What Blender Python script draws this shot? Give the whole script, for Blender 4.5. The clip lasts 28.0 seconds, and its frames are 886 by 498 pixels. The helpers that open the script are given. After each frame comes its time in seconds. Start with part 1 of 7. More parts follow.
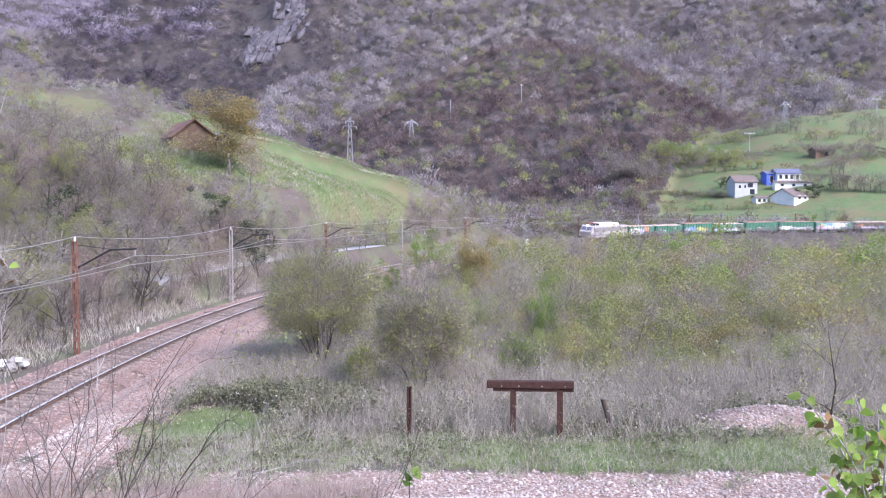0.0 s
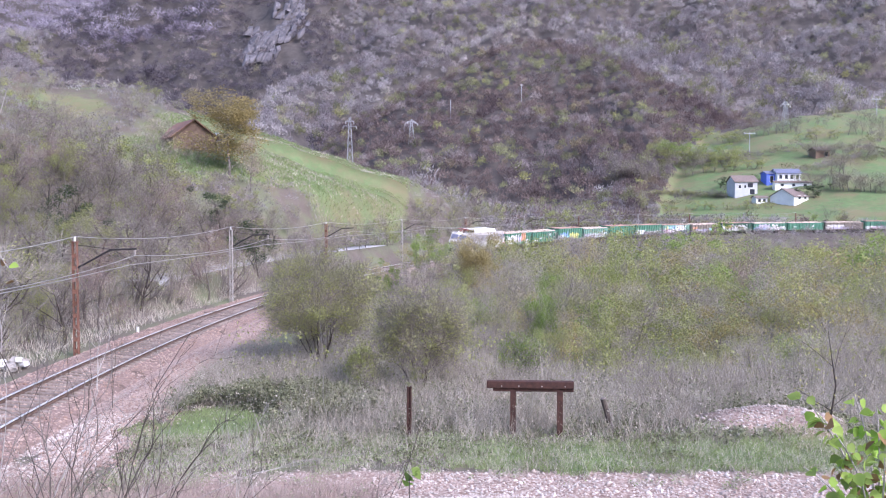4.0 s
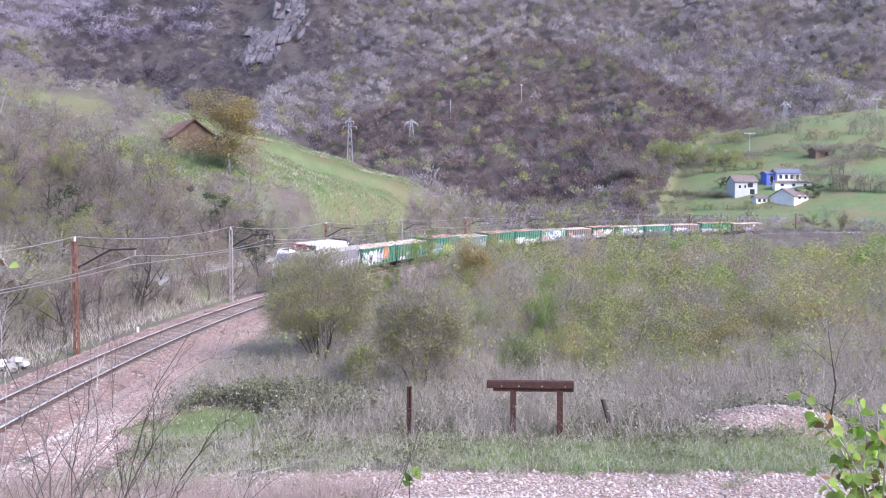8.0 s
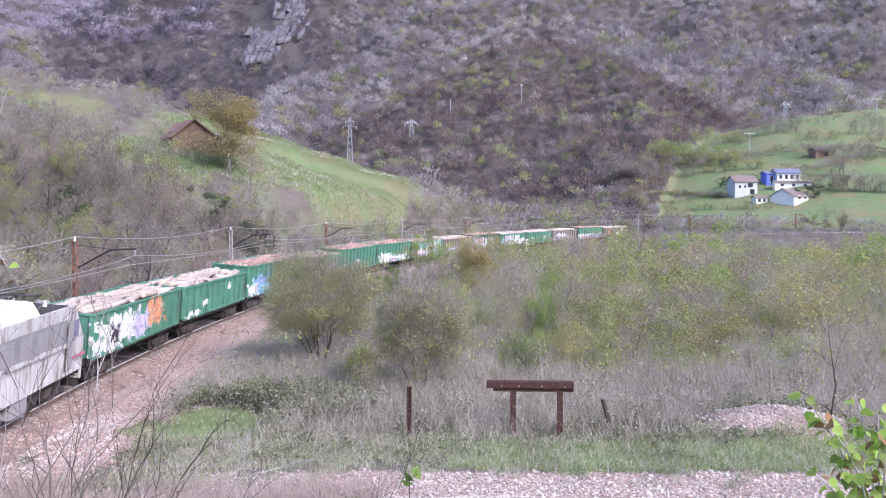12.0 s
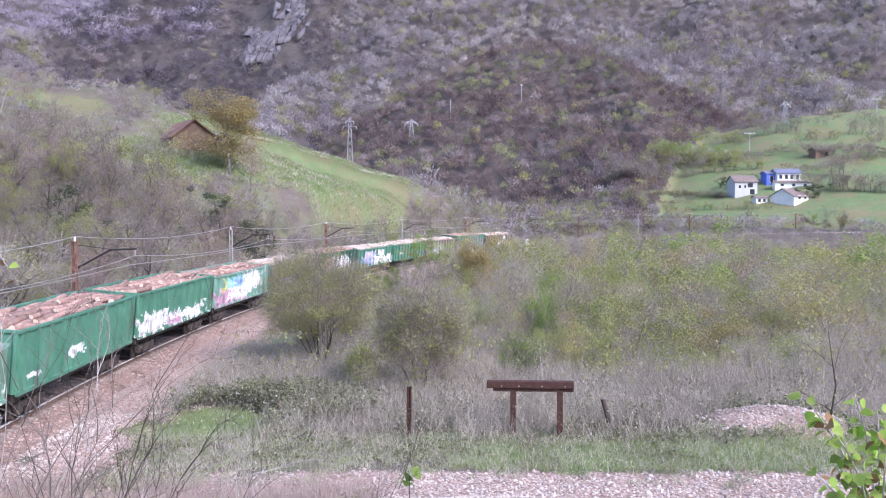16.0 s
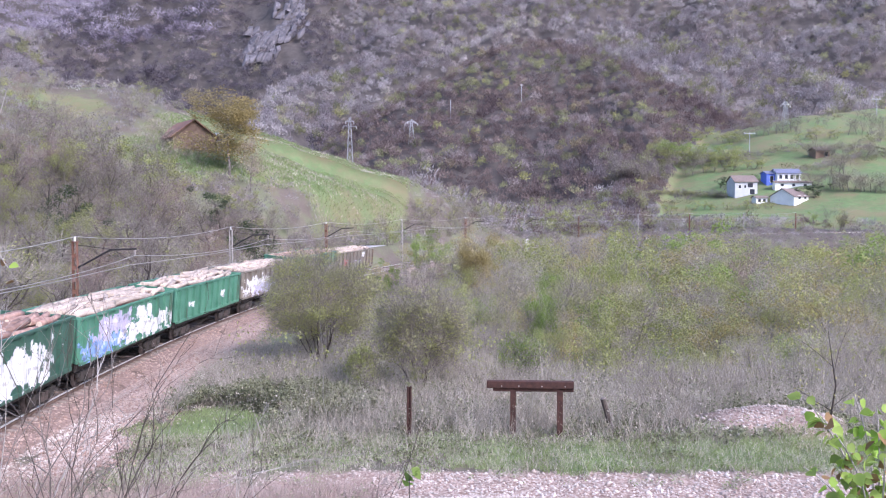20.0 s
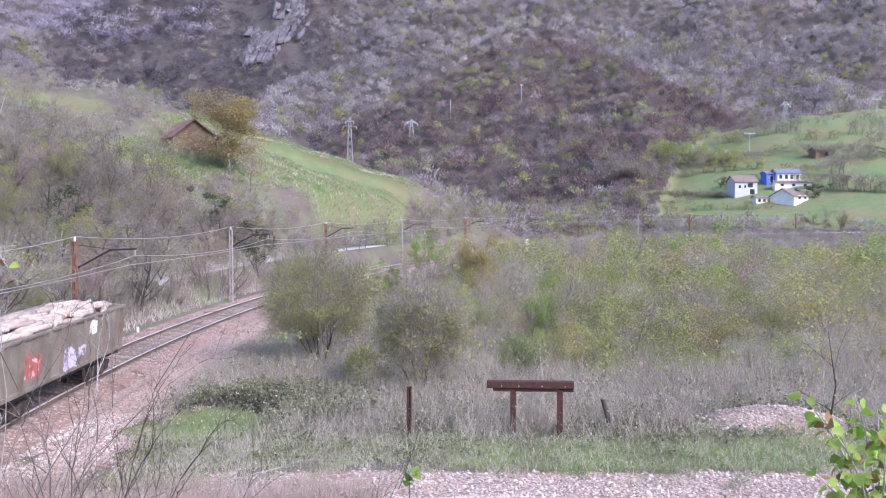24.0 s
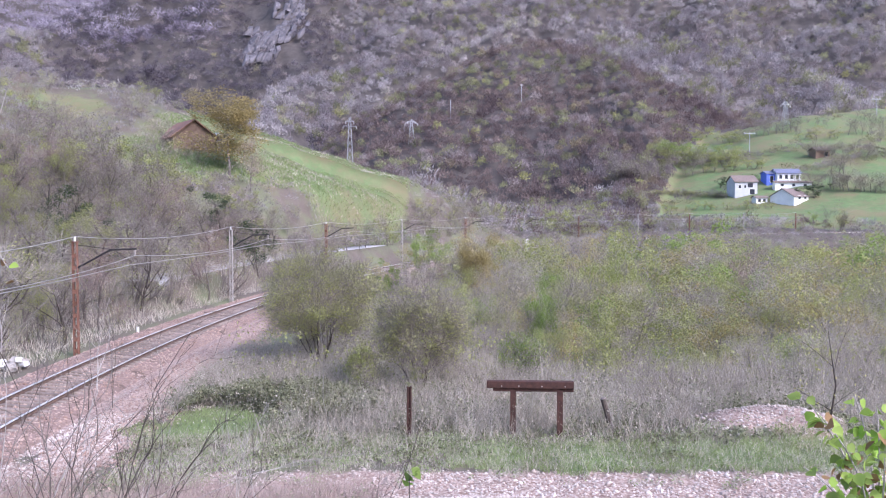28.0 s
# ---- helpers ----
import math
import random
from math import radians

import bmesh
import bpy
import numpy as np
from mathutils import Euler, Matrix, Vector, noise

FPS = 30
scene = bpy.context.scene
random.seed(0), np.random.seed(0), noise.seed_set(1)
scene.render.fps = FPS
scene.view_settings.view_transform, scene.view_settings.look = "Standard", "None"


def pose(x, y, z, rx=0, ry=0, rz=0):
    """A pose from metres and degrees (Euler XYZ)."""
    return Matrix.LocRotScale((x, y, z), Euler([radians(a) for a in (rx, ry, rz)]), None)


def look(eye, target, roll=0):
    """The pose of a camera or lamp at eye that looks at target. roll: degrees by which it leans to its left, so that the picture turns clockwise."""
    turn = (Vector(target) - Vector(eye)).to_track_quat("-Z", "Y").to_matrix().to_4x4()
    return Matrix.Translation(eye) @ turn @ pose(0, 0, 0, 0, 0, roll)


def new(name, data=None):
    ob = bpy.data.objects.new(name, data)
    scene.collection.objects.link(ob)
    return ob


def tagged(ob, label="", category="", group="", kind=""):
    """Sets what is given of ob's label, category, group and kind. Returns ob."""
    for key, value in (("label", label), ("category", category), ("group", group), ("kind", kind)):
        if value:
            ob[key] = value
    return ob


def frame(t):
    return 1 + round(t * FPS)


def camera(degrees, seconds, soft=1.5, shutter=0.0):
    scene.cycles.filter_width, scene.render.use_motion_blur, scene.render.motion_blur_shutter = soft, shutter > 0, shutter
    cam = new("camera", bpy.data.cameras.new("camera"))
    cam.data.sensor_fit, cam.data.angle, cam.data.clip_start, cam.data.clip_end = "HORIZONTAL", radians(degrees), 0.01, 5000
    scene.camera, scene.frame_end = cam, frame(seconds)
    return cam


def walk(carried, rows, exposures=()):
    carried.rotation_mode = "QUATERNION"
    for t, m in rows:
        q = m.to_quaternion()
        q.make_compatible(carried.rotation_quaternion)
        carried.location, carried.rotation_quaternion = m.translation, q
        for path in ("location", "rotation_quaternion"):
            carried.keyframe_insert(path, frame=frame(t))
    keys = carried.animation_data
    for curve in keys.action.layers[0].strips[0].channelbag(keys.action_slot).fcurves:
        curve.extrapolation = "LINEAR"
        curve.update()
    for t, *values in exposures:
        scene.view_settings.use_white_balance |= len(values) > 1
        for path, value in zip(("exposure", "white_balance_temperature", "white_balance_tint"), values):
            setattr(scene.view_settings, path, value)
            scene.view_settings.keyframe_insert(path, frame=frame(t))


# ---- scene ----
# ---- camera ----
EYE = Vector((0.0, 0.0, 7.72))
cam = camera(51.8, 28.0, soft=1.1)
VIEW = EYE + Vector((0, 100, -100 * math.tan(radians(2.75))))
walk(cam, [(0.0, look(EYE, VIEW)), (28.0, look(EYE, VIEW))], exposures=[(0.0, 1.2, 5800, 20), (28.0, 1.2, 5800, 20)])

# ---- light: thin overcast, a wide soft sun from the right ----
world = bpy.data.worlds.new("sky")
scene.world = world
world.use_nodes = True
SUN_EL, SUN_AZ = 40.0, 132.0
nt = world.node_tree
sky = nt.nodes.new("ShaderNodeTexSky")
sky.sky_type = "NISHITA"
sky.sun_disc = False
sky.sun_elevation, sky.sun_rotation = radians(SUN_EL), radians(SUN_AZ)
sky.dust_density, sky.air_density = 2.0, 1.0
nt.nodes["Background"].inputs["Strength"].default_value = 0.14
nt.links.new(sky.outputs[0], nt.nodes["Background"].inputs["Color"])
sun = new("sun", bpy.data.lights.new("sun", "SUN"))
sun.data.energy, sun.data.angle, sun.data.color = 1.7, radians(18), (1.0, 0.95, 0.9)
sx, sy = math.sin(radians(SUN_AZ)), math.cos(radians(SUN_AZ))
sun.matrix_world = look((sx * 50, sy * 50, 50 * math.tan(radians(SUN_EL))), (0, 0, 0))

RNG = np.random.default_rng(7)


# ---- materials ----
def ramp(nodes, links, fac, stops):
    r = nodes.new("ShaderNodeValToRGB")
    while len(r.color_ramp.elements) < len(stops):
        r.color_ramp.elements.new(0.5)
    for e, (p, c) in zip(r.color_ramp.elements, stops):
        e.position, e.color = p, (*c, 1)
    links.new(fac, r.inputs[0])
    return r.outputs[0]


def noise_node(nodes, links, vec, scale, detail=4.0, rough=0.6):
    n = nodes.new("ShaderNodeTexNoise")
    n.inputs["Scale"].default_value, n.inputs["Detail"].default_value, n.inputs["Roughness"].default_value = scale, detail, rough
    links.new(vec, n.inputs["Vector"])
    return n.outputs["Fac"]


def mix_col(nodes, links, fac, a, b, kind="MIX"):
    m = nodes.new("ShaderNodeMix")
    m.data_type, m.blend_type = "RGBA", kind
    for sock, v in ((m.inputs[0], fac), (m.inputs[6], a), (m.inputs[7], b)):
        if isinstance(v, (int, float)):
            sock.default_value = v
        elif isinstance(v, tuple):
            sock.default_value = (*v, 1)
        else:
            links.new(v, sock)
    return m.outputs[2]


def blank(name):
    m = bpy.data.materials.new(name)
    m.use_nodes = True
    n, l = m.node_tree.nodes, m.node_tree.links
    return m, n, l, n["Principled BSDF"]


def surface(name, lo, hi, scale=3.0, rough=0.7, metal=0.0, bump=0.2, fine=30.0, stain=None, stain_scale=0.8, stain_at=0.55, spec=0.5, vary=0.0, streak=False):
    """Two scales of variation, an optional stain colour, fine relief."""
    m, n, l, p = blank(name)
    tc = n.new("ShaderNodeTexCoord")
    o = tc.outputs["Object"]
    col = ramp(n, l, noise_node(n, l, o, scale, 6), [(0.3, lo), (0.7, hi)])
    if stain:
        so = o
        if streak:
            mp = n.new("ShaderNodeMapping")
            mp.inputs["Scale"].default_value = (2.2, 2.2, 0.35)
            l.new(o, mp.inputs["Vector"])
            so = mp.outputs[0]
        mask = ramp(n, l, noise_node(n, l, so, stain_scale, 8, 0.7), [(stain_at, (0, 0, 0)), (min(stain_at + 0.12, 1), (1, 1, 1))])
        col = mix_col(n, l, mask, col, stain)
    if vary:
        info = n.new("ShaderNodeObjectInfo")
        hsv = n.new("ShaderNodeHueSaturation")
        mr = n.new("ShaderNodeMapRange")
        l.new(info.outputs["Random"], mr.inputs[0])
        mr.inputs[3].default_value, mr.inputs[4].default_value = 1 - vary, 1 + vary
        l.new(mr.outputs[0], hsv.inputs["Value"])
        l.new(col, hsv.inputs["Color"])
        col = hsv.outputs[0]
    l.new(col, p.inputs["Base Color"])
    p.inputs["Roughness"].default_value, p.inputs["Metallic"].default_value = rough, metal
    p.inputs["Specular IOR Level"].default_value = spec
    if bump:
        b = n.new("ShaderNodeBump")
        b.inputs["Strength"].default_value, b.inputs["Distance"].default_value = bump, 0.02
        l.new(noise_node(n, l, o, fine, 3), b.inputs["Height"])
        l.new(b.outputs[0], p.inputs["Normal"])
    return m


def foliage(name, stops, patch=0.05, thin=0.35, each=0.45, crown=0.0):
    """Leaves or twigs: each piece has its own shade, larger patches differ, light passes through a little."""
    m, n, l, p = blank(name)
    geo = n.new("ShaderNodeNewGeometry")
    info = n.new("ShaderNodeObjectInfo")
    a = noise_node(n, l, geo.outputs["Position"], patch, 3)
    if crown:
        cr = n.new("ShaderNodeMath")
        cr.operation = "MULTIPLY_ADD"
        l.new(noise_node(n, l, geo.outputs["Position"], crown, 1), cr.inputs[0])
        cr.inputs[1].default_value = 0.9
        sh = n.new("ShaderNodeMath")
        sh.operation = "SUBTRACT"
        l.new(a, sh.inputs[0])
        sh.inputs[1].default_value = 0.45
        l.new(sh.outputs[0], cr.inputs[2])
        a = cr.outputs[0]
    s = n.new("ShaderNodeMath")
    s.operation = "MULTIPLY_ADD"
    l.new(geo.outputs["Random Per Island"], s.inputs[0])
    s.inputs[1].default_value = each
    l.new(a, s.inputs[2])
    s2 = n.new("ShaderNodeMath")
    s2.operation = "MULTIPLY_ADD"
    l.new(info.outputs["Random"], s2.inputs[0])
    s2.inputs[1].default_value = 0.25
    l.new(s.outputs[0], s2.inputs[2])
    k = len(stops)
    col = ramp(n, l, s2.outputs[0], [(0.3 + each * 0.3 + (0.4 + 0.35 * each) * i / max(k - 1, 1), c) for i, c in enumerate(stops)])
    l.new(col, p.inputs["Base Color"])
    p.inputs["Roughness"].default_value = 0.75
    p.inputs["Specular IOR Level"].default_value = 0.25
    tr = n.new("ShaderNodeBsdfTranslucent")
    l.new(col, tr.inputs["Color"])
    mx = n.new("ShaderNodeMixShader")
    mx.inputs[0].default_value = thin
    l.new(p.outputs[0], mx.inputs[1])
    l.new(tr.outputs[0], mx.inputs[2])
    l.new(mx.outputs[0], n["Material Output"].inputs["Surface"])
    return m


def woods(name, lo, hi, odd):
    """Far crowns: each crown has its own tone, with a fine mottle and large patches."""
    m, n, l, p = blank(name)
    geo = n.new("ShaderNodeNewGeometry")
    at = n.new("ShaderNodeAttribute")
    at.attribute_name = "tone"
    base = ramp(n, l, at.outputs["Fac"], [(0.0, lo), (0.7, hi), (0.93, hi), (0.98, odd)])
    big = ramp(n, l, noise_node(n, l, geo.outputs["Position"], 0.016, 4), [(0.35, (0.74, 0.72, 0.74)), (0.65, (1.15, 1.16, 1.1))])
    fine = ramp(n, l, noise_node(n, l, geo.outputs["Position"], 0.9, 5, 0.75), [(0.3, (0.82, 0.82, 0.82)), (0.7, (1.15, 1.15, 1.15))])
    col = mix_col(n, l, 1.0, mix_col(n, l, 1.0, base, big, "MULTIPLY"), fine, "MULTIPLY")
    l.new(col, p.inputs["Base Color"])
    p.inputs["Roughness"].default_value = 0.9
    p.inputs["Specular IOR Level"].default_value = 0.1
    tr = n.new("ShaderNodeBsdfTranslucent")
    l.new(col, tr.inputs["Color"])
    mx = n.new("ShaderNodeMixShader")
    mx.inputs[0].default_value = 0.3
    l.new(p.outputs[0], mx.inputs[1])
    l.new(tr.outputs[0], mx.inputs[2])
    l.new(mx.outputs[0], n["Material Output"].inputs["Surface"])
    return m


M = {}
M["rail"] = surface("rail_steel", (0.10, 0.065, 0.05), (0.19, 0.12, 0.09), 4, 0.6, 0.3)
M["rail_head"] = surface("polished_rail_head", (0.78, 0.76, 0.75), (0.88, 0.86, 0.85), 2, 0.42, 0.55, 0.05)
M["sleeper"] = surface("weathered_sleeper", (0.16, 0.12, 0.10), (0.34, 0.28, 0.25), 5, 0.9, vary=0.25)
M["ballast"] = foliage("ballast_stone", [(0.21, 0.13, 0.102), (0.35, 0.235, 0.19), (0.48, 0.36, 0.31)], 0.4, 0.0)
M["gravel"] = foliage("gravel_stone", [(0.3, 0.235, 0.205), (0.46, 0.385, 0.345), (0.65, 0.575, 0.53)], 0.4, 0.0)
M["rust"] = surface("rusted_steel", (0.045, 0.022, 0.018), (0.10, 0.045, 0.035), 6, 0.85, 0.2, 0.4, stain=(0.17, 0.10, 0.08), stain_at=0.6)
M["mast"] = surface("rust_painted_mast", (0.16, 0.07, 0.045), (0.26, 0.13, 0.09), 3, 0.8, 0.1, stain=(0.36, 0.32, 0.3), stain_at=0.56)
M["mast_grey"] = surface("weathered_grey_mast", (0.3, 0.27, 0.25), (0.45, 0.42, 0.4), 3, 0.8, 0.1)
M["wire"] = surface("weathered_wire", (0.35, 0.33, 0.32), (0.55, 0.53, 0.52), 1, 0.5, 0.6, 0)
M["arm"] = surface("dark_arm_steel", (0.03, 0.028, 0.03), (0.07, 0.06, 0.06), 4, 0.6, 0.4)
M["galv"] = surface("galvanised_steel", (0.4, 0.41, 0.43), (0.58, 0.59, 0.61), 2, 0.5, 0.5, 0)
M["concrete"] = surface("pale_road_surface", (0.33, 0.325, 0.345), (0.43, 0.425, 0.45), 0.8, 0.9)
M["white"] = surface("white_paint", (0.7, 0.69, 0.68), (0.82, 0.81, 0.8), 1.5, 0.6, stain=(0.5, 0.47, 0.44), stain_at=0.6)
M["bark"] = surface("grey_bark", (0.14, 0.118, 0.107), (0.26, 0.225, 0.205), 5, 0.9, 0, 0.5)
M["bark_pale"] = surface("pale_bark", (0.3, 0.27, 0.25), (0.5, 0.46, 0.43), 4, 0.9, 0, 0.4)
M["bark_dark"] = surface("dark_bark", (0.05, 0.04, 0.035), (0.12, 0.095, 0.08), 5, 0.9, 0, 0.5)
M["twig"] = foliage("bare_grey_brown_twigs", [(0.225, 0.19, 0.163), (0.33, 0.285, 0.245), (0.45, 0.4, 0.345)], 0.08, 0.25, 0.2)
M["twig_brown"] = foliage("bare_dull_brown_twigs", [(0.15, 0.125, 0.112), (0.225, 0.19, 0.172), (0.32, 0.28, 0.255)], 0.08, 0.2, 0.25)
M["twig_red"] = foliage("bare_reddish_twigs", [(0.19, 0.135, 0.12), (0.28, 0.2, 0.175), (0.37, 0.29, 0.26)], 0.08, 0.1)
M["leaf_olive"] = foliage("olive_leaves", [(0.2, 0.215, 0.08), (0.295, 0.315, 0.11), (0.42, 0.435, 0.175)], 0.12, 0.45, 0.12)
M["leaf_green"] = foliage("green_leaves", [(0.11, 0.16, 0.045), (0.19, 0.27, 0.065), (0.3, 0.4, 0.11)], 0.12, 0.45, 0.12)
M["leaf_dark"] = foliage("dark_evergreen_leaves", [(0.025, 0.04, 0.02), (0.05, 0.075, 0.035), (0.09, 0.12, 0.06)], 0.3)
M["leaf_gold"] = foliage("golden_autumn_leaves", [(0.24, 0.19, 0.08), (0.34, 0.28, 0.11), (0.47, 0.4, 0.18)], 0.12, 0.45, 0.12)
M["leaf_amber"] = foliage("amber_brown_leaves", [(0.26, 0.2, 0.085), (0.34, 0.27, 0.115), (0.42, 0.35, 0.17)], 0.2, 0.5, 0.12)
M["leaf_spring"] = foliage("yellow_green_leaves", [(0.2, 0.23, 0.08), (0.3, 0.34, 0.11), (0.42, 0.45, 0.17)], 0.2, 0.45, 0.12)
M["leaf_lime"] = foliage("small_yellow_leaves", [(0.4, 0.38, 0.12), (0.55, 0.52, 0.2)], 0.3)
M["leaf_rust"] = foliage("rust_autumn_leaves", [(0.14, 0.08, 0.04), (0.24, 0.15, 0.07), (0.33, 0.23, 0.11)], 0.3)
M["leaf_bright"] = foliage("bright_lime_leaves", [(0.2, 0.36, 0.05), (0.32, 0.52, 0.08), (0.48, 0.62, 0.16)], 3.0, 0.5)
M["leaf_brown"] = foliage("withered_leaves", [(0.2, 0.12, 0.05), (0.32, 0.2, 0.1)], 3.0, 0.3)
M["dry"] = foliage("dry_straw", [(0.23, 0.19, 0.15), (0.42, 0.36, 0.3), (0.66, 0.6, 0.52)], 0.5, 0.25)
M["grass"] = foliage("meadow_grass", [(0.16, 0.19, 0.08), (0.24, 0.3, 0.12), (0.35, 0.42, 0.2)], 0.5, 0.35)
M["bramble"] = foliage("bramble_leaves", [(0.1, 0.103, 0.062), (0.18, 0.185, 0.108), (0.34, 0.345, 0.22)], 0.6, 0.2)
# Lilac cast of wood_far and wood_grey: distance haze mixed into the base colour.
M["wood_far"] = woods("autumn_wood", (0.2, 0.17, 0.18), (0.37, 0.315, 0.315), (0.4, 0.37, 0.22))
M["wood_grey"] = woods("hazed_grey_brown_wood", (0.27, 0.242, 0.265), (0.46, 0.42, 0.435), (0.45, 0.44, 0.29))
# Darker and bluer than the other woods: the gully's shade put into the colour.
M["wood_shade"] = woods("shaded_gully_wood", (0.12, 0.105, 0.13), (0.2, 0.176, 0.205), (0.22, 0.2, 0.17))
# Haze over the farthest mountain is mixed into this pale lilac.
M["wood_haze"] = woods("distant_haze_wood", (0.32, 0.28, 0.36), (0.46, 0.41, 0.49), (0.46, 0.42, 0.42))
M["wood_dark"] = woods("dark_russet_wood", (0.14, 0.108, 0.112), (0.27, 0.208, 0.2), (0.33, 0.28, 0.18))
M["wood_green"] = woods("green_wood", (0.18, 0.178, 0.118), (0.33, 0.335, 0.19), (0.46, 0.455, 0.2))
M["rock"] = surface("grey_rock_face", (0.06, 0.055, 0.065), (0.19, 0.175, 0.2), 0.12, 0.9, 0, 0.6, 0.8, stain=(0.3, 0.28, 0.31), stain_scale=0.16, stain_at=0.57)


# ---- mesh helpers ----
def mesh_np(name, verts, faces, mats, mat_index=None, smooth=False, attrs=None):
    """A mesh from arrays of vertices and equal-sided faces."""
    verts, faces = np.asarray(verts, np.float32), np.asarray(faces, np.int32)
    me = bpy.data.meshes.new(name)
    k = faces.shape[1]
    me.vertices.add(len(verts))
    me.vertices.foreach_set("co", verts.ravel())
    me.loops.add(faces.size)
    me.loops.foreach_set("vertex_index", faces.ravel())
    me.polygons.add(len(faces))
    me.polygons.foreach_set("loop_start", np.arange(0, faces.size, k, dtype=np.int32))
    me.polygons.foreach_set("loop_total", np.full(len(faces), k, np.int32))
    for m in (mats if isinstance(mats, (list, tuple)) else [mats]):
        me.materials.append(m)
    if mat_index is not None:
        me.polygons.foreach_set("material_index", np.asarray(mat_index, np.int32))
    if smooth:
        me.polygons.foreach_set("use_smooth", np.ones(len(faces), bool))
    for key, val in (attrs or {}).items():
        me.attributes.new(key, "FLOAT", "POINT").data.foreach_set("value", np.asarray(val, np.float32))
    me.update(calc_edges=True)
    return me


def part(name, data, material=None, parent=None, label="", m=None, smooth=False):
    """Links a bmesh or mesh as ONE mesh object under a thing or a part."""
    if isinstance(data, bmesh.types.BMesh):
        me = bpy.data.meshes.new(name)
        bmesh.ops.recalc_face_normals(data, faces=data.faces)
        data.to_mesh(me)
        data.free()
        if material:
            me.materials.append(material)
        if smooth:
            me.polygons.foreach_set("use_smooth", np.ones(len(me.polygons), bool))
    else:
        me = data
    ob = new(name, me)
    if parent:
        ob.parent = parent
    if m is not None:
        ob.matrix_basis = m
    if label:
        ob["label"] = label
    if name in ("branchwork", "foliage"):
        ob["kind"] = "stuff"
    return ob


def box(bm, x0, x1, y0, y1, z0, z1, bevel=0.0):
    r = bmesh.ops.create_cube(bm, size=1.0, matrix=Matrix.Translation(((x0 + x1) / 2, (y0 + y1) / 2, (z0 + z1) / 2)) @ Matrix.Diagonal((x1 - x0, y1 - y0, z1 - z0, 1)))
    if bevel:
        edges = {e for v in r["verts"] for e in v.link_edges}
        bmesh.ops.bevel(bm, geom=list(edges), offset=bevel, segments=1, affect="EDGES")


def boxes(*args, bevel=0.0):
    bm = bmesh.new()
    for a in args:
        box(bm, *a, bevel=bevel)
    return bm


def cyl(bm, p0, p1, r0, r1=None, n=8):
    p0, p1 = Vector(p0), Vector(p1)
    d = p1 - p0
    q = d.to_track_quat("Z", "Y").to_matrix().to_4x4()
    bmesh.ops.create_cone(bm, cap_ends=True, segments=n, radius1=r0, radius2=r0 if r1 is None else r1, depth=d.length, matrix=Matrix.Translation((p0 + p1) / 2) @ q)


def rod(p0, p1, r, n=8, r1=None):
    bm = bmesh.new()
    cyl(bm, p0, p1, r, r1, n)
    return bm


def prism(outline, width, axis="y"):
    """A closed outline in x and z, drawn out evenly across y."""
    bm = bmesh.new()
    a = [bm.verts.new((x, -width / 2, z)) for x, z in outline]
    b = [bm.verts.new((x, width / 2, z)) for x, z in outline]
    bm.faces.new(a)
    bm.faces.new(b[::-1])
    for i in range(len(a)):
        j = (i + 1) % len(a)
        bm.faces.new((a[i], b[i], b[j], a[j]))
    return bm


def tubes(segs, sides=5):
    """Tapered tubes: rows of p0, p1, r0, r1."""
    segs = np.asarray(segs, float).reshape(-1, 8)
    p0, p1, r0, r1 = segs[:, :3], segs[:, 3:6], segs[:, 6], segs[:, 7]
    d = p1 - p0
    d /= np.linalg.norm(d, axis=1, keepdims=True) + 1e-9
    ref = np.where(np.abs(d[:, 2:3]) > 0.9, [[1.0, 0, 0]], [[0, 0, 1.0]])
    u = np.cross(d, ref)
    u /= np.linalg.norm(u, axis=1, keepdims=True) + 1e-9
    w = np.cross(d, u)
    ang = np.arange(sides) * 2 * np.pi / sides
    ring = u[:, None] * np.cos(ang)[None, :, None] + w[:, None] * np.sin(ang)[None, :, None]
    v = np.concatenate([p0[:, None] + ring * r0[:, None, None], p1[:, None] + ring * r1[:, None, None]], 1).reshape(-1, 3)
    i = np.arange(sides)
    j = (i + 1) % sides
    f = np.stack([i, j, j + sides, i + sides], 1)
    f = (f[None] + (np.arange(len(segs)) * 2 * sides)[:, None, None]).reshape(-1, 4)
    return v, f


def flakes(c, size, rng, normal=None, long=1.0, wild=0.7):
    """One small triangle (a leaf or tuft) at each centre; normal leans it, long stretches it."""
    n = len(c)
    nv = rng.normal(size=(n, 3))
    nv /= np.linalg.norm(nv, axis=1, keepdims=True)
    if normal is not None:
        nv = normal * (1 - wild) + nv * wild
        nv /= np.linalg.norm(nv, axis=1, keepdims=True) + 1e-9
    a = np.cross(nv, rng.normal(size=(n, 3)))
    a /= np.linalg.norm(a, axis=1, keepdims=True) + 1e-9
    b = np.cross(nv, a)
    s = (size * rng.uniform(0.6, 1.4, n))[:, None]
    v = np.stack([c - a * s * 0.5 * long, c + a * s * 0.5 * long + b * s * 0.12, c + b * s * 0.75], 1).reshape(-1, 3)
    return v, np.arange(3 * n).reshape(-1, 3)


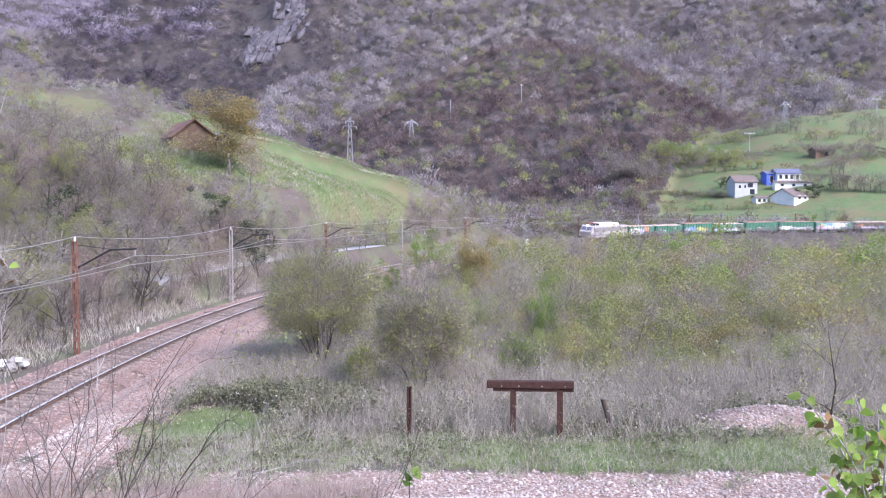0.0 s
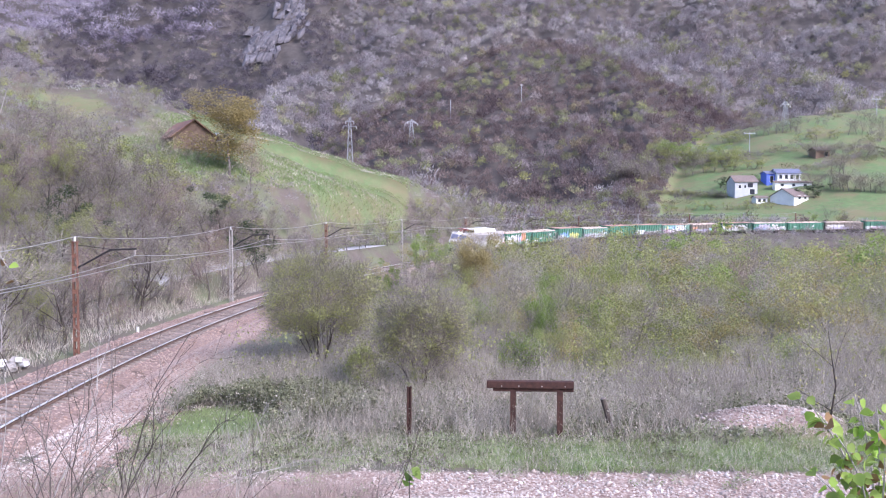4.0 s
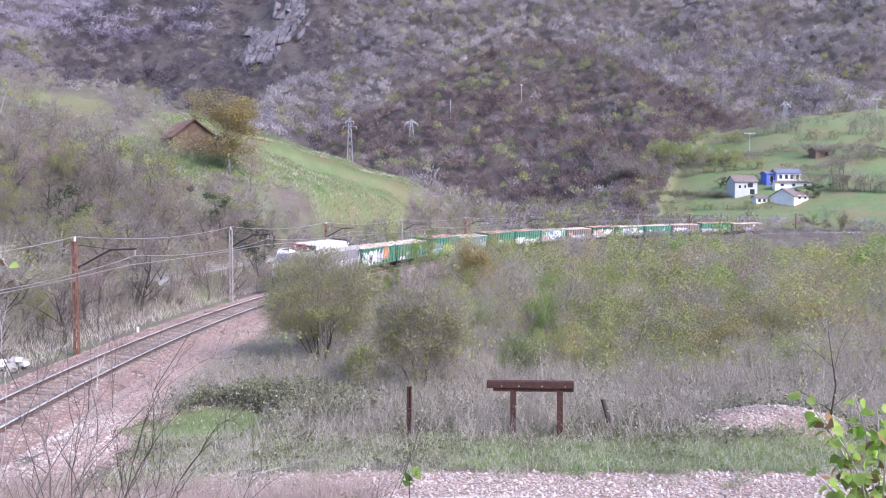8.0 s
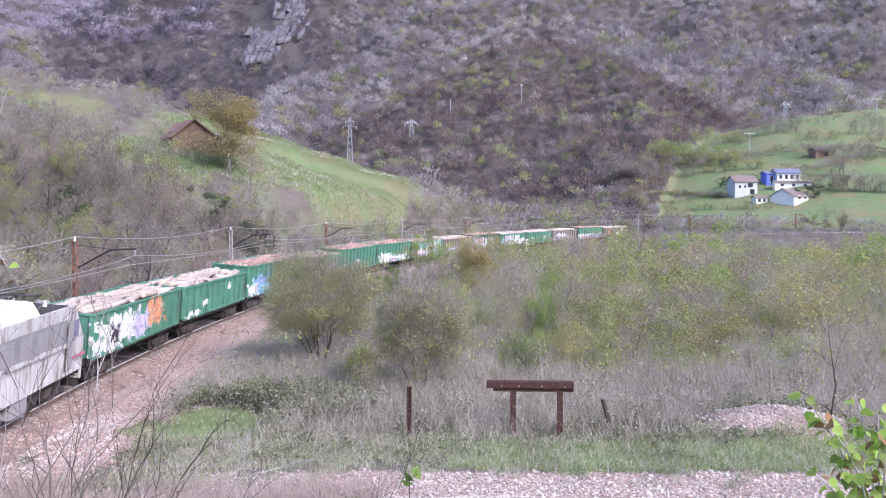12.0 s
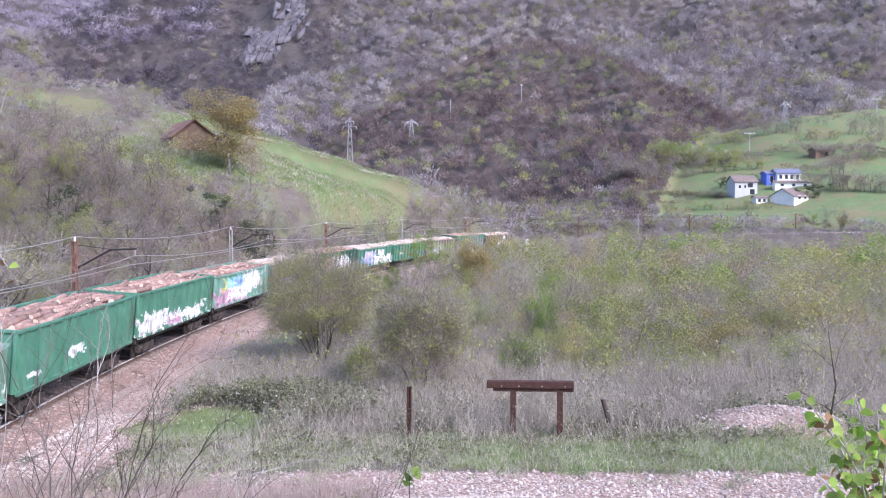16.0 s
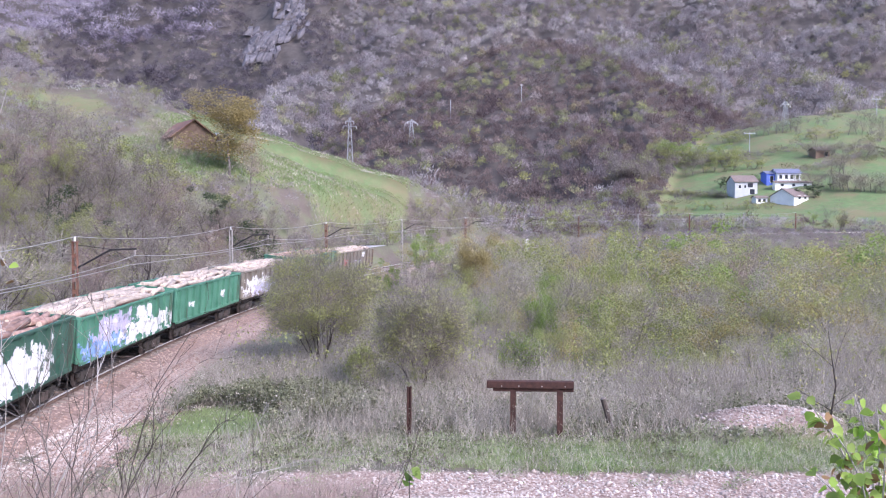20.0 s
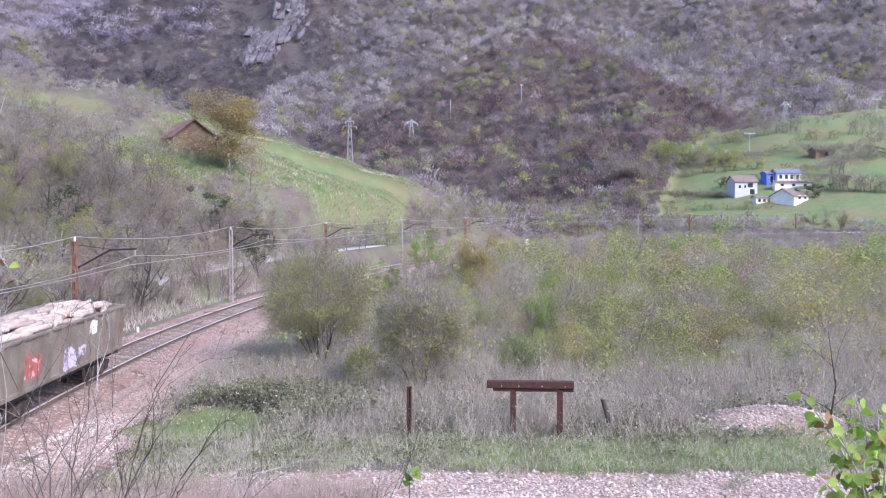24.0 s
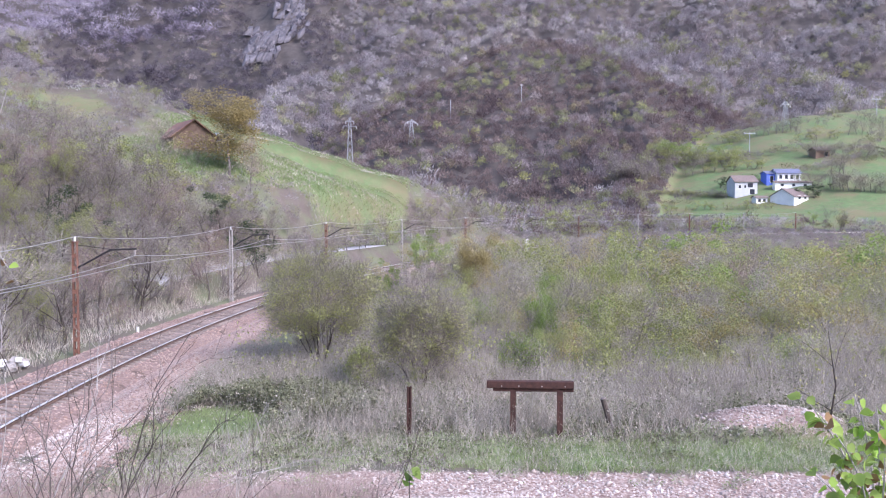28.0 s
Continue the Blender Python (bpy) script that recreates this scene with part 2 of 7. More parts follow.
def blades(c, height, width, lean, rng):
    """Upright thin triangles on the ground: grass, stalks."""
    n = len(c)
    h = height * rng.uniform(0.5, 1.3, n)
    ang = rng.uniform(0, 2 * np.pi, n)
    side = np.stack([np.cos(ang), np.sin(ang), np.zeros(n)], 1) * (width * rng.uniform(0.6, 1.4, n))[:, None]
    tip = c + np.stack([rng.normal(0, lean, n) * h, rng.normal(0, lean, n) * h, h], 1)
    v = np.stack([c - side / 2, c + side / 2, tip], 1).reshape(-1, 3)
    return v, np.arange(3 * n).reshape(-1, 3)


def cable(pts, r, sides=5):
    """One unbroken round cord through the points; r: a radius or one for each point."""
    pts = np.asarray(pts, float)
    n = len(pts)
    r = np.broadcast_to(np.asarray(r, float), (n,))
    d = np.gradient(pts, axis=0)
    d /= np.linalg.norm(d, axis=1, keepdims=True) + 1e-9
    u = np.cross(d, np.where(np.abs(d[:, 2:3]) > 0.9, [[1.0, 0, 0]], [[0, 0, 1.0]]))
    u /= np.linalg.norm(u, axis=1, keepdims=True) + 1e-9
    w = np.cross(d, u)
    a = np.arange(sides) * 2 * np.pi / sides
    v = pts[:, None] + (u[:, None] * np.cos(a)[None, :, None] + w[:, None] * np.sin(a)[None, :, None]) * r[:, None, None]
    i, j = np.meshgrid(np.arange(sides), np.arange(n - 1))
    f = np.stack([j * sides + i, j * sides + (i + 1) % sides, (j + 1) * sides + (i + 1) % sides, (j + 1) * sides + i], -1).reshape(-1, 4)
    return v.reshape(-1, 3), f


def join(parts):
    """Joins (verts, faces) pairs of equal-sided faces."""
    vs, fs, k = [], [], 0
    for v, f in parts:
        vs.append(v)
        fs.append(f + k)
        k += len(v)
    return np.concatenate(vs), np.concatenate(fs)


def waves(x, y, scale, seed, octaves=4):
    """Smooth unevenness between about -1 and 1."""
    r = np.random.default_rng(seed)
    out, amp, tot = np.zeros(np.shape(x)), 1.0, 0.0
    for _ in range(octaves):
        for _ in range(3):
            a, ph = r.uniform(0, 2 * np.pi, 2)
            k = 2 * np.pi / scale * r.uniform(0.7, 1.4)
            out += amp / 3 * np.sin(k * (x * np.cos(a) + y * np.sin(a)) + ph + 1.3 * np.sin(k * 0.6 * (x * np.sin(a) - y * np.cos(a)) + ph * 2))
        tot += amp
        amp, scale = amp * 0.55, scale * 0.47
    return out / tot * 1.5


def step(x, a, b):
    u = np.clip((x - a) / (b - a), 0, 1)
    return u * u * (3 - 2 * u)


# ---- the railway line: a curve in plan, from behind the camera to the far side of the valley ----
CANT = 0.145
LS = np.arange(-300.0, 440.0, 1.0)
KAPPA = np.interp(LS, [-90, -40, 20, 80, 140, 200, 280, 330, 420], [0, 0.0035, 0.0040, 0.0034, 0.0029, 0.0045, 0.0085, 0.0105, 0.006])
TH = np.concatenate([[0], np.cumsum((KAPPA[1:] + KAPPA[:-1]) / 2)])
I0 = 300
TH = TH - TH[I0] - 0.0603
LX = np.concatenate([[0], np.cumsum((np.sin(TH[1:]) + np.sin(TH[:-1])) / 2)])
LY = np.concatenate([[0], np.cumsum((np.cos(TH[1:]) + np.cos(TH[:-1])) / 2)])
LX, LY = LX - LX[I0] - 16.22, LY - LY[I0] + 30.02
LZ = -0.0042 * np.clip(LS, -60, None) + 0.0025 * np.maximum(LS - 60, 0) ** 2 / 200


def line_point(s, lat=0.0, h=0.0, canted=True):
    """A point beside (lat to the inner side) and above the inner rail's head level of the line at s."""
    x, y, z, t = (np.interp(s, LS, q) for q in (LX, LY, LZ, TH))
    c = CANT / 1.74 if canted else 0.0
    l2, z2 = lat * math.cos(c) + h * math.sin(c), (CANT / 2 if canted else 0) - lat * math.sin(c) + h * math.cos(c)
    return Vector((x + l2 * math.cos(t), y - l2 * math.sin(t), z + z2))


def line_pose(s, h=0.0, lat=0.0, length=0.0, canted=True):
    """A pose on the line: x points along it towards the far end, y to the outer side, z up; length: bogie spacing of a vehicle."""
    a, b = line_point(s - max(length, 1) / 2, lat, h, canted), line_point(s + max(length, 1) / 2, lat, h, canted)
    x = (b - a).normalized()
    out = line_point(s, -1, 0, canted) - line_point(s, 1, 0, canted)
    z = x.cross(out).normalized()
    y = z.cross(x)
    m = Matrix((x, y, z)).transposed().to_4x4()
    m.translation = (a + b) / 2
    return m


def near_line(X, Y):
    """Signed distance from the line (plus: inside of the curve) and the place along it."""
    X, Y = np.asarray(X, float).ravel(), np.asarray(Y, float).ravel()
    d, s = np.full(X.shape, 900.0), np.zeros(X.shape)
    px, py, pt, ps = LX[::2], LY[::2], TH[::2], LS[::2]
    for a in np.array_split(np.arange(len(X)), max(1, len(X) // 4000)):
        q = (X[a, None] - px) ** 2 + (Y[a, None] - py) ** 2
        i = q.argmin(1)
        dx, dy = X[a] - px[i], Y[a] - py[i]
        lat = dx * np.cos(pt[i]) - dy * np.sin(pt[i])
        d[a] = np.sqrt(q[np.arange(len(a)), i]) * np.where(lat >= 0, 1, -1)
        s[a] = ps[i] + dx * np.sin(pt[i]) + dy * np.cos(pt[i])
    return d, s


# ---- the land: valley floor, banks, hills given by their crest lines (x, y, z) ----
HILL_LEFT = [(-150, 100, 40), (-90, 125, 30), (-65, 148, 27), (-57, 150, 27), (-51, 150, 24.5), (-46.8, 150, 20.5), (-41.5, 150, 18.4), (-31.5, 162, 17.2), (-23.9, 172, 14.5), (-10.9, 188, 8.7), (-3, 200, 4.5)]
HILL_DOME = [(-40, 520, 40), (-33, 560, 59), (-12, 580, 77), (17, 600, 95), (40, 610, 109), (68, 620, 116), (95, 600, 105), (106, 560, 90), (106, 510, 66), (103, 460, 46), (93, 410, 29), (77, 365, 15), (64, 330, 8)]
HILL_LOBE = [(-21, 400, 20), (-7, 450, 44), (5, 470, 52), (26, 480, 57), (43, 480, 56), (62, 460, 48), (71, 430, 36), (70, 390, 25)]
HILL_SPUR = [(105, 960, 201), (54, 900, 175), (-13, 850, 147), (-70, 790, 126), (-103, 740, 111), (-118, 680, 86), (-121, 620, 64), (-113, 540, 39), (-103, 470, 21)]
HILL_LEAD = [(283, 980, 211), (304, 900, 172), (335, 850, 144), (355, 800, 123), (385, 780, 111)]
HILL_BACK = [(-700, 600, 150), (-388, 800, 143), (-381, 900, 168), (-362, 1000, 199), (-324, 1080, 257), (-57, 1100, 310), (215, 1100, 310), (486, 1000, 280), (700, 850, 260), (900, 500, 240)]
HILL_MID = [(123, 720, 134), (213, 740, 128), (275, 720, 112), (267, 620, 74), (330, 590, 72)]
HILL_MEADOW = [(110, 430, 20), (141, 440, 35), (185, 470, 53), (252, 520, 63), (420, 520, 75)]
HILL_FAR = [(-3200, 1500, 500), (-1400, 2600, 820), (0, 2800, 800), (1500, 2400, 800), (2600, 900, 600)]
HILL_REAR = [(-500, -300, 110), (0, -520, 130), (600, -300, 120)]


def crest(X, Y, pts, slope, back):
    best = np.full(X.shape, -1e9)
    dist = np.full(X.shape, 1e9)
    for (x0, y0, z0), (x1, y1, z1) in zip(pts, pts[1:]):
        dx, dy = x1 - x0, y1 - y0
        u = np.clip(((X - x0) * dx + (Y - y0) * dy) / (dx * dx + dy * dy), 0, 1)
        ex, ey = X - x0 - u * dx, Y - y0 - u * dy
        r = np.hypot(ex, ey)
        behind = (np.hypot(X, Y) > np.hypot(x0 + u * dx, y0 + u * dy))
        h = z0 + u * (z1 - z0) - np.where(behind, back, slope) * (np.sqrt(r * r + 9) - 3)
        best = np.maximum(best, h)
        dist = np.minimum(dist, r)
    return best, dist


def land(X, Y):
    """Height of the ground, and the shares of grass and of gravel in it."""
    shape = np.shape(X)
    X, Y = np.asarray(X, float).ravel(), np.asarray(Y, float).ravel()
    R = np.hypot(X, Y)
    d, s = near_line(X, Y)
    tz = np.interp(s, LS, LZ)
    ad = np.abs(d)
    inner = d > 0
    z = np.where(inner, -0.35 - 6.5 * step(d, 8, 30) * step(Y, 38, 60) - 1.5 * step(d, 30, 80), -0.4 + 1.2 * step(-d, 5, 20) + 0.02 * np.clip(-d, 0, 200))
    z = z + 0.35 * waves(X, Y, 22, 3) * step(ad, 4, 12) * step(R, 32, 50) + 0.05 * waves(X, Y, 3, 4) * step(ad, 3, 6)
    z += 0.95 * np.exp(-(((X - 11.7) / 3.2) ** 2 + ((Y - 32.0) / 1.9) ** 2))          # spoil heap
    bank = 6.0 - 0.27 * np.maximum(R - 1.5, 0) + 0.06 * waves(X, Y, 5, 5)
    z = np.maximum(z, bank)
    hl, dl = crest(X, Y, HILL_LEFT, 0.42, 0.3)
    hd = np.maximum(crest(X, Y, HILL_DOME, 0.62, 0.5)[0], crest(X, Y, HILL_LOBE, 0.5, 0.6)[0])
    hb, _ = crest(X, Y, HILL_BACK, 0.62, 0.4)
    hb = hb + 20 * waves(X, Y, 170, 9)
    hb = np.maximum.reduce([hb, crest(X, Y, HILL_MID, 0.55, 0.6)[0], crest(X, Y, HILL_SPUR, 0.62, 0.62)[0], crest(X, Y, HILL_LEAD, 0.6, 0.5)[0]])
    hm, dm = crest(X, Y, HILL_MEADOW, 0.3, 0.2)
    hf, _ = crest(X, Y, HILL_FAR, 0.42, 0.4)
    hr, _ = crest(X, Y, HILL_REAR, 0.3, 0.3)
    out = step(-d, 3, 14)
    hl = hl + 0.6 * waves(X, Y, 30, 6)
    hd, hb, hf = hd + 3.0 * waves(X, Y, 70, 8), hb + 4 * waves(X, Y, 110, 9), hf + 50 * waves(X, Y, 600, 10)
    hm = hm + 1.0 * waves(X, Y, 60, 11)
    hills = np.maximum.reduce([hl, hd, hb, hm, hf, hr])
    z = np.where(d < 0, np.maximum(z, z + (hills - z) * out), np.maximum(z, np.where(R > 330, hills, -99)))
    z = np.where((d >= 0) & (Y < -60), np.maximum(z, hr), z)
    # formation of the line
    bed = tz - 0.52
    z = np.where(ad < 3.0, bed, np.where(inner, np.clip(z, bed - (ad - 3.0) * 0.6, bed + (ad - 3.0) * 0.8), np.clip(z, bed - (ad - 3) * 0.6, bed + (ad - 3.0) * 1.2)))
    terrace = step(-d, 4.6, 6.2) * (1 - step(-d, 10.5, 16)) * step(s, 30, 46) * (1 - step(s, 108, 130))
    z = z + (1.75 - z) * terrace
    # cover
    patch = waves(X, Y, 14, 21)
    meadow = ((np.maximum(hm, -0.5) >= np.maximum(hd, hb) - 2) & (X > 62 + 0.45 * np.maximum(Y - 335, 0)) & (Y > 285) & (d < -8)).astype(float)
    lawn = np.exp(-(((X + 8.6) / 2.6) ** 2 + ((Y - 33.0) / 2.2) ** 2) * 0.8) + step(X, -3, 3) * step(Y, 26.5, 28.0) * (1 - step(Y, 29.5, 31.5)) * 0.62
    slope_grass = step(-dl, -40, -24) * step(X, -47, -40) * (1 - step(X, -9, -3)) * (1.0 + 0.22 * patch) * (hl > hb) * (hl > 6)
    knoll = np.exp(-(((X + 56) / 7) ** 2 + ((Y - 136) / 8) ** 2)) * 1.1
    grass = np.clip(np.maximum.reduce([meadow, lawn + (0.25 * patch + 0.3 * waves(X, Y, 3.5, 25)) * (lawn > 0.2), slope_grass, knoll]), 0, 1)
    grass = np.where(ad < 4, 0, grass)
    gravel = np.maximum.reduce([1 - np.where(inner, step(ad, 4.2, 6.2), step(ad, 2.8, 3.6)), (1 - step(Y, 26.6, 28.0)) * step(R, 18, 22) * (X > -7), step(-X, 9.5, 11.5) * (1 - step(Y, 31, 35)) * inner * step(R, 20, 22), 1.2 * np.exp(-(((X - 11.7) / 3.0) ** 2 + ((Y - 31.5) / 1.7) ** 2) * 1.2)])
    gravel = np.clip(gravel * (0.85 + 0.4 * waves(X, Y, 6, 23)), 0, 1) * (R < 420)
    return z.reshape(shape), grass.reshape(shape), gravel.reshape(shape)


def ground_material():
    m, n, l, p = blank("hillside_ground")
    geo = n.new("ShaderNodeNewGeometry")
    o = geo.outputs["Position"]
    soil = mix_col(n, l, noise_node(n, l, o, 0.9, 8, 0.7), (0.1, 0.082, 0.07), (0.21, 0.175, 0.15))
    moss = mix_col(n, l, ramp(n, l, noise_node(n, l, o, 0.15, 6), [(0.45, (0, 0, 0)), (0.62, (1, 1, 1))]), soil, (0.17, 0.18, 0.11))
    turf = ramp(n, l, noise_node(n, l, o, 0.35, 9, 0.75), [(0.3, (0.17, 0.175, 0.1)), (0.45, (0.135, 0.195, 0.085)), (0.7, (0.18, 0.25, 0.115))])
    turf = mix_col(n, l, ramp(n, l, noise_node(n, l, o, 0.07, 8, 0.75), [(0.42, (0, 0, 0)), (0.6, (0.85, 0.85, 0.85))]), turf, (0.22, 0.18, 0.11))
    at = n.new("ShaderNodeAttribute")
    at.attribute_name = "litter"
    moss = mix_col(n, l, at.outputs["Fac"], moss, ramp(n, l, noise_node(n, l, o, 0.2, 6, 0.7), [(0.3, (0.07, 0.06, 0.058)), (0.7, (0.12, 0.105, 0.1))]))
    stones = n.new("ShaderNodeTexVoronoi")
    stones.inputs["Scale"].default_value = 14
    l.new(o, stones.inputs["Vector"])
    bw = n.new("ShaderNodeRGBToBW")
    l.new(stones.outputs["Color"], bw.inputs[0])
    grit = ramp(n, l, bw.outputs[0], [(0.1, (0.21, 0.14, 0.115)), (0.5, (0.345, 0.25, 0.21)), (0.9, (0.49, 0.395, 0.355))])
    for key, col in (("grass", turf), ("gravel", grit)):
        at = n.new("ShaderNodeAttribute")
        at.attribute_name = key
        ad = n.new("ShaderNodeMath")
        ad.operation = "ADD"
        nz = n.new("ShaderNodeMath")
        nz.operation = "MULTIPLY_ADD"
        l.new(noise_node(n, l, o, 1.3 if key == "gravel" else 0.25, 6, 0.7), nz.inputs[0])
        nz.inputs[1].default_value, nz.inputs[2].default_value = 1.0, -0.5
        l.new(at.outputs["Fac"], ad.inputs[0])
        l.new(nz.outputs[0], ad.inputs[1])
        mask = ramp(n, l, ad.outputs[0], [(0.38, (0, 0, 0)), (0.62, (1, 1, 1))])
        moss = mix_col(n, l, mask, moss, col)
    l.new(moss, p.inputs["Base Color"])
    p.inputs["Roughness"].default_value = 0.95
    p.inputs["Specular IOR Level"].default_value = 0.15
    b = n.new("ShaderNodeBump")
    b.inputs["Strength"].default_value, b.inputs["Distance"].default_value = 0.6, 0.05
    l.new(noise_node(n, l, o, 9, 6, 0.7), b.inputs["Height"])
    l.new(b.outputs[0], p.inputs["Normal"])
    return m


def make_ground():
    ang = np.radians(np.concatenate([np.arange(-180, -32, 4.0), np.arange(-32, 32, 0.16), np.arange(32, 180, 4.0)]))
    rad = np.concatenate([[0.6], np.geomspace(1.2, 18, 26)[:-1], np.geomspace(18, 60, 70)[:-1], np.geomspace(60, 420, 130)[:-1], np.geomspace(420, 4600, 90)])
    A, Rr = np.meshgrid(ang, rad)
    X, Y = Rr * np.sin(A), Rr * np.cos(A)
    Z, G, S = land(X, Y)
    V = np.stack([X, Y, Z], -1).reshape(-1, 3)
    na, nr = len(ang), len(rad)
    i, j = np.meshgrid(np.arange(na), np.arange(nr - 1))
    i2 = (i + 1) % na
    F = np.stack([j * na + i2, j * na + i, (j + 1) * na + i, (j + 1) * na + i2], -1).reshape(-1, 4)
    zc = float(land(np.zeros(1), np.zeros(1))[0][0])
    me = mesh_np("ground", V, F, ground_material(), smooth=True, attrs={"grass": G.ravel(), "gravel": S.ravel(), "litter": step(Rr, 230, 330).ravel()})
    bm = bmesh.new()
    bm.from_mesh(me)
    bm.verts.ensure_lookup_table()
    first = [bm.verts[k] for k in range(na)]
    c = bm.verts.new((0, 0, zc))
    for k in range(na):
        bm.faces.new((first[(k + 1) % na], c, first[k])).smooth = True
    bm.to_mesh(me)
    bm.free()
    g = new("ground", me)
    tagged(g, "valley ground with soil, gravel and meadow grass", "ground", kind="structure")


make_ground()


def meet(px, py, near=60.0, far=700.0):
    """Where the sight line with tangents px to the right and py down from level meets the land."""
    ds = np.arange(near, far, 1.0)
    zs = land(px * ds, ds)[0]
    hit = np.where(zs >= EYE.z - py * ds)[0]
    d = float(ds[hit[0]]) if len(hit) else far
    return px * d, d, float(zs[hit[0]]) if len(hit) else 0.0


def ground_z(x, y):
    return float(land(np.array([x]), np.array([y]))[0][0])


# ---- the track ----
def make_track():
    line = tagged(new("railway_track"), "single railway track of rusty rails on sleepers", "railway track", kind="structure")
    ss = np.arange(-45.0, 430.0, 1.5)
    prof_foot = [(-0.065, 0.0), (0.065, 0.0), (0.065, 0.02), (0.012, 0.04), (0.012, 0.12), (0.034, 0.128), (0.034, 0.15), (-0.034, 0.15), (-0.034, 0.128), (-0.012, 0.12), (-0.012, 0.04), (-0.065, 0.02)]
    for lat in (-0.87, 0.87):
        for nm, prof, mat in (("rail", prof_foot, M["rail"]), ("rail_head", [(-0.04, 0.13), (0.04, 0.13), (0.036, 0.166), (-0.036, 0.166)], M["rail_head"])):
            V = np.array([[line_point(s, lat + a, b - 0.166) for a, b in prof] for s in ss]).reshape(-1, 3)
            k, n = len(prof), len(ss)
            i, j = np.meshgrid(np.arange(k), np.arange(n - 1))
            F = np.stack([j * k + i, j * k + (i + 1) % k, (j + 1) * k + (i + 1) % k, (j + 1) * k + i], -1).reshape(-1, 4)
            part(nm, mesh_np(nm, V, F, mat), parent=line)
    bm = boxes((-0.12, 0.12, -1.3, 1.3, -0.2, 0.0), bevel=0.02)
    sl = None
    for k, s in enumerate(np.arange(-12, 115, 0.6)):
        m = line_pose(s, -0.166) @ pose(0, float(RNG.normal(0, 0.02)), 0, 0, 0, float(RNG.normal(0, 0.8)))
        if sl is None:
            sl = part("sleeper", bm, M["sleeper"], line, m=m)
        else:
            part("sleeper", sl.data, parent=line, m=m)
    # ballast shoulder under the sleepers
    ss = np.arange(-60.0, 430.0, 1.0)
    lats = [-3.4, -2.6, -1.9, -1.5, -0.8, 0, 0.8, 1.5, 1.9, 2.6, 3.6]
    hs = [-0.75, -0.42, -0.26, -0.23, -0.24, -0.26, -0.24, -0.23, -0.26, -0.5, -0.95]
    V = np.array([[line_point(s, a, b) for a, b in zip(lats, hs)] for s in ss])
    V[:, :, 2] += RNG.normal(0, 0.012, V.shape[:2])
    V = V.reshape(-1, 3)
    k, n = len(lats), len(ss)
    i, j = np.meshgrid(np.arange(k - 1), np.arange(n - 1))
    F = np.stack([j * k + i, (j + 1) * k + i, (j + 1) * k + i + 1, j * k + i + 1], -1).reshape(-1, 4)
    bed = M["bed"] = surface("ballast_bed", (0.17, 0.11, 0.09), (0.35, 0.25, 0.215), 7, 0.95, 0, 0.9, 16, stain=(0.12, 0.08, 0.065), stain_scale=0.6, stain_at=0.52)
    tagged(part("ballast_bed", mesh_np("ballast_bed", V, F, bed)), "reddish-grey ballast bed under the rails", "ballast", kind="structure")


make_track()

STONE = np.array([(1, 0, 0), (-0.8, 0.1, 0), (0, 0.9, 0.1), (0.1, -1, 0), (0, 0.1, 0.75), (0, 0, -0.6)])
STONE_F = np.array([(0, 2, 4), (2, 1, 4), (1, 3, 4), (3, 0, 4), (2, 0, 5), (1, 2, 5), (3, 1, 5), (0, 3, 5)])


def stones(c, size, rng):
    n = len(c)
    v = STONE[None] * rng.uniform(0.6, 1.3, (n, 6, 1)) * (size * np.exp(rng.normal(0, 0.35, n)))[:, None, None]
    a = rng.uniform(0, 2 * np.pi, n)
    ca, sa = np.cos(a)[:, None], np.sin(a)[:, None]
    v = np.stack([v[..., 0] * ca - v[..., 1] * sa, v[..., 0] * sa + v[..., 1] * ca, v[..., 2]], -1)
    f = (STONE_F[None] + (np.arange(n) * 6)[:, None, None]).reshape(-1, 3)
    return (v + c[:, None]).reshape(-1, 3), f


def make_ballast():
    n = 23000
    s = RNG.uniform(-12, 62, n)
    lat = RNG.uniform(-3.0, 6.6, n)
    keep = (np.abs(np.abs(lat) - 0.87) > 0.1)
    s, lat = s[keep], lat[keep]
    hs = np.interp(lat, [-3.4, -2.6, -1.9, -1.5, 1.5, 1.9, 2.6, 3.6, 4.6], [-0.75, -0.42, -0.26, -0.23, -0.23, -0.26, -0.5, -0.95, -1.1])
    c = np.array([line_point(a, b, h) for a, b, h in zip(s, lat, hs)])
    gz, _, _ = land(c[:, 0], c[:, 1])
    c[:, 2] = np.where(lat > 3.4, gz, np.where(np.abs(lat) > 3.0, np.maximum(c[:, 2], gz), c[:, 2]))
    v, f = stones(c, 0.05, RNG)
    tagged(part("ballast_stones", mesh_np("ballast_stones", v, f, M["ballast"])), "loose reddish-grey crushed ballast beside the rails", "ballast", kind="stuff")
    x, y = RNG.uniform(-14, 16, 26000), RNG.uniform(23.5, 35, 26000)
    z, g, s = land(x, y)
    k = s + RNG.uniform(-0.3, 0.3, len(x)) > 0.5
    c = np.stack([x, y, z], 1)[k]
    v, f = stones(c, 0.045, RNG)
    tagged(part("gravel", mesh_np("gravel", v, f, M["gravel"])), "pale crushed gravel scattered over the yard", "gravel", kind="stuff")


make_ballast()


# ---- masts and wires of the overhead line ----
MAST_S = [-10.0, 18.5, 46.1, 73.0, 100.9, 128.9, 158.0, 186.1, 216.3, 240.6, 263.8, 283.8]
WIRE_AT = []


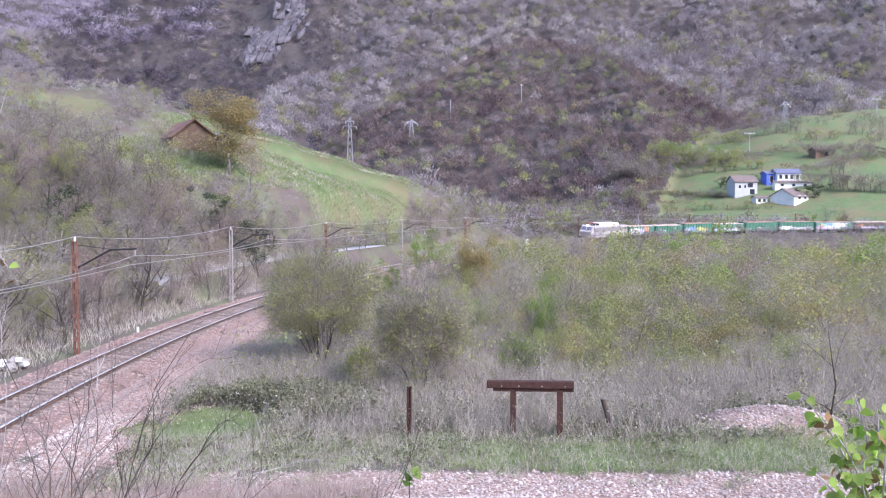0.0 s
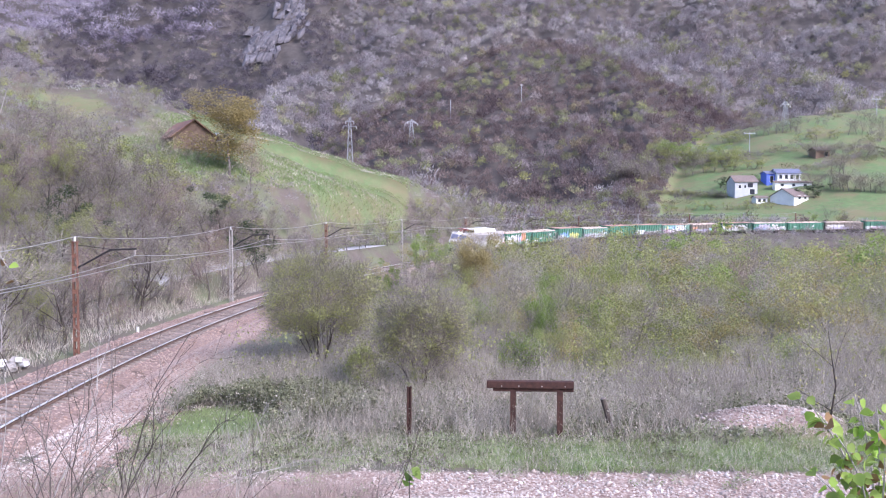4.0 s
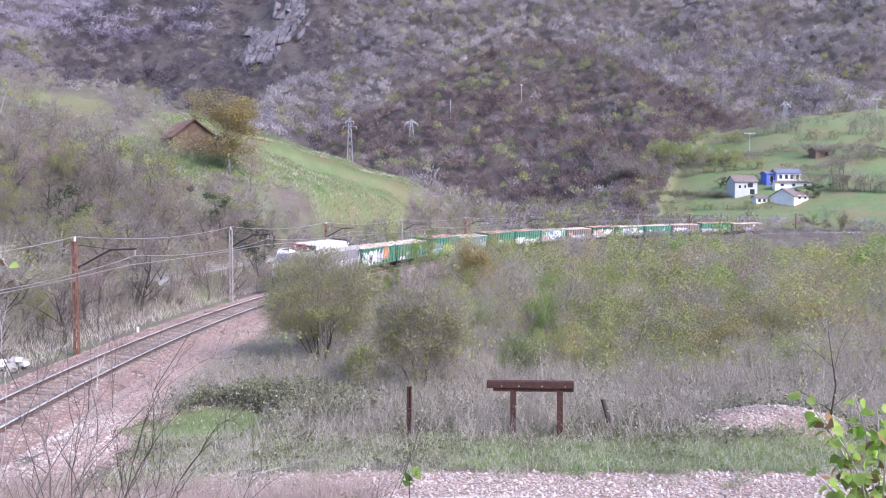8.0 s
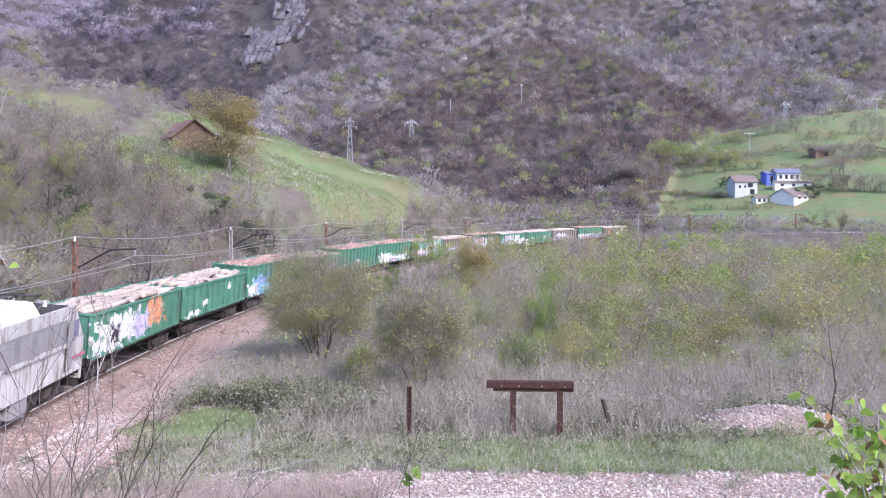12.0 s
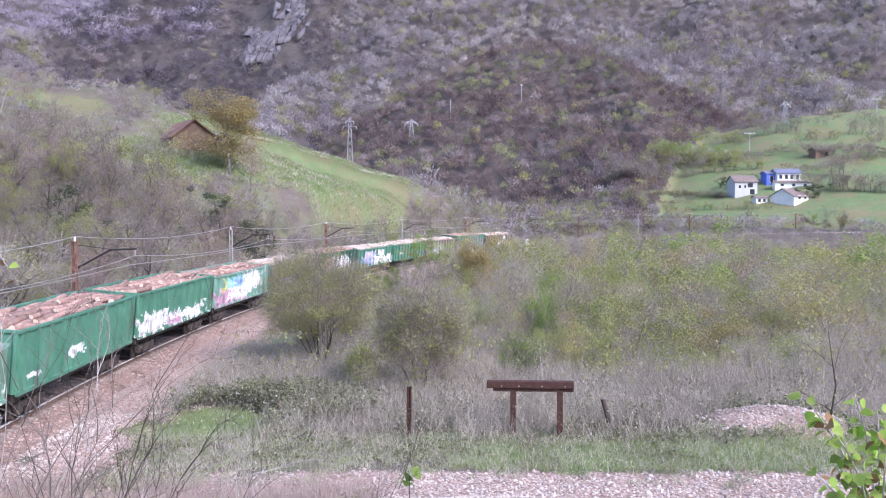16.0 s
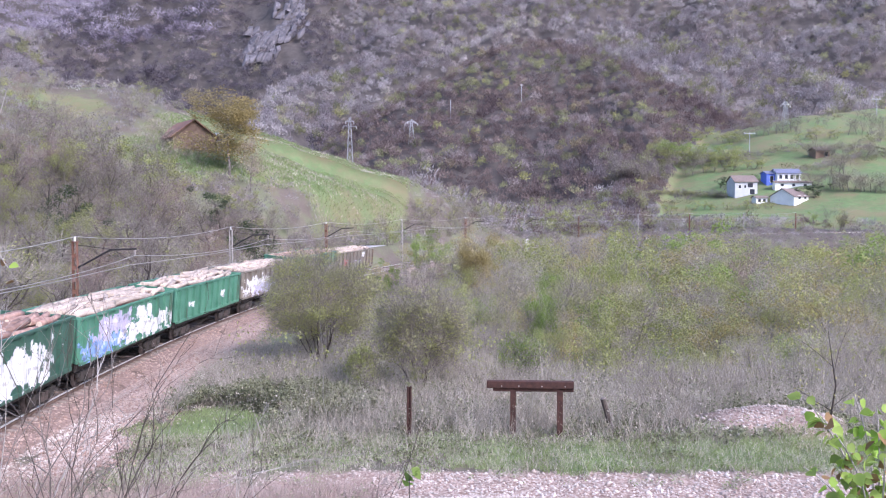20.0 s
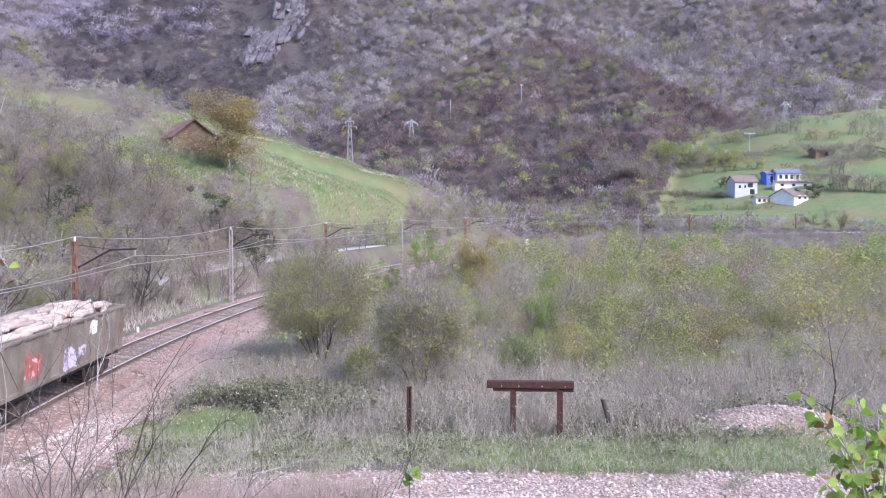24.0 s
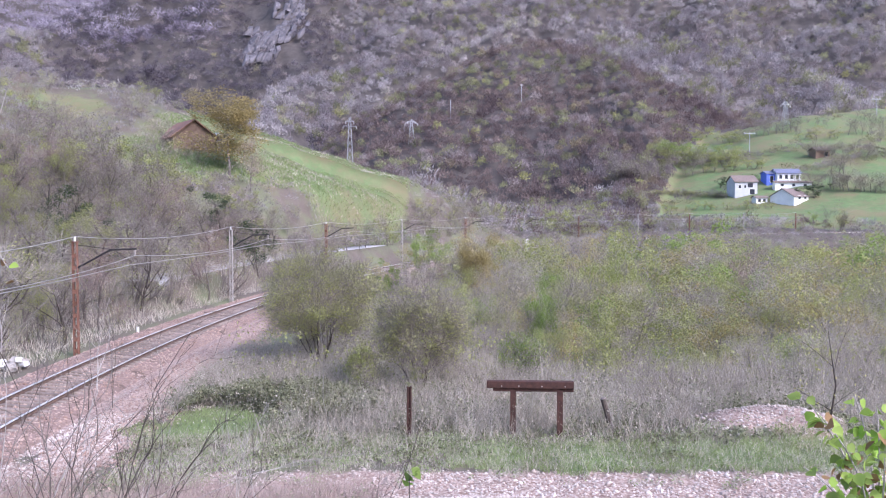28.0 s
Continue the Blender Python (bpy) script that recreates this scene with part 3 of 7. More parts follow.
def make_masts():
    for k, s in enumerate(MAST_S):
        base = line_point(s, -2.95, 0, False)
        base.z = ground_z(base.x, base.y)
        top = line_point(s, 0, 0).z + 5.75 - base.z
        m = line_pose(s, 0, 0, 0, False)
        m.translation = base
        t = tagged(new("catenary_mast"), "rust-red steel railway mast with a dark cantilever arm" if k % 2 == 1 else "weathered grey-brown railway mast with a cantilever arm", "catenary mast", "masts along the line")
        t.matrix_basis = m
        mat = M["mast"] if k % 2 == 1 else M["mast_grey"]
        for nm, y in (("upright", -0.11), ("upright", 0.11)):
            part(nm, boxes((-0.11, 0.11, y - 0.03, y + 0.03, -0.3, top), bevel=0.008), mat, t)
        for q in range(9):
            z = 0.4 + q * (top - 0.6) / 9
            part("batten", boxes((-0.09, 0.09, -0.085, 0.085, z, z + 0.22)), mat, t)
        part("mast_cap", boxes((-0.15, 0.15, -0.18, 0.18, top, top + 0.05)), mat, t)
        part("foot_block", boxes((-0.35, 0.35, -0.35, 0.35, -0.4, 0.12), bevel=0.03), M["concrete"], t)
        part("insulator", rod((0, 0, top + 0.05), (0, 0, top + 0.3), 0.07, 8, 0.05), M["white"], t)
        h = line_point(s, 0, 0).z - base.z
        segs = [((0, -0.15, h + 4.4), (0, -1.9, h + 5.35)), ((0, -1.9, h + 5.35), (0, -3.3, h + 5.4))]
        bm = bmesh.new()
        for a, b in segs:
            cyl(bm, a, b, 0.05, 0.05, 6)
        part("cantilever_arm", bm, M["arm"], t)
        part("arm_insulator", rod((0, -3.2, h + 5.35), (0, -3.2, h + 5.05), 0.05, 8), M["mast_grey"], t)
        if k:
            part("stay", rod((0, -0.15, h + 5.6), (0, -1.9, h + 5.38), 0.018, 5), M["arm"], t)
        WIRE_AT.append((m, top + 0.3, h))


make_masts()


def make_wires():
    kinds = (("feeder_wire", lambda m, top, h: m @ Vector((0, 0, top)), 0.022, 0.45), ("messenger_wire", lambda m, top, h: m @ Vector((0, -3.2, h + 5.05)), 0.02, 0.42),
             ("contact_wire", lambda m, top, h: m @ Vector((0, -2.95, h + 4.55)), 0.02, 0.08))
    for a, b in zip(WIRE_AT, WIRE_AT[1:]):
        for nm, at, r, sag in kinds:
            p, q = at(*a), at(*b)
            u = np.linspace(0, 1, 11)
            pts = np.array([p.lerp(q, float(t)) for t in u])
            pts[:, 2] -= 4 * sag * u * (1 - u)
            v, f = cable(pts, r, 5)
            tagged(part(nm, mesh_np(nm, v, f, M["wire"])), "thin grey overhead wire slung between the masts", "wire", "overhead wires")


make_wires()

# ---- the goods train ----
LOCO_LEN, WAGON_LEN, WAGONS = 20.7, 13.95, 14
DARK = surface("grimy_underframe", (0.025, 0.022, 0.02), (0.07, 0.058, 0.05), 5, 0.85)
WHEEL = surface("wheel_steel", (0.06, 0.05, 0.045), (0.14, 0.11, 0.1), 5, 0.6, 0.4)
TREAD = surface("wheel_tread", (0.4, 0.39, 0.38), (0.5, 0.49, 0.48), 3, 0.3, 1.0, 0)


def revolve(profile, n=18, axis_y=True):
    """Spins a (radius, y) outline about y."""
    V, F = [], []
    k = len(profile)
    for i in range(n):
        a = 2 * math.pi * i / n
        for r, y in profile:
            V.append((r * math.cos(a), y, r * math.sin(a)))
    bm = bmesh.new()
    vs = [bm.verts.new(v) for v in V]
    for i in range(n):
        j = (i + 1) % n
        for q in range(k - 1):
            bm.faces.new((vs[i * k + q], vs[i * k + q + 1], vs[j * k + q + 1], vs[j * k + q]))
    return bm


PROTO = {}


def add_bogie(veh, x, wheelbase, radius, big=False):
    """A bogie: side frames, springs, axle boxes and wheels, as parts of the vehicle."""
    def get(key, make, mat):
        if key not in PROTO:
            o = part(key[0], make(), mat)
            PROTO[key] = o.data
            bpy.data.objects.remove(o)
        return PROTO[key]

    w = wheelbase / 2
    z = radius
    frame_me = get(("side_frame", big), lambda: boxes((-w - 0.45, w + 0.45, -0.06, 0.06, z - 0.02, z + 0.2), (-w - 0.2, -w + 0.2, -0.1, 0.1, z - 0.2, z + 0.22), (w - 0.2, w + 0.2, -0.1, 0.1, z - 0.2, z + 0.22), (-0.3, 0.3, -0.09, 0.09, z - 0.28, z + 0.1), bevel=0.02), DARK)
    for sd in (-1, 1):
        part("side_frame", frame_me, parent=veh, m=pose(x, sd * 1.06, 0))
    part("bolster", get(("bolster", big), lambda: boxes((-0.3, 0.3, -1.0, 1.0, z - 0.1, z + 0.35)), DARK), parent=veh, m=pose(x, 0, 0))
    spring = get(("spring", big), lambda: rod((0, 0, z - 0.15), (0, 0, z + 0.2), 0.09, 8), WHEEL)
    for sd in (-1, 1):
        for e in (-0.18, 0.18):
            part("spring", spring, parent=veh, m=pose(x + e, sd * 1.17, 0))
    wheel = get(("wheel", big), lambda: revolve([(0.0, -0.03), (radius * 0.25, -0.08), (radius * 0.3, -0.02), (radius * 0.78, -0.01), (radius * 0.82, -0.06), (radius, -0.06), (radius + 0.025, 0.05), (radius + 0.02, 0.075), (radius * 0.8, 0.075), (radius * 0.3, 0.04), (0.0, 0.06)]), WHEEL)
    axle = get(("axle", big), lambda: rod((0, -0.85, 0), (0, 0.85, 0), 0.09, 8), WHEEL)
    for e in (-w, w):
        for sd in (-1, 1):
            part("wheel", wheel, parent=veh, m=pose(x + e, sd * 0.9, z, 0, 0, 0 if sd < 0 else 180))
        part("axle", axle, parent=veh, m=pose(x + e, 0, z))


def add_buffers(veh, x, sign):
    for key, make in (("buffer_stock", lambda: rod((0, 0, 0), (0.32, 0, 0), 0.13, 10, 0.1)), ("buffer_head", lambda: revolve([(0, 0), (0.24, 0.0), (0.25, -0.03), (0, -0.05)], 14)), ("coupling_hook", lambda: boxes((0, 0.28, -0.05, 0.05, -0.08, 0.06), (0.22, 0.3, -0.05, 0.05, 0.0, 0.14), bevel=0.015))):
        if key not in PROTO:
            o = part(key, make(), DARK)
            PROTO[key] = o.data
            bpy.data.objects.remove(o)
    r = 0 if sign > 0 else 180
    for sd in (-0.98, 0.98):
        part("buffer_stock", PROTO["buffer_stock"], parent=veh, m=pose(x - sign * 0.5, sd, 1.06, 0, 0, r))
        part("buffer_head", PROTO["buffer_head"], parent=veh, m=pose(x - sign * 0.17, sd, 1.06, 0, 0, -90 if sign > 0 else 90))
    part("coupling_hook", PROTO["coupling_hook"], parent=veh, m=pose(x - sign * 0.5, 0, 1.06, 0, 0, r))


def wagon_paint(name, lo, hi, grime, sprays, owner):
    """Old wagon paint with rust streaks, and sprayed patches on the inner side; laid out in the wagon's own space."""
    m, n, l, p = blank(name)
    tc = n.new("ShaderNodeTexCoord")
    tc.object = owner
    o = tc.outputs["Object"]

    def calc(op, a, b=None):
        q = n.new("ShaderNodeMath")
        q.operation = op
        for sock, v in zip(q.inputs, (a, b)):
            if isinstance(v, (int, float)):
                sock.default_value = v
            elif v is not None:
                l.new(v, sock)
        return q.outputs[0]

    mp = n.new("ShaderNodeMapping")
    mp.inputs["Scale"].default_value = (2.6, 2.6, 0.3)
    l.new(o, mp.inputs["Vector"])
    col = ramp(n, l, noise_node(n, l, o, 1.1, 6), [(0.3, lo), (0.7, hi)])
    worn = noise_node(n, l, mp.outputs[0], 1.1, 8, 0.7)
    sep = n.new("ShaderNodeSeparateXYZ")
    l.new(o, sep.inputs[0])
    warp = n.new("ShaderNodeTexNoise")
    warp.inputs["Scale"].default_value, warp.inputs["Detail"].default_value = 1.6, 4
    l.new(o, warp.inputs["Vector"])
    ws = n.new("ShaderNodeSeparateColor")
    l.new(warp.outputs["Color"], ws.inputs[0])
    wx = calc("ADD", sep.outputs[0], calc("MULTIPLY", calc("SUBTRACT", ws.outputs[0], 0.5), 1.6))
    wz = calc("ADD", sep.outputs[2], calc("MULTIPLY", calc("SUBTRACT", ws.outputs[1], 0.5), 1.0))
    inner = calc("LESS_THAN", sep.outputs[1], -1.2)
    hole = noise_node(n, l, o, 2.3, 3, 0.6)
    tint = noise_node(n, l, o, 3.4, 2, 0.5)
    for c, x0, x1, z0, z1 in sprays:
        ex = calc("DIVIDE", calc("ABSOLUTE", calc("SUBTRACT", wx, (x0 + x1) / 2 - 6.45)), (x1 - x0) / 2)
        ez = calc("DIVIDE", calc("ABSOLUTE", calc("SUBTRACT", wz, (z0 + z1) / 2)), (z1 - z0) / 2)
        fill = calc("SUBTRACT", 1.15, calc("MAXIMUM", ex, ez))
        fill = calc("ADD", fill, calc("MULTIPLY", calc("SUBTRACT", hole, 0.46), 3.0))
        mask = calc("MULTIPLY", ramp(n, l, fill, [(0.1, (0, 0, 0)), (0.2, (1, 1, 1))]), inner)
        rgb = SPRAY_RGB[c]
        pale = tuple(0.5 * v + 0.4 for v in rgb)
        dark = tuple(0.55 * v + 0.02 for v in rgb)
        shade = ramp(n, l, tint, [(0.36, dark), (0.42, rgb), (0.58, rgb), (0.64, pale)])
        col = mix_col(n, l, mask, col, shade)
    col = mix_col(n, l, ramp(n, l, worn, [(0.54, (0, 0, 0)), (0.68, (0.85, 0.85, 0.85))]), col, grime)
    l.new(col, p.inputs["Base Color"])
    p.inputs["Roughness"].default_value = 0.65
    b = n.new("ShaderNodeBump")
    b.inputs["Strength"].default_value, b.inputs["Distance"].default_value = 0.25, 0.02
    l.new(noise_node(n, l, o, 14, 3), b.inputs["Height"])
    l.new(b.outputs[0], p.inputs["Normal"])
    return m


def coat(ob, mat):
    """Gives one object its own paint on a shared mesh."""
    ob.material_slots[0].link = "OBJECT"
    ob.material_slots[0].material = mat
    return ob


GREENS = [("faded_green_wagon_paint", (0.055, 0.18, 0.115), (0.11, 0.28, 0.19), (0.085, 0.09, 0.07)),
          ("pale_green_wagon_paint", (0.12, 0.26, 0.2), (0.21, 0.38, 0.3), (0.11, 0.12, 0.09)),
          ("rusty_brown_wagon_paint", (0.15, 0.128, 0.105), (0.27, 0.24, 0.2), (0.15, 0.09, 0.06)),
          ("dark_green_wagon_paint", (0.03, 0.085, 0.06), (0.06, 0.14, 0.1), (0.07, 0.06, 0.05))]
BARE = surface("plain_wagon_paint", (0.06, 0.15, 0.11), (0.1, 0.22, 0.16), 2)
SPRAY_RGB = dict(white=(0.72, 0.71, 0.72), blue=(0.25, 0.38, 0.7), orange=(0.62, 0.3, 0.17), yellow=(0.62, 0.6, 0.2), pink=(0.52, 0.3, 0.42), lilac=(0.52, 0.48, 0.64), cyan=(0.3, 0.62, 0.66), black=(0.06, 0.05, 0.06), red=(0.4, 0.12, 0.1))
SPRAY = {c: surface("sprayed_" + c + "_paint", tuple(0.8 * v for v in SPRAY_RGB[c]), SPRAY_RGB[c], 2, 0.6, 0, 0, 20) for c in ("blue", "lilac")}
LOG_PALE = surface("peeled_pale_log", (0.37, 0.29, 0.24), (0.58, 0.48, 0.41), 3, 0.9, 0, 0.4, vary=0.22, stain=(0.25, 0.16, 0.12), stain_at=0.6)
LOG_RED = surface("red_brown_bark_log", (0.25, 0.14, 0.11), (0.45, 0.3, 0.25), 3, 0.95, 0, 0.6, vary=0.3, stain=(0.6, 0.48, 0.42), stain_at=0.62)
LOG_END = surface("sawn_log_end", (0.6, 0.48, 0.38), (0.75, 0.62, 0.5), 6, 0.9)


def log_mesh(mat, seed):
    r = np.random.default_rng(seed)
    bm = bmesh.new()
    rings = []
    for i in range(5):
        u = i / 4
        rad = 0.13 * (1 - 0.18 * u) * r.uniform(0.93, 1.07)
        off = r.normal(0, 0.015, 2)
        rings.append([bm.verts.new(((u - 0.5) * 2.3, off[0] + rad * math.cos(a), off[1] + rad * math.sin(a))) for a in np.arange(8) * math.pi / 4])
    for a, b in zip(rings, rings[1:]):
        for i in range(8):
            bm.faces.new((a[i], a[(i + 1) % 8], b[(i + 1) % 8], b[i])).smooth = True
    for ring in (rings[0][::-1], rings[-1]):
        bm.faces.new(ring).material_index = 1
    me = bpy.data.meshes.new("log")
    bmesh.ops.recalc_face_normals(bm, faces=bm.faces)
    bm.to_mesh(me)
    bm.free()
    me.materials.append(mat)
    me.materials.append(LOG_END)
    return me


LOGS = {"pale": [log_mesh(LOG_PALE, i) for i in range(4)], "red": [log_mesh(LOG_RED, 10 + i) for i in range(4)]}


def blob(x0, x1, z0, z1, y, rng):
    """An uneven sprayed patch on a side sheet."""
    bm = bmesh.new()
    n = 22
    cx, cz, rx, rz = (x0 + x1) / 2, (z0 + z1) / 2, (x1 - x0) / 2, (z1 - z0) / 2
    ph = rng.uniform(0, 6, 3)
    vs = []
    for i in range(n):
        a = 2 * math.pi * i / n
        k = 0.8 + 0.2 * math.sin(3 * a + ph[0]) + 0.16 * math.sin(5 * a + ph[1]) + 0.1 * math.sin(9 * a + ph[2])
        ca, sa = math.cos(a), math.sin(a)
        vs.append(bm.verts.new((cx + rx * k * math.copysign(abs(ca) ** 0.6, ca), y, min(max(cz + rz * k * math.copysign(abs(sa) ** 0.6, sa), z0), z1))))
    bm.faces.new(vs)
    bmesh.ops.triangulate(bm, faces=bm.faces[:])
    return bm


# kind of paint, top of the sides, load, label, sprayed patches (colour, from, to along the side, low, high)
WAGON_SPECS = [
    (0, 3.15, "pale", "green open goods wagon with white graffiti, heaped with pale logs", [("white", 0.5, 5.8, 1.5, 2.7), ("lilac", 5.2, 7.6, 1.5, 2.5), ("orange", 7.6, 9.8, 1.8, 2.9), ("white", 1.0, 3.4, 1.3, 2.0), ("black", 2.2, 3.2, 1.6, 2.3)]),
    (0, 3.1, "pale", "clean green open goods wagon heaped with pale logs", [("white", 3.6, 4.4, 1.7, 2.0), ("white", 8.6, 9.0, 2.4, 2.6), ("white", 0.4, 2.6, 1.25, 1.45)]),
    (0, 3.45, "red", "tall green open wagon with blue and yellow graffiti and bark-covered logs", [("blue", 1.2, 4.9, 1.3, 2.4), ("yellow", 5.8, 10.2, 1.4, 2.4), ("white", 0.2, 2.0, 1.3, 2.0), ("cyan", 3.0, 5.6, 1.3, 1.9)]),
    (1, 3.15, "pale", "pale green open wagon with lilac graffiti, heaped with pale logs", [("lilac", 0.8, 6.4, 1.3, 1.95), ("white", 4.2, 11.0, 1.3, 2.0), ("white", 9.2, 9.9, 2.2, 2.5)]),
    (0, 3.45, "red", "tall faded green open wagon loaded with bark-covered logs", [("white", 5.0, 6.2, 1.8, 2.1), ("white", 1.0, 1.9, 1.5, 1.7)]),
    (0, 3.45, "red", "tall green open wagon with white graffiti and bark-covered logs", [("white", 0.4, 4.6, 1.3, 2.2), ("white", 5.0, 11.0, 1.25, 1.9), ("pink", 4.4, 6.4, 1.3, 1.6)]),
    (1, 3.25, "red", "open goods wagon covered in cyan and pink graffiti with bark-covered logs", [("cyan", 2.2, 6.4, 2.0, 3.0), ("pink", 0.5, 7.0, 1.3, 2.2), ("white", 6.4, 10.4, 2.0, 3.0), ("yellow", 1.4, 2.2, 2.3, 3.0), ("blue", 3.6, 5.6, 2.2, 2.8), ("white", 3.2, 8.0, 1.5, 2.2)]),
    (2, 3.15, "pale", "rusty brown open wagon with faint graffiti, heaped with pale logs", [("lilac", 2.0, 7.0, 1.4, 1.9), ("orange", 0.6, 2.2, 2.0, 2.5), ("cyan", 8.0, 9.0, 1.6, 2.2)]),
    (3, 3.35, "red", "tall dark green open wagon with white and orange graffiti", [("white", 0.4, 5.0, 1.3, 2.8), ("orange", 1.6, 4.0, 2.0, 2.8), ("white", 5.4, 10.0, 1.4, 2.6)]),
    (0, 3.15, "pale", "green open wagon with blue and white graffiti, heaped with logs", [("blue", 0.9, 5.2, 1.3, 2.1), ("lilac", 2.0, 6.0, 1.9, 2.8), ("white", 5.6, 12.0, 1.3, 2.1), ("white", 7.2, 9.0, 2.1, 2.7)]),
    (0, 3.15, "pale", "clean green open goods wagon with a heaped load of pale logs", [("white", 8.6, 9.3, 2.1, 2.45), ("white", 2.0, 2.6, 1.9, 2.1)]),
    (2, 3.15, "pale", "brown-green open wagon with white graffiti, heaped with pale logs", [("white", 1.0, 6.0, 1.4, 2.4), ("lilac", 3.0, 8.0, 1.3, 1.9)]),
    (0, 3.45, "red", "tall green open wagon with white and pink graffiti and logs", [("white", 0.5, 6.0, 1.3, 2.0), ("pink", 2.0, 8.0, 1.3, 1.7), ("lilac", 6.0, 11.5, 1.3, 2.0)]),
    (2, 3.15, "pale", "rust-brown open wagon at the train's end heaped with pale logs", [("red", 2.0, 3.4, 1.6, 2.3), ("lilac", 5.6, 7.4, 1.4, 2.0), ("white", 8.4, 8.9, 2.5, 2.8)]),
]


def make_wagon(k, spec):
    """x runs backwards along the train; the inner side of the curve is at minus y."""
    colour, top, load, label, sprays = spec
    rng = np.random.default_rng(100 + k)
    L = 12.9
    h = L / 2
    w = tagged(new("open_wagon"), label, "goods wagon", "wagons of the goods train")
    g = BARE
    mine = wagon_paint(*GREENS[colour], sprays, w)
    part("underframe", boxes((-h, h, -1.2, -1.08, 0.86, 1.16), (-h, h, 1.08, 1.2, 0.86, 1.16), (-h, -h + 0.15, -1.3, 1.3, 0.86, 1.2), (h - 0.15, h, -1.3, 1.3, 0.86, 1.2), (-h, h, -0.2, 0.2, 0.86, 1.14)), DARK, w)
    part("floor", boxes((-h, h, -1.36, 1.36, 1.16, 1.22)), DARK, w)
    key = ("wagon", top)
    if key not in PROTO:
        made = {}
        for nm, bm in (("side_sheet", boxes((-h, h, -0.03, 0.03, 1.2, top - 0.06))), ("top_rail", boxes((-h - 0.04, h + 0.04, -0.06, 0.06, top - 0.12, top), bevel=0.015)), ("bottom_sill", boxes((-h, h, -0.05, 0.05, 1.12, 1.28), bevel=0.012)),
                       ("end_sheet", boxes((-0.03, 0.03, -1.36, 1.36, 1.2, top - 0.06))), ("end_rail", boxes((-0.06, 0.06, -1.4, 1.4, top - 0.12, top), bevel=0.015)), ("end_rib", boxes((-0.05, 0.05, -0.06, 0.06, 1.2, top - 0.12), bevel=0.015))):
            o = part(nm, bm, g)
            made[nm] = o.data
            bpy.data.objects.remove(o)
        o = part("side_rib", prism([(-0.075, top - 0.12), (0.075, top - 0.12), (0.075, 1.75), (0.05, 1.28), (-0.05, 1.28), (-0.075, 1.75)], 0.17), g)
        made["side_rib"] = o.data
        bpy.data.objects.remove(o)
        PROTO[key] = made
    P = PROTO[key]
    for sd in (-1, 1):
        for nm, m in (("side_sheet", pose(0, sd * 1.37, 0)), ("top_rail", pose(0, sd * 1.42, 0)), ("bottom_sill", pose(0, sd * 1.43, 0)), ("end_sheet", pose(sd * (h - 0.03), 0, 0)), ("end_rail", pose(sd * h, 0, 0))):
            coat(part(nm, P[nm], parent=w, m=m), mine)
        for y in (-1.3, -0.45, 0.45, 1.3):
            coat(part("end_rib", P["end_rib"], parent=w, m=pose(sd * (h + 0.04), y, 0)), mine)
        for i in range(11):
            coat(part("side_rib", P["side_rib"], parent=w, m=pose(-h + 0.35 + i * (L - 0.7) / 10, sd * 1.45, 0)), mine)
    # the load: a bed of logs heaped towards the middle
    for i in range(5):
        for j in range(9):
            x = -h + 1.5 + i * (L - 3.0) / 4 + rng.normal(0, 0.08)
            y = -1.0 + j * 0.25 + rng.normal(0, 0.03)
            crown = 0.05 if load == "red" else 0.14
            z = top - 0.1 + crown * (1 - (y / 1.3) ** 2) + rng.normal(0, 0.04)
            turn = rng.normal(0, 5) + (rng.choice([0, 11, -11], p=[0.8, 0.1, 0.1]) if load == "pale" else 0)
            part("log", LOGS[load][int(rng.integers(4))], parent=w, m=pose(x, y, z, rng.uniform(0, 360), rng.normal(0, 2.0), turn + 180 * int(rng.integers(2))))
    part("load_bed", boxes((-h + 0.1, h - 0.1, -1.3, 1.3, 1.25, top - 0.22)), LOG_RED, w, "packed logs below the top layer")
    for x in (-4.4, 4.4):
        add_bogie(w, x, 1.8, 0.46)
    add_buffers(w, WAGON_LEN / 2, 1)
    add_buffers(w, -WAGON_LEN / 2, -1)
    part("brake_gear", boxes((-1.6, -0.4, -0.5, 0.5, 0.5, 0.86), bevel=0.03), DARK, w)
    part("air_tank", rod((0.5, 0, 0.68), (1.6, 0, 0.68), 0.19, 10), DARK, w)
    return w


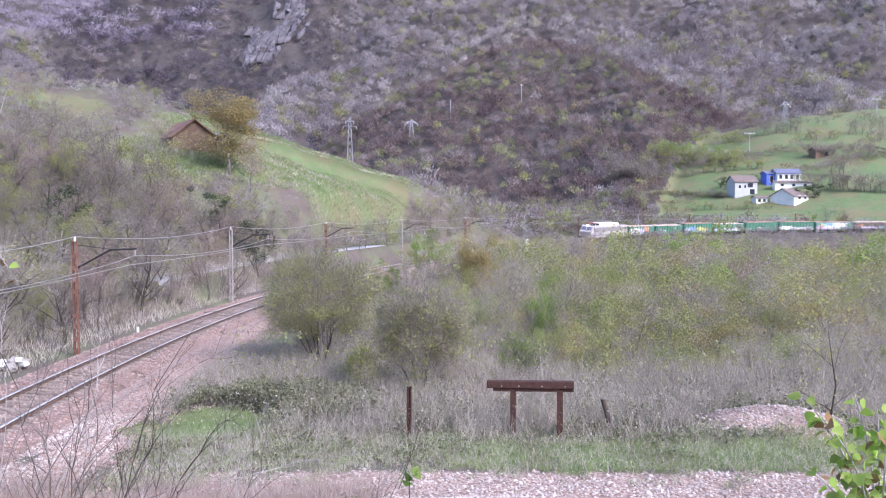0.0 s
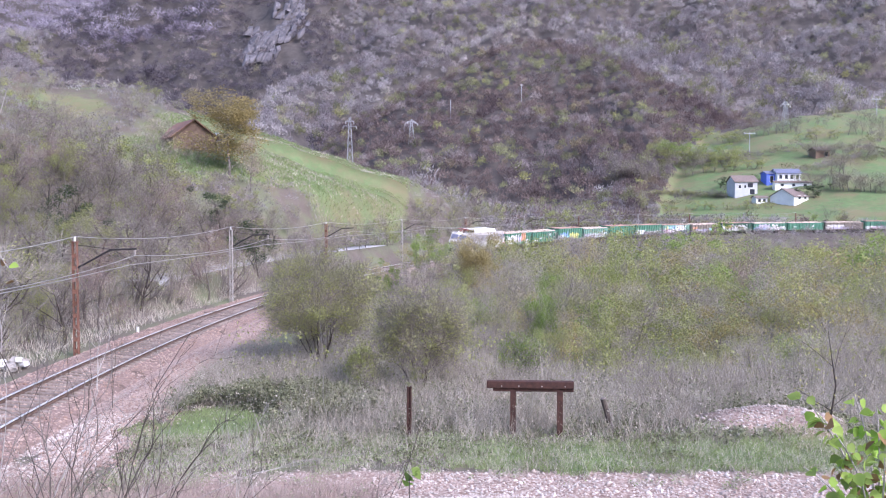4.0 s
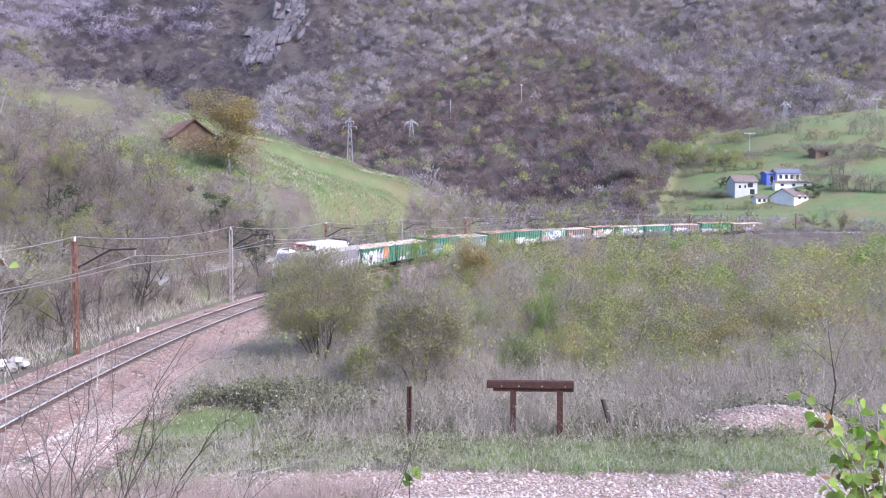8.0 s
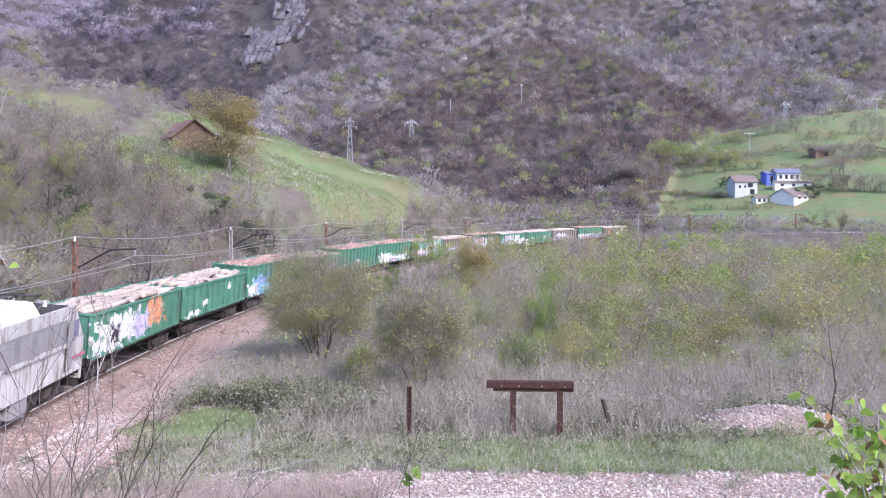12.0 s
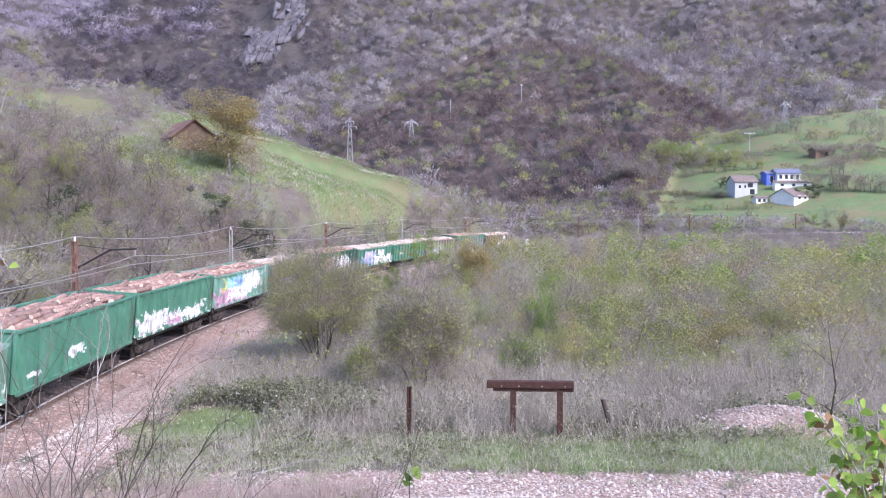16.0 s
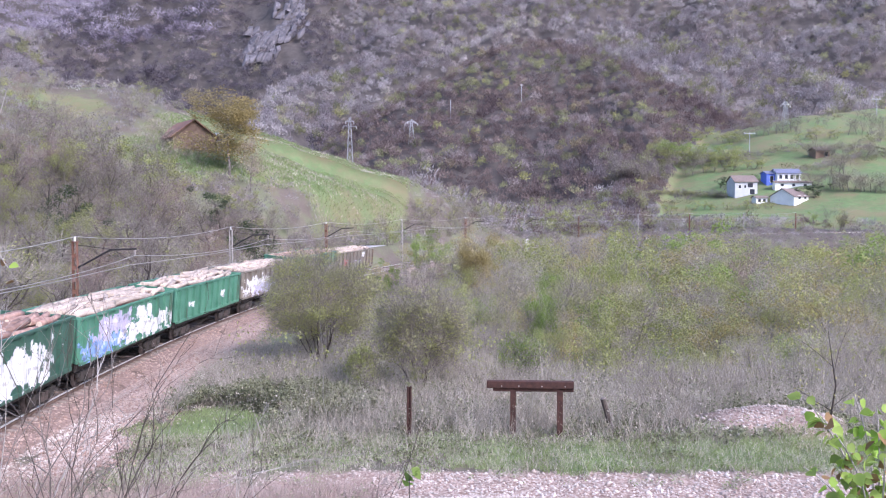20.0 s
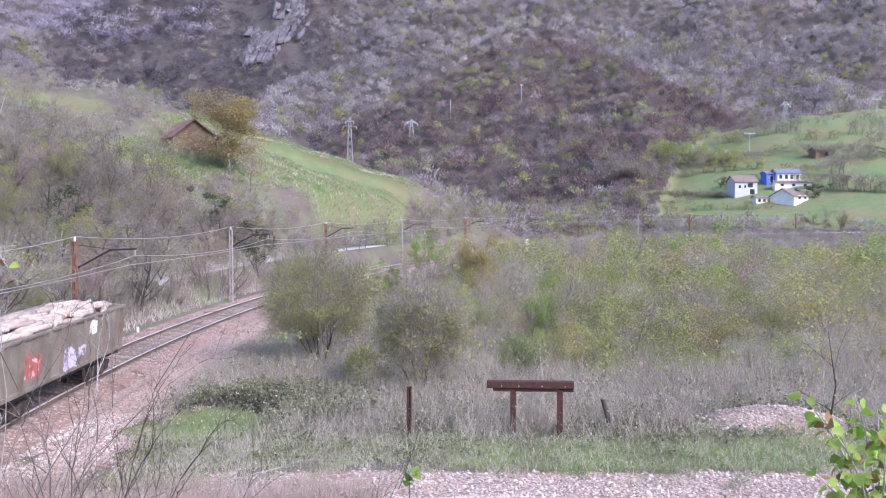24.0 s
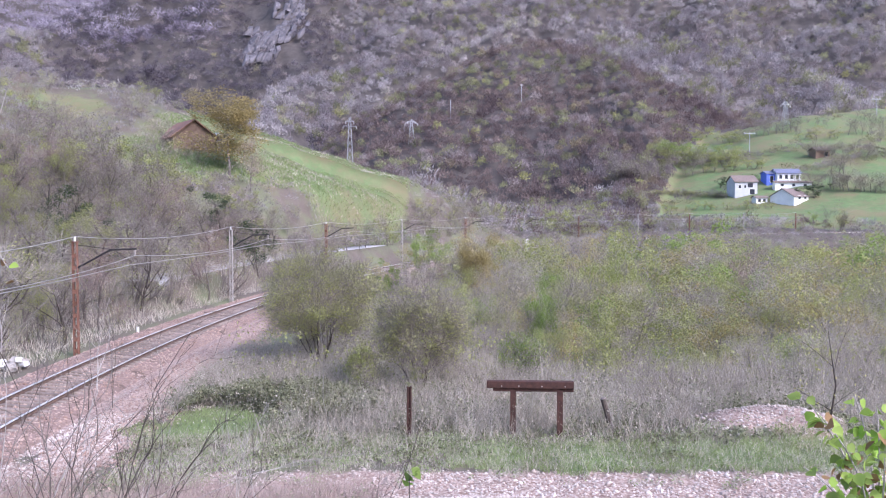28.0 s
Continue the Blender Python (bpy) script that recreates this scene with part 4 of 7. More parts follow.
def make_loco():
    """x runs backwards from the leading end; the inner side of the curve is at minus y."""
    cream = surface("grimy_white_locomotive_paint", (0.5, 0.475, 0.465), (0.68, 0.66, 0.65), 0.8, 0.5, 0, 0.1, 20, stain=(0.3, 0.25, 0.225), stain_scale=1.5, stain_at=0.5, streak=True)
    grey = surface("grey_locomotive_band", (0.2, 0.19, 0.19), (0.3, 0.29, 0.29), 1.5, 0.6, 0, 0.15)
    light_grey = surface("light_grey_panel", (0.25, 0.235, 0.24), (0.34, 0.32, 0.33), 2, 0.55)
    nose = surface("dusty_grey_nose_paint", (0.26, 0.24, 0.235), (0.38, 0.36, 0.35), 1.2, 0.6, stain=(0.17, 0.14, 0.125), stain_at=0.52, streak=True)
    roof_mat = surface("white_roof_paint", (0.72, 0.71, 0.7), (0.84, 0.83, 0.82), 0.8, 0.6, stain=(0.5, 0.46, 0.43), stain_at=0.64)
    glass = surface("blue_tinted_windscreen", (0.16, 0.17, 0.26), (0.22, 0.23, 0.32), 1, 0.12, 0.0, 0)
    red = surface("red_pantograph_paint", (0.4, 0.07, 0.08), (0.55, 0.12, 0.12), 3, 0.5)
    crimson = surface("dull_red_stripe", (0.4, 0.12, 0.16), (0.5, 0.2, 0.24), 3, 0.6)
    lamp = bpy.data.materials.new("lit_headlamp")
    lamp.use_nodes = True
    lp = lamp.node_tree.nodes["Principled BSDF"]
    lp.inputs["Emission Color"].default_value = (1.0, 0.85, 0.75, 1)
    lp.inputs["Emission Strength"].default_value = 3.0
    t = tagged(new("electric_locomotive"), "grimy white and grey electric locomotive with a red pantograph", "locomotive")
    h = LOCO_LEN / 2 - 0.55
    # body shell with raked cab fronts
    out = [(-h + 0.1, 1.0), (h - 0.1, 1.0), (h, 1.35), (h, 2.35), (h - 0.22, 2.55), (h - 0.75, 3.55), (h - 1.3, 3.72), (-h + 1.3, 3.72), (-h + 0.75, 3.55), (-h + 0.22, 2.55), (-h, 2.35), (-h, 1.35)]
    bm = prism(out, 3.06)
    for v in bm.verts:            # ends narrow a little, upper walls lean in
        if abs(v.co.x) > h - 0.8:
            v.co.y *= 0.93
        if v.co.z > 3.4:
            v.co.y *= 0.93
    part("body", bm, cream, t)
    for e in (-1, 1):
        part("nose_panel", boxes((e * (h + 0.012) - 0.02, e * (h + 0.012) + 0.02, -1.12, 1.12, 1.25, 2.3), bevel=0.01), nose, t, "dusty grey nose panel")
        lean = math.degrees(math.atan2(0.53, 1.0))
        for y in (-0.68, 0.68):
            part("windscreen", boxes((-0.015, 0.015, -0.55, 0.55, -0.4, 0.4), bevel=0.01), glass, t, "blue-tinted cab windscreen", m=pose(e * (h - 0.46), y, 3.06, 0, -e * lean, 0))
            part("lamp_cluster", boxes((-0.04, 0.04, -0.17, 0.17, -0.1, 0.1), bevel=0.02), DARK, t, m=pose(e * (h + 0.02), y * 1.72, 1.95))
            part("headlamp", rod((0, 0, 0), (e * 0.03, 0, 0), 0.07, 10), light_grey, t, m=pose(e * (h + 0.06), y * 1.72, 1.95))
        part("centre_pillar", boxes((-0.02, 0.02, -0.07, 0.07, -0.5, 0.5)), cream, t, m=pose(e * (h - 0.45), 0, 3.06, 0, -e * lean, 0))
        part("roof_headlamp", boxes((-0.12, 0.12, -0.25, 0.25, -0.08, 0.1), bevel=0.03), lamp if e < 0 else light_grey, t, "lit roof headlamp" if e < 0 else "", m=pose(e * (h - 0.95), 0, 3.72))
        for y in (-1.2, 1.2):
            part("cab_skirt", boxes((e * h - 0.14, e * h + 0.02, y - 0.22, y + 0.22, 0.55, 1.25), bevel=0.04), cream, t)
            part("stripe", boxes((e * (h - 1.0) - 0.95, e * (h - 1.0) + 0.95, math.copysign(1.53, y) - 0.012, math.copysign(1.53, y) + 0.012, 1.62, 1.74)), crimson, t, "dull red stripe")
        part("buffer_beam", boxes((e * h - 0.15, e * h + 0.1, -1.35, 1.35, 0.75, 1.25), bevel=0.03), DARK, t)
        part("snow_plough", prism([(e * (h - 0.05), 0.2), (e * (h + 0.15), 0.2), (e * (h + 0.05), 0.72), (e * (h - 0.15), 0.72)], 2.5), DARK, t)
        add_buffers(t, e * LOCO_LEN / 2, e)
        for y in (-1, 1):
            part("cab_door", boxes((-0.32, 0.32, -0.015, 0.015, 1.25, 3.2), bevel=0.01), light_grey, t, m=pose(e * (h - 2.0), y * 1.535, 0))
            part("cab_side_window", boxes((-0.3, 0.3, -0.012, 0.012, 2.5, 3.2), bevel=0.01), glass, t, m=pose(e * (h - 1.35), y * 1.53, 0))
            part("handrail", rod((0, 0, 1.2), (0, 0, 2.6), 0.02, 6), M["galv"], t, m=pose(e * (h - 2.45), y * 1.6, 0))
        # roof well with the folded pantograph
        px = e * (h - 3.0)
        part("roof_well", boxes((px - 1.5, px + 1.5, -1.2, 1.2, 3.72, 3.76)), DARK, t)
        bm = bmesh.new()
        for y in (-0.45, 0.45):
            cyl(bm, (px - 1.1, y, 4.0), (px + 0.9, y * 0.8, 4.18), 0.035, 0.035, 6)
            cyl(bm, (px + 0.9, y * 0.8, 4.18), (px - 0.9, y * 0.9, 4.3), 0.03, 0.03, 6)
        cyl(bm, (px - 1.1, -0.5, 4.0), (px - 1.1, 0.5, 4.0), 0.05, 0.05, 6)
        part("pantograph_arm", bm, red if e < 0 else DARK, t, "red folded pantograph" if e < 0 else "")
        part("pantograph_head", boxes((px - 1.1, px - 0.75, -0.85, 0.85, 4.3, 4.35), bevel=0.01), red if e < 0 else DARK, t)
        for qx in (-1.0, 0.6):
            for y in (-0.6, 0.6):
                part("insulator", rod((px + qx, y, 3.76), (px + qx, y, 4.0), 0.08, 8, 0.06), M["white"], t)
    # hump of the roof between the wells
    bm = prism([(-5.2, 3.7), (5.2, 3.7), (4.9, 4.24), (-4.9, 4.24)], 2.5)
    for v in bm.verts:
        if v.co.z > 4:
            v.co.y *= 0.82
    part("roof_hump", bm, roof_mat, t, "white raised roof")
    for e in (-1, 1):
        part("hump_end", boxes((e * 5.14 - 0.03, e * 5.14 + 0.03, -1.0, 1.0, 3.76, 4.12)), DARK, t, m=Matrix.Identity(4))
    for x in (-3.2, 0, 3.2):
        part("roof_hatch", boxes((x - 1.4, x + 1.4, -0.85, 0.85, 4.24, 4.27), bevel=0.01), roof_mat, t)
    part("roof_gutter", boxes((-h + 1.3, h - 1.3, -1.44, -1.36, 3.7, 3.78), (-h + 1.3, h - 1.3, 1.36, 1.44, 3.7, 3.78)), cream, t)
    # grey band with lighter grilles along each side
    for y in (-1, 1):
        part("side_band", boxes((-h + 2.5, h - 2.5, -0.012, 0.012, 2.3, 3.32)), grey, t, "grey band along the side", m=pose(0, y * 1.535, 0))
        for i in range(9):
            x = -h + 3.5 + i * (2 * h - 7.0) / 8
            part("side_grille", boxes((-0.52, 0.52, -0.012, 0.012, 2.42, 3.2), bevel=0.008), light_grey, t, "light grey side grille", m=pose(x, y * 1.55, 0))
    rng = np.random.default_rng(5)
    for i in range(16):
        x = float(rng.uniform(-h + 2.6, h - 3.4))
        part("scuff", blob(x, x + float(rng.uniform(0.6, 2.2)), 2.2, 2.41, -1.5485 - 0.0002 * i, rng), cream, t, "worn white paint over the grey band")
    part("graffiti", blob(-h + 1.8, -h + 2.5, 1.2, 2.3, -1.557, rng), SPRAY["blue"], t, "small blue graffiti")
    part("graffiti", blob(-h + 3.2, -h + 5.4, 1.5, 2.3, -1.535, rng), SPRAY["lilac"], t, "faint lilac graffiti")
    for x in (-6.6, 0, 6.6):
        add_bogie(t, x, 2.3, 0.54, True)
    for x in (-3.4, 3.4):
        part("equipment_box", boxes((x - 0.75, x + 0.75, -1.35, 1.35, 0.35, 1.0), bevel=0.04), light_grey, t)
    part("underfloor", boxes((-h + 0.3, h - 0.3, -1.3, 1.3, 0.85, 1.0)), DARK, t)
    return t


def front_at(t):
    """Place of the train's leading end along the line."""
    return 19.5 + 15.87 * (10 - t) + 0.5 * 0.088 * max(10 - t, 0) ** 2


TRAIN = [(make_loco(), LOCO_LEN / 2, 13.2)]
for k, spec in enumerate(WAGON_SPECS):
    TRAIN.append((make_wagon(k, spec), LOCO_LEN + WAGON_LEN * (k + 0.5), 8.8))


def motions():
    for veh, off, span in TRAIN:
        rows = []
        for i in range(57):
            t = i * 0.5
            rows.append((t, line_pose(front_at(t) + off, 0, 0, span)))
        walk(veh, rows)


# ---- trees ----
def grow(rng, height, stems=1, spread=0.35, levels=3, kids=6, thick=0.03, droop=0.0):
    """Branch segments of a tree of that height: rows for tubes, and the ends of its twigs with their directions."""
    segs, tips = [], []

    def branch(p, d, length, r, level):
        n = 4 if level == 0 else 3 if level == 1 else 2
        q = p
        for i in range(n):
            d2 = d + rng.normal(0, 0.13 + 0.05 * level, 3)
            d2[2] += 0.05 - droop * level
            d2 /= np.linalg.norm(d2)
            e = q + d2 * length / n
            ra, rb = r * (1 - 0.75 * i / n), r * (1 - 0.75 * (i + 1) / n)
            segs.append((*q, *e, ra, rb))
            if level < levels and (i > 0 or level > 0):
                for _ in range(max(1, int(round(kids / n * (1.5 if level == 0 else 1))))):
                    u = rng.uniform(0, 1)
                    o = q + (e - q) * u
                    side = rng.normal(size=3)
                    side[2] = abs(side[2]) * 0.5
                    nd = d2 * 0.65 + side / np.linalg.norm(side) * rng.uniform(0.6, 1.1)
                    nd /= np.linalg.norm(nd)
                    branch(o, nd, length * rng.uniform(0.38, 0.6), max(rb * 0.6, 0.006), level + 1)
            if level >= levels - 1:
                tips.append((*e, *d2))
            q, d = e, d2
        tips.append((*q, *d))

    for _ in range(stems):
        a = rng.uniform(0, 2 * np.pi)
        lean = spread * rng.uniform(0.2, 1.0) if stems > 1 else spread * 0.15
        d = np.array([math.cos(a) * lean, math.sin(a) * lean, 1.0])
        branch(np.array([math.cos(a) * 0.12 * (stems > 1), math.sin(a) * 0.12 * (stems > 1), -0.3]), d / np.linalg.norm(d), height * rng.uniform(0.62, 0.8), height * thick * 0.5, 0)
    return np.array(segs), np.array(tips)


def clumps(tips, lobes, radius, n, rng):
    """Points spread over rounded clumps about some of the branch ends, with their outward directions."""
    c = tips[rng.choice(len(tips), lobes, replace=len(tips) < lobes), :3]
    r = radius * rng.uniform(0.55, 1.25, lobes)
    q = rng.integers(lobes, size=n)
    u = rng.normal(size=(n, 3))
    u /= np.linalg.norm(u, axis=1, keepdims=True)
    return c[q], u, r[q][:, None]


def leafage(tips, n, size, radius, rng, lobes=14):
    c, u, r = clumps(tips, lobes, radius, n, rng)
    p = c + u * r * rng.uniform(0.25, 1.08, (n, 1)) ** 0.5 * np.array([1.0, 1.0, 0.75])
    k = p[:, 2] > 0.15
    return flakes(p[k], size, rng, u[k] + np.array([0, 0, 0.4]), 1.3, 0.5)


def haze(tips, n, width, radius, rng, lobes=16):
    """Fine bare twigs that fan out through rounded clumps."""
    c, u, r = clumps(tips, lobes, radius, n, rng)
    d = u + np.array([0, 0, 0.55])
    d /= np.linalg.norm(d, axis=1, keepdims=True)
    p = c + u * r * rng.uniform(0.1, 0.8, (n, 1))
    s = np.cross(d, rng.normal(size=(n, 3)))
    s /= np.linalg.norm(s, axis=1, keepdims=True) + 1e-9
    v = np.stack([p - s * width / 2, p + s * width / 2, p + d * r * rng.uniform(0.4, 0.9, (n, 1))], 1).reshape(-1, 3)
    return v, np.arange(3 * n).reshape(-1, 3)


TREES = {}


def tris(f):
    return np.concatenate([f[:, [0, 1, 2]], f[:, [0, 2, 3]]])


def tree_kind(name, count, height, bark, leaf, twig="twig", n_leaf=0, n_twig=0, leaf_size=0.12, radius=0.95, lobes=14, twig_w=0.024, **kw):
    made = []
    for i in range(count):
        rng = np.random.default_rng(sum(map(ord, name)) * 31 + i)
        segs, tips = grow(rng, height, **kw)
        v, f = tubes(segs, 3)
        rows = [("trunk", bark, v, tris(f))]
        if n_twig:
            rows.append(("branchwork", twig, *haze(tips, n_twig, twig_w, radius * 1.1, rng, lobes + 6)))
        if n_leaf:
            rows.append(("foliage", leaf, *leafage(tips, n_leaf, leaf_size, radius, rng, lobes)))
        made.append([(nm, mesh_np(nm, v, f, M[mat], smooth=nm == "trunk"), mat, v, f) for nm, mat, v, f in rows])
    TREES[name] = made


tree_kind("bare", 6, 7.0, "bark", "leaf_olive", n_leaf=220, n_twig=2600, leaf_size=0.06, levels=2, kids=7, radius=0.9, lobes=24, twig_w=0.016)
tree_kind("bare_red", 4, 7.0, "bark", "leaf_rust", "twig_red", n_leaf=400, n_twig=2200, leaf_size=0.06, levels=2, kids=7, lobes=22, twig_w=0.016)
tree_kind("bare_dark", 5, 7.0, "bark_dark", "leaf_olive", "twig_brown", n_leaf=260, n_twig=1400, leaf_size=0.06, levels=2, kids=7, radius=0.9, lobes=24, twig_w=0.018, thick=0.05)
tree_kind("olive", 6, 6.0, "bark", "leaf_olive", n_leaf=4600, n_twig=700, leaf_size=0.068, stems=2, levels=2, kids=5, radius=0.72, lobes=20, twig_w=0.016)
tree_kind("green", 4, 6.0, "bark", "leaf_green", n_leaf=5200, n_twig=300, leaf_size=0.068, stems=2, levels=2, kids=5, radius=0.72, lobes=18, twig_w=0.016)
tree_kind("gold", 3, 7.0, "bark", "leaf_gold", n_leaf=4600, n_twig=600, leaf_size=0.07, levels=2, kids=7, radius=0.8, lobes=20, twig_w=0.016)
tree_kind("gold_full", 2, 7.0, "bark", "leaf_amber", n_leaf=13000, n_twig=500, leaf_size=0.1, levels=2, kids=8, radius=1.0, lobes=34)
tree_kind("thin", 1, 7.0, "bark_dark", "leaf_lime", n_leaf=190, n_twig=160, leaf_size=0.1, levels=2, kids=5, twig_w=0.016, thick=0.018, lobes=20)
tree_kind("shrub", 6, 3.2, "bark", "leaf_olive", n_leaf=500, n_twig=1100, leaf_size=0.055, radius=0.5, twig_w=0.012, stems=6, spread=0.8, kids=5, levels=1)
tree_kind("dark", 2, 5.0, "bark_dark", "leaf_dark", n_leaf=3000, leaf_size=0.08, stems=2, spread=0.3, kids=5, levels=2, radius=0.6)
tree_kind("far_bare", 6, 7.0, "bark", "leaf_olive", "twig_brown", n_leaf=120, n_twig=600, leaf_size=0.13, levels=1, kids=9, twig_w=0.04, radius=1.1)
tree_kind("far_olive", 6, 6.0, "bark", "leaf_olive", n_leaf=900, n_twig=110, leaf_size=0.15, levels=1, stems=2, kids=8, twig_w=0.04, lobes=12)
tree_kind("far_green", 4, 6.0, "bark", "leaf_green", n_leaf=900, n_twig=60, leaf_size=0.15, levels=1, stems=2, kids=8, twig_w=0.04, lobes=12)
tree_kind("far_gold", 3, 6.0, "bark", "leaf_gold", n_leaf=900, n_twig=60, leaf_size=0.15, levels=1, stems=2, kids=8, twig_w=0.04, lobes=12)
tree_kind("lime_full", 3, 7.0, "bark", "leaf_spring", n_leaf=7500, n_twig=200, leaf_size=0.075, stems=2, levels=2, kids=7, radius=0.8, lobes=20, twig_w=0.016)
tree_kind("green_full", 3, 7.0, "bark", "leaf_green", n_leaf=7500, n_twig=200, leaf_size=0.075, stems=2, levels=2, kids=7, radius=0.8, lobes=20, twig_w=0.016)

LABELS = {"bare": ("leafless grey-brown tree on the slope", "tree"), "bare_red": ("leafless reddish-brown tree in the thicket", "tree"), "olive": ("bushy tree with thin olive-green autumn leaves", "tree"),
          "green": ("leafy green tree in the valley thicket", "tree"), "gold": ("tree with yellow autumn leaves", "tree"), "shrub": ("tangled half-bare shrub in the undergrowth", "shrub"), "dark": ("dark ivy-covered evergreen tree", "tree")}
for nm, like in (("bare_dark", "bare"), ("far_bare", "bare"), ("far_olive", "olive"), ("far_green", "green"), ("far_gold", "gold"), ("gold_full", "gold"), ("thin", "bare"), ("lime_full", "gold"), ("green_full", "green")):
    LABELS[nm] = LABELS[like]
HEIGHT = {"bare_dark": 7.0, "lime_full": 7.0, "green_full": 7.0, "thin": 7.0, "gold_full": 7.0, "far_bare": 7.0, "far_olive": 6.0, "far_green": 6.0, "far_gold": 6.0, "bare": 7.0, "bare_red": 7.0, "olive": 6.0, "green": 6.0, "gold": 7.0, "shrub": 3.2, "dark": 5.0}


JOINED = {}


def plant(kind, x, y, height, group, label="", wide=1.0, name="", joined=""):
    """One tree as a thing, or added to a joined thicket of that name."""
    rows = TREES[kind][int(RNG.integers(len(TREES[kind])))]
    k = height / HEIGHT[kind]
    turn, z = float(RNG.uniform(0, 360)), ground_z(x, y) - 0.05
    if joined:
        c, sn = math.cos(radians(turn)) * k * wide, math.sin(radians(turn)) * k * wide
        for nm, me, mat, v, f in rows:
            q = np.stack([v[:, 0] * c - v[:, 1] * sn + x, v[:, 0] * sn + v[:, 1] * c + y, v[:, 2] * k + z], 1)
            JOINED.setdefault(joined, {}).setdefault(mat, []).append((q, f))
        return None
    t = new(name or ("shrub" if kind == "shrub" else "tree"))
    t.matrix_basis = pose(x, y, z, 0, 0, turn) @ Matrix.Diagonal((k * wide, k * wide, k, 1))
    for nm, me, mat, v, f in rows:
        part(nm, me, parent=t)
    lab, cat = LABELS[kind]
    return tagged(t, label or lab, cat, group)


def flush_joined(name, label):
    parts, idx, mats = [], [], []
    for i, (mat, rows) in enumerate(JOINED.pop(name, {}).items()):
        mats.append(M[mat])
        v, f = join(rows)
        parts.append((v, f))
        idx.append(np.full(len(f), i))
    if parts:
        v, f = join(parts)
        tagged(part(name, mesh_np(name, v, f, mats, np.concatenate(idx))), label, "thicket", kind="stuff")


def scatter(n, accept, kinds, hmin, hmax, group, area, gap=2.0, limit=None, things=80, thicket="thicket", label="dense thicket of half-bare autumn trees", least=0.68):
    """Trees over an area of the plan, where accept(x, y, d, s, grass) holds; limit(x, y) caps the height of their tops.
    The nearest ones are things, the rest one joined thicket."""
    x0, x1, y0, y1 = area
    xs, ys = RNG.uniform(x0, x1, n * 14), RNG.uniform(y0, y1, n * 14)
    d, s = near_line(xs, ys)
    z, g, _ = land(xs, ys)
    ok = accept(xs, ys, d, s, g)
    names, probs = zip(*kinds)
    cells, chosen = set(), []
    for x, y, z0 in zip(xs[ok], ys[ok], z[ok]):
        c = (int(x // gap), int(y // gap))
        if c in cells:
            continue
        h = float(RNG.uniform(hmin, hmax))
        if limit is not None:
            h = min(h, limit(x, y) - z0) * float(RNG.uniform(least, 1.0))
            if h < 1.2:
                continue
        cells.add(c)
        kind = names[int(RNG.choice(len(names), p=np.array(probs) / sum(probs)))]
        if h < 3.4 and kind != "shrub" and RNG.random() < 0.6:
            kind = "shrub"
        chosen.append((float(x * x + y * y), float(x), float(y), h, kind))
        if len(chosen) >= n:
            break
    for i, (_, x, y, h, kind) in enumerate(sorted(chosen)):
        plant(kind, x, y, h, group, wide=float(RNG.uniform(0.9, 1.3)), joined="" if i < things else thicket)
    flush_joined(thicket, label)


def seen(x, y):
    return np.abs(x) < 0.53 * y + 4


def low_thicket(x, y):
    """Tops of the valley thicket: they rise with distance and stay below the line across the valley."""
    b = x / y
    drop = np.interp(b, [-0.25, -0.2, -0.12, -0.09, -0.06, -0.035, -0.01, 0.09, 0.14, 0.25, 0.32, 0.36, 0.42, 0.5], [0.08, 0.075, 0.072, 0.068, 0.058, 0.042, 0.034, 0.036, 0.029, 0.026, 0.027, 0.042, 0.04, 0.02])
    near = np.interp(y, [42, 50, 60, 72, 90, 110], [0.15, 0.118, 0.09, 0.066, 0.045, 0.02]) - 0.03 * step(b, 0.2, 0.42)
    return 7.72 - np.maximum(drop, near) * y


def slope_tops(x, y):
    """Tops of the trees on the slope: low in front of the grassy crest, tall to its left."""
    b = x / y
    drop = np.interp(b, [-0.52, -0.42, -0.405, -0.36, -0.345, -0.32, -0.305, -0.28, -0.2, -0.13, -0.08, -0.05, -0.02, 0.1], [-0.155, -0.15, -0.105, -0.1, -0.138, -0.13, -0.085, -0.04, -0.013, 0.004, 0.008, -0.012, -0.012, -0.008])
    return 7.72 - drop * y


scatter(210, lambda x, y, d, s, g: (d > 9) & seen(x, y) & (y > 49), [("olive", 6), ("bare", 3), ("green", 1.8), ("gold", 2), ("shrub", 1), ("bare_red", 0.4)], 4.0, 13.0, "valley thicket trees", (-18, 52, 48, 105), 3.7, low_thicket, 190, "valley_thicket")
scatter(200, lambda x, y, d, s, g: (d > 7) & seen(x, y) & (y > 96), [("far_olive", 6), ("far_bare", 2.4), ("far_green", 1.8), ("far_gold", 1.8)], 6.0, 13.0, "trees inside the curve of the line", (-18, 130, 96, 262), 3.6, low_thicket, 40, "distant_thicket", least=0.86)
scatter(90, lambda x, y, d, s, g: (d > 9) & seen(x, y) & (x > 10), [("bare", 5), ("shrub", 4), ("olive", 2)], 2.5, 6.0, "grey scrub trees of the yard's edge", (10, 50, 39, 80), 3.0, low_thicket, 40, "scrub_thicket")
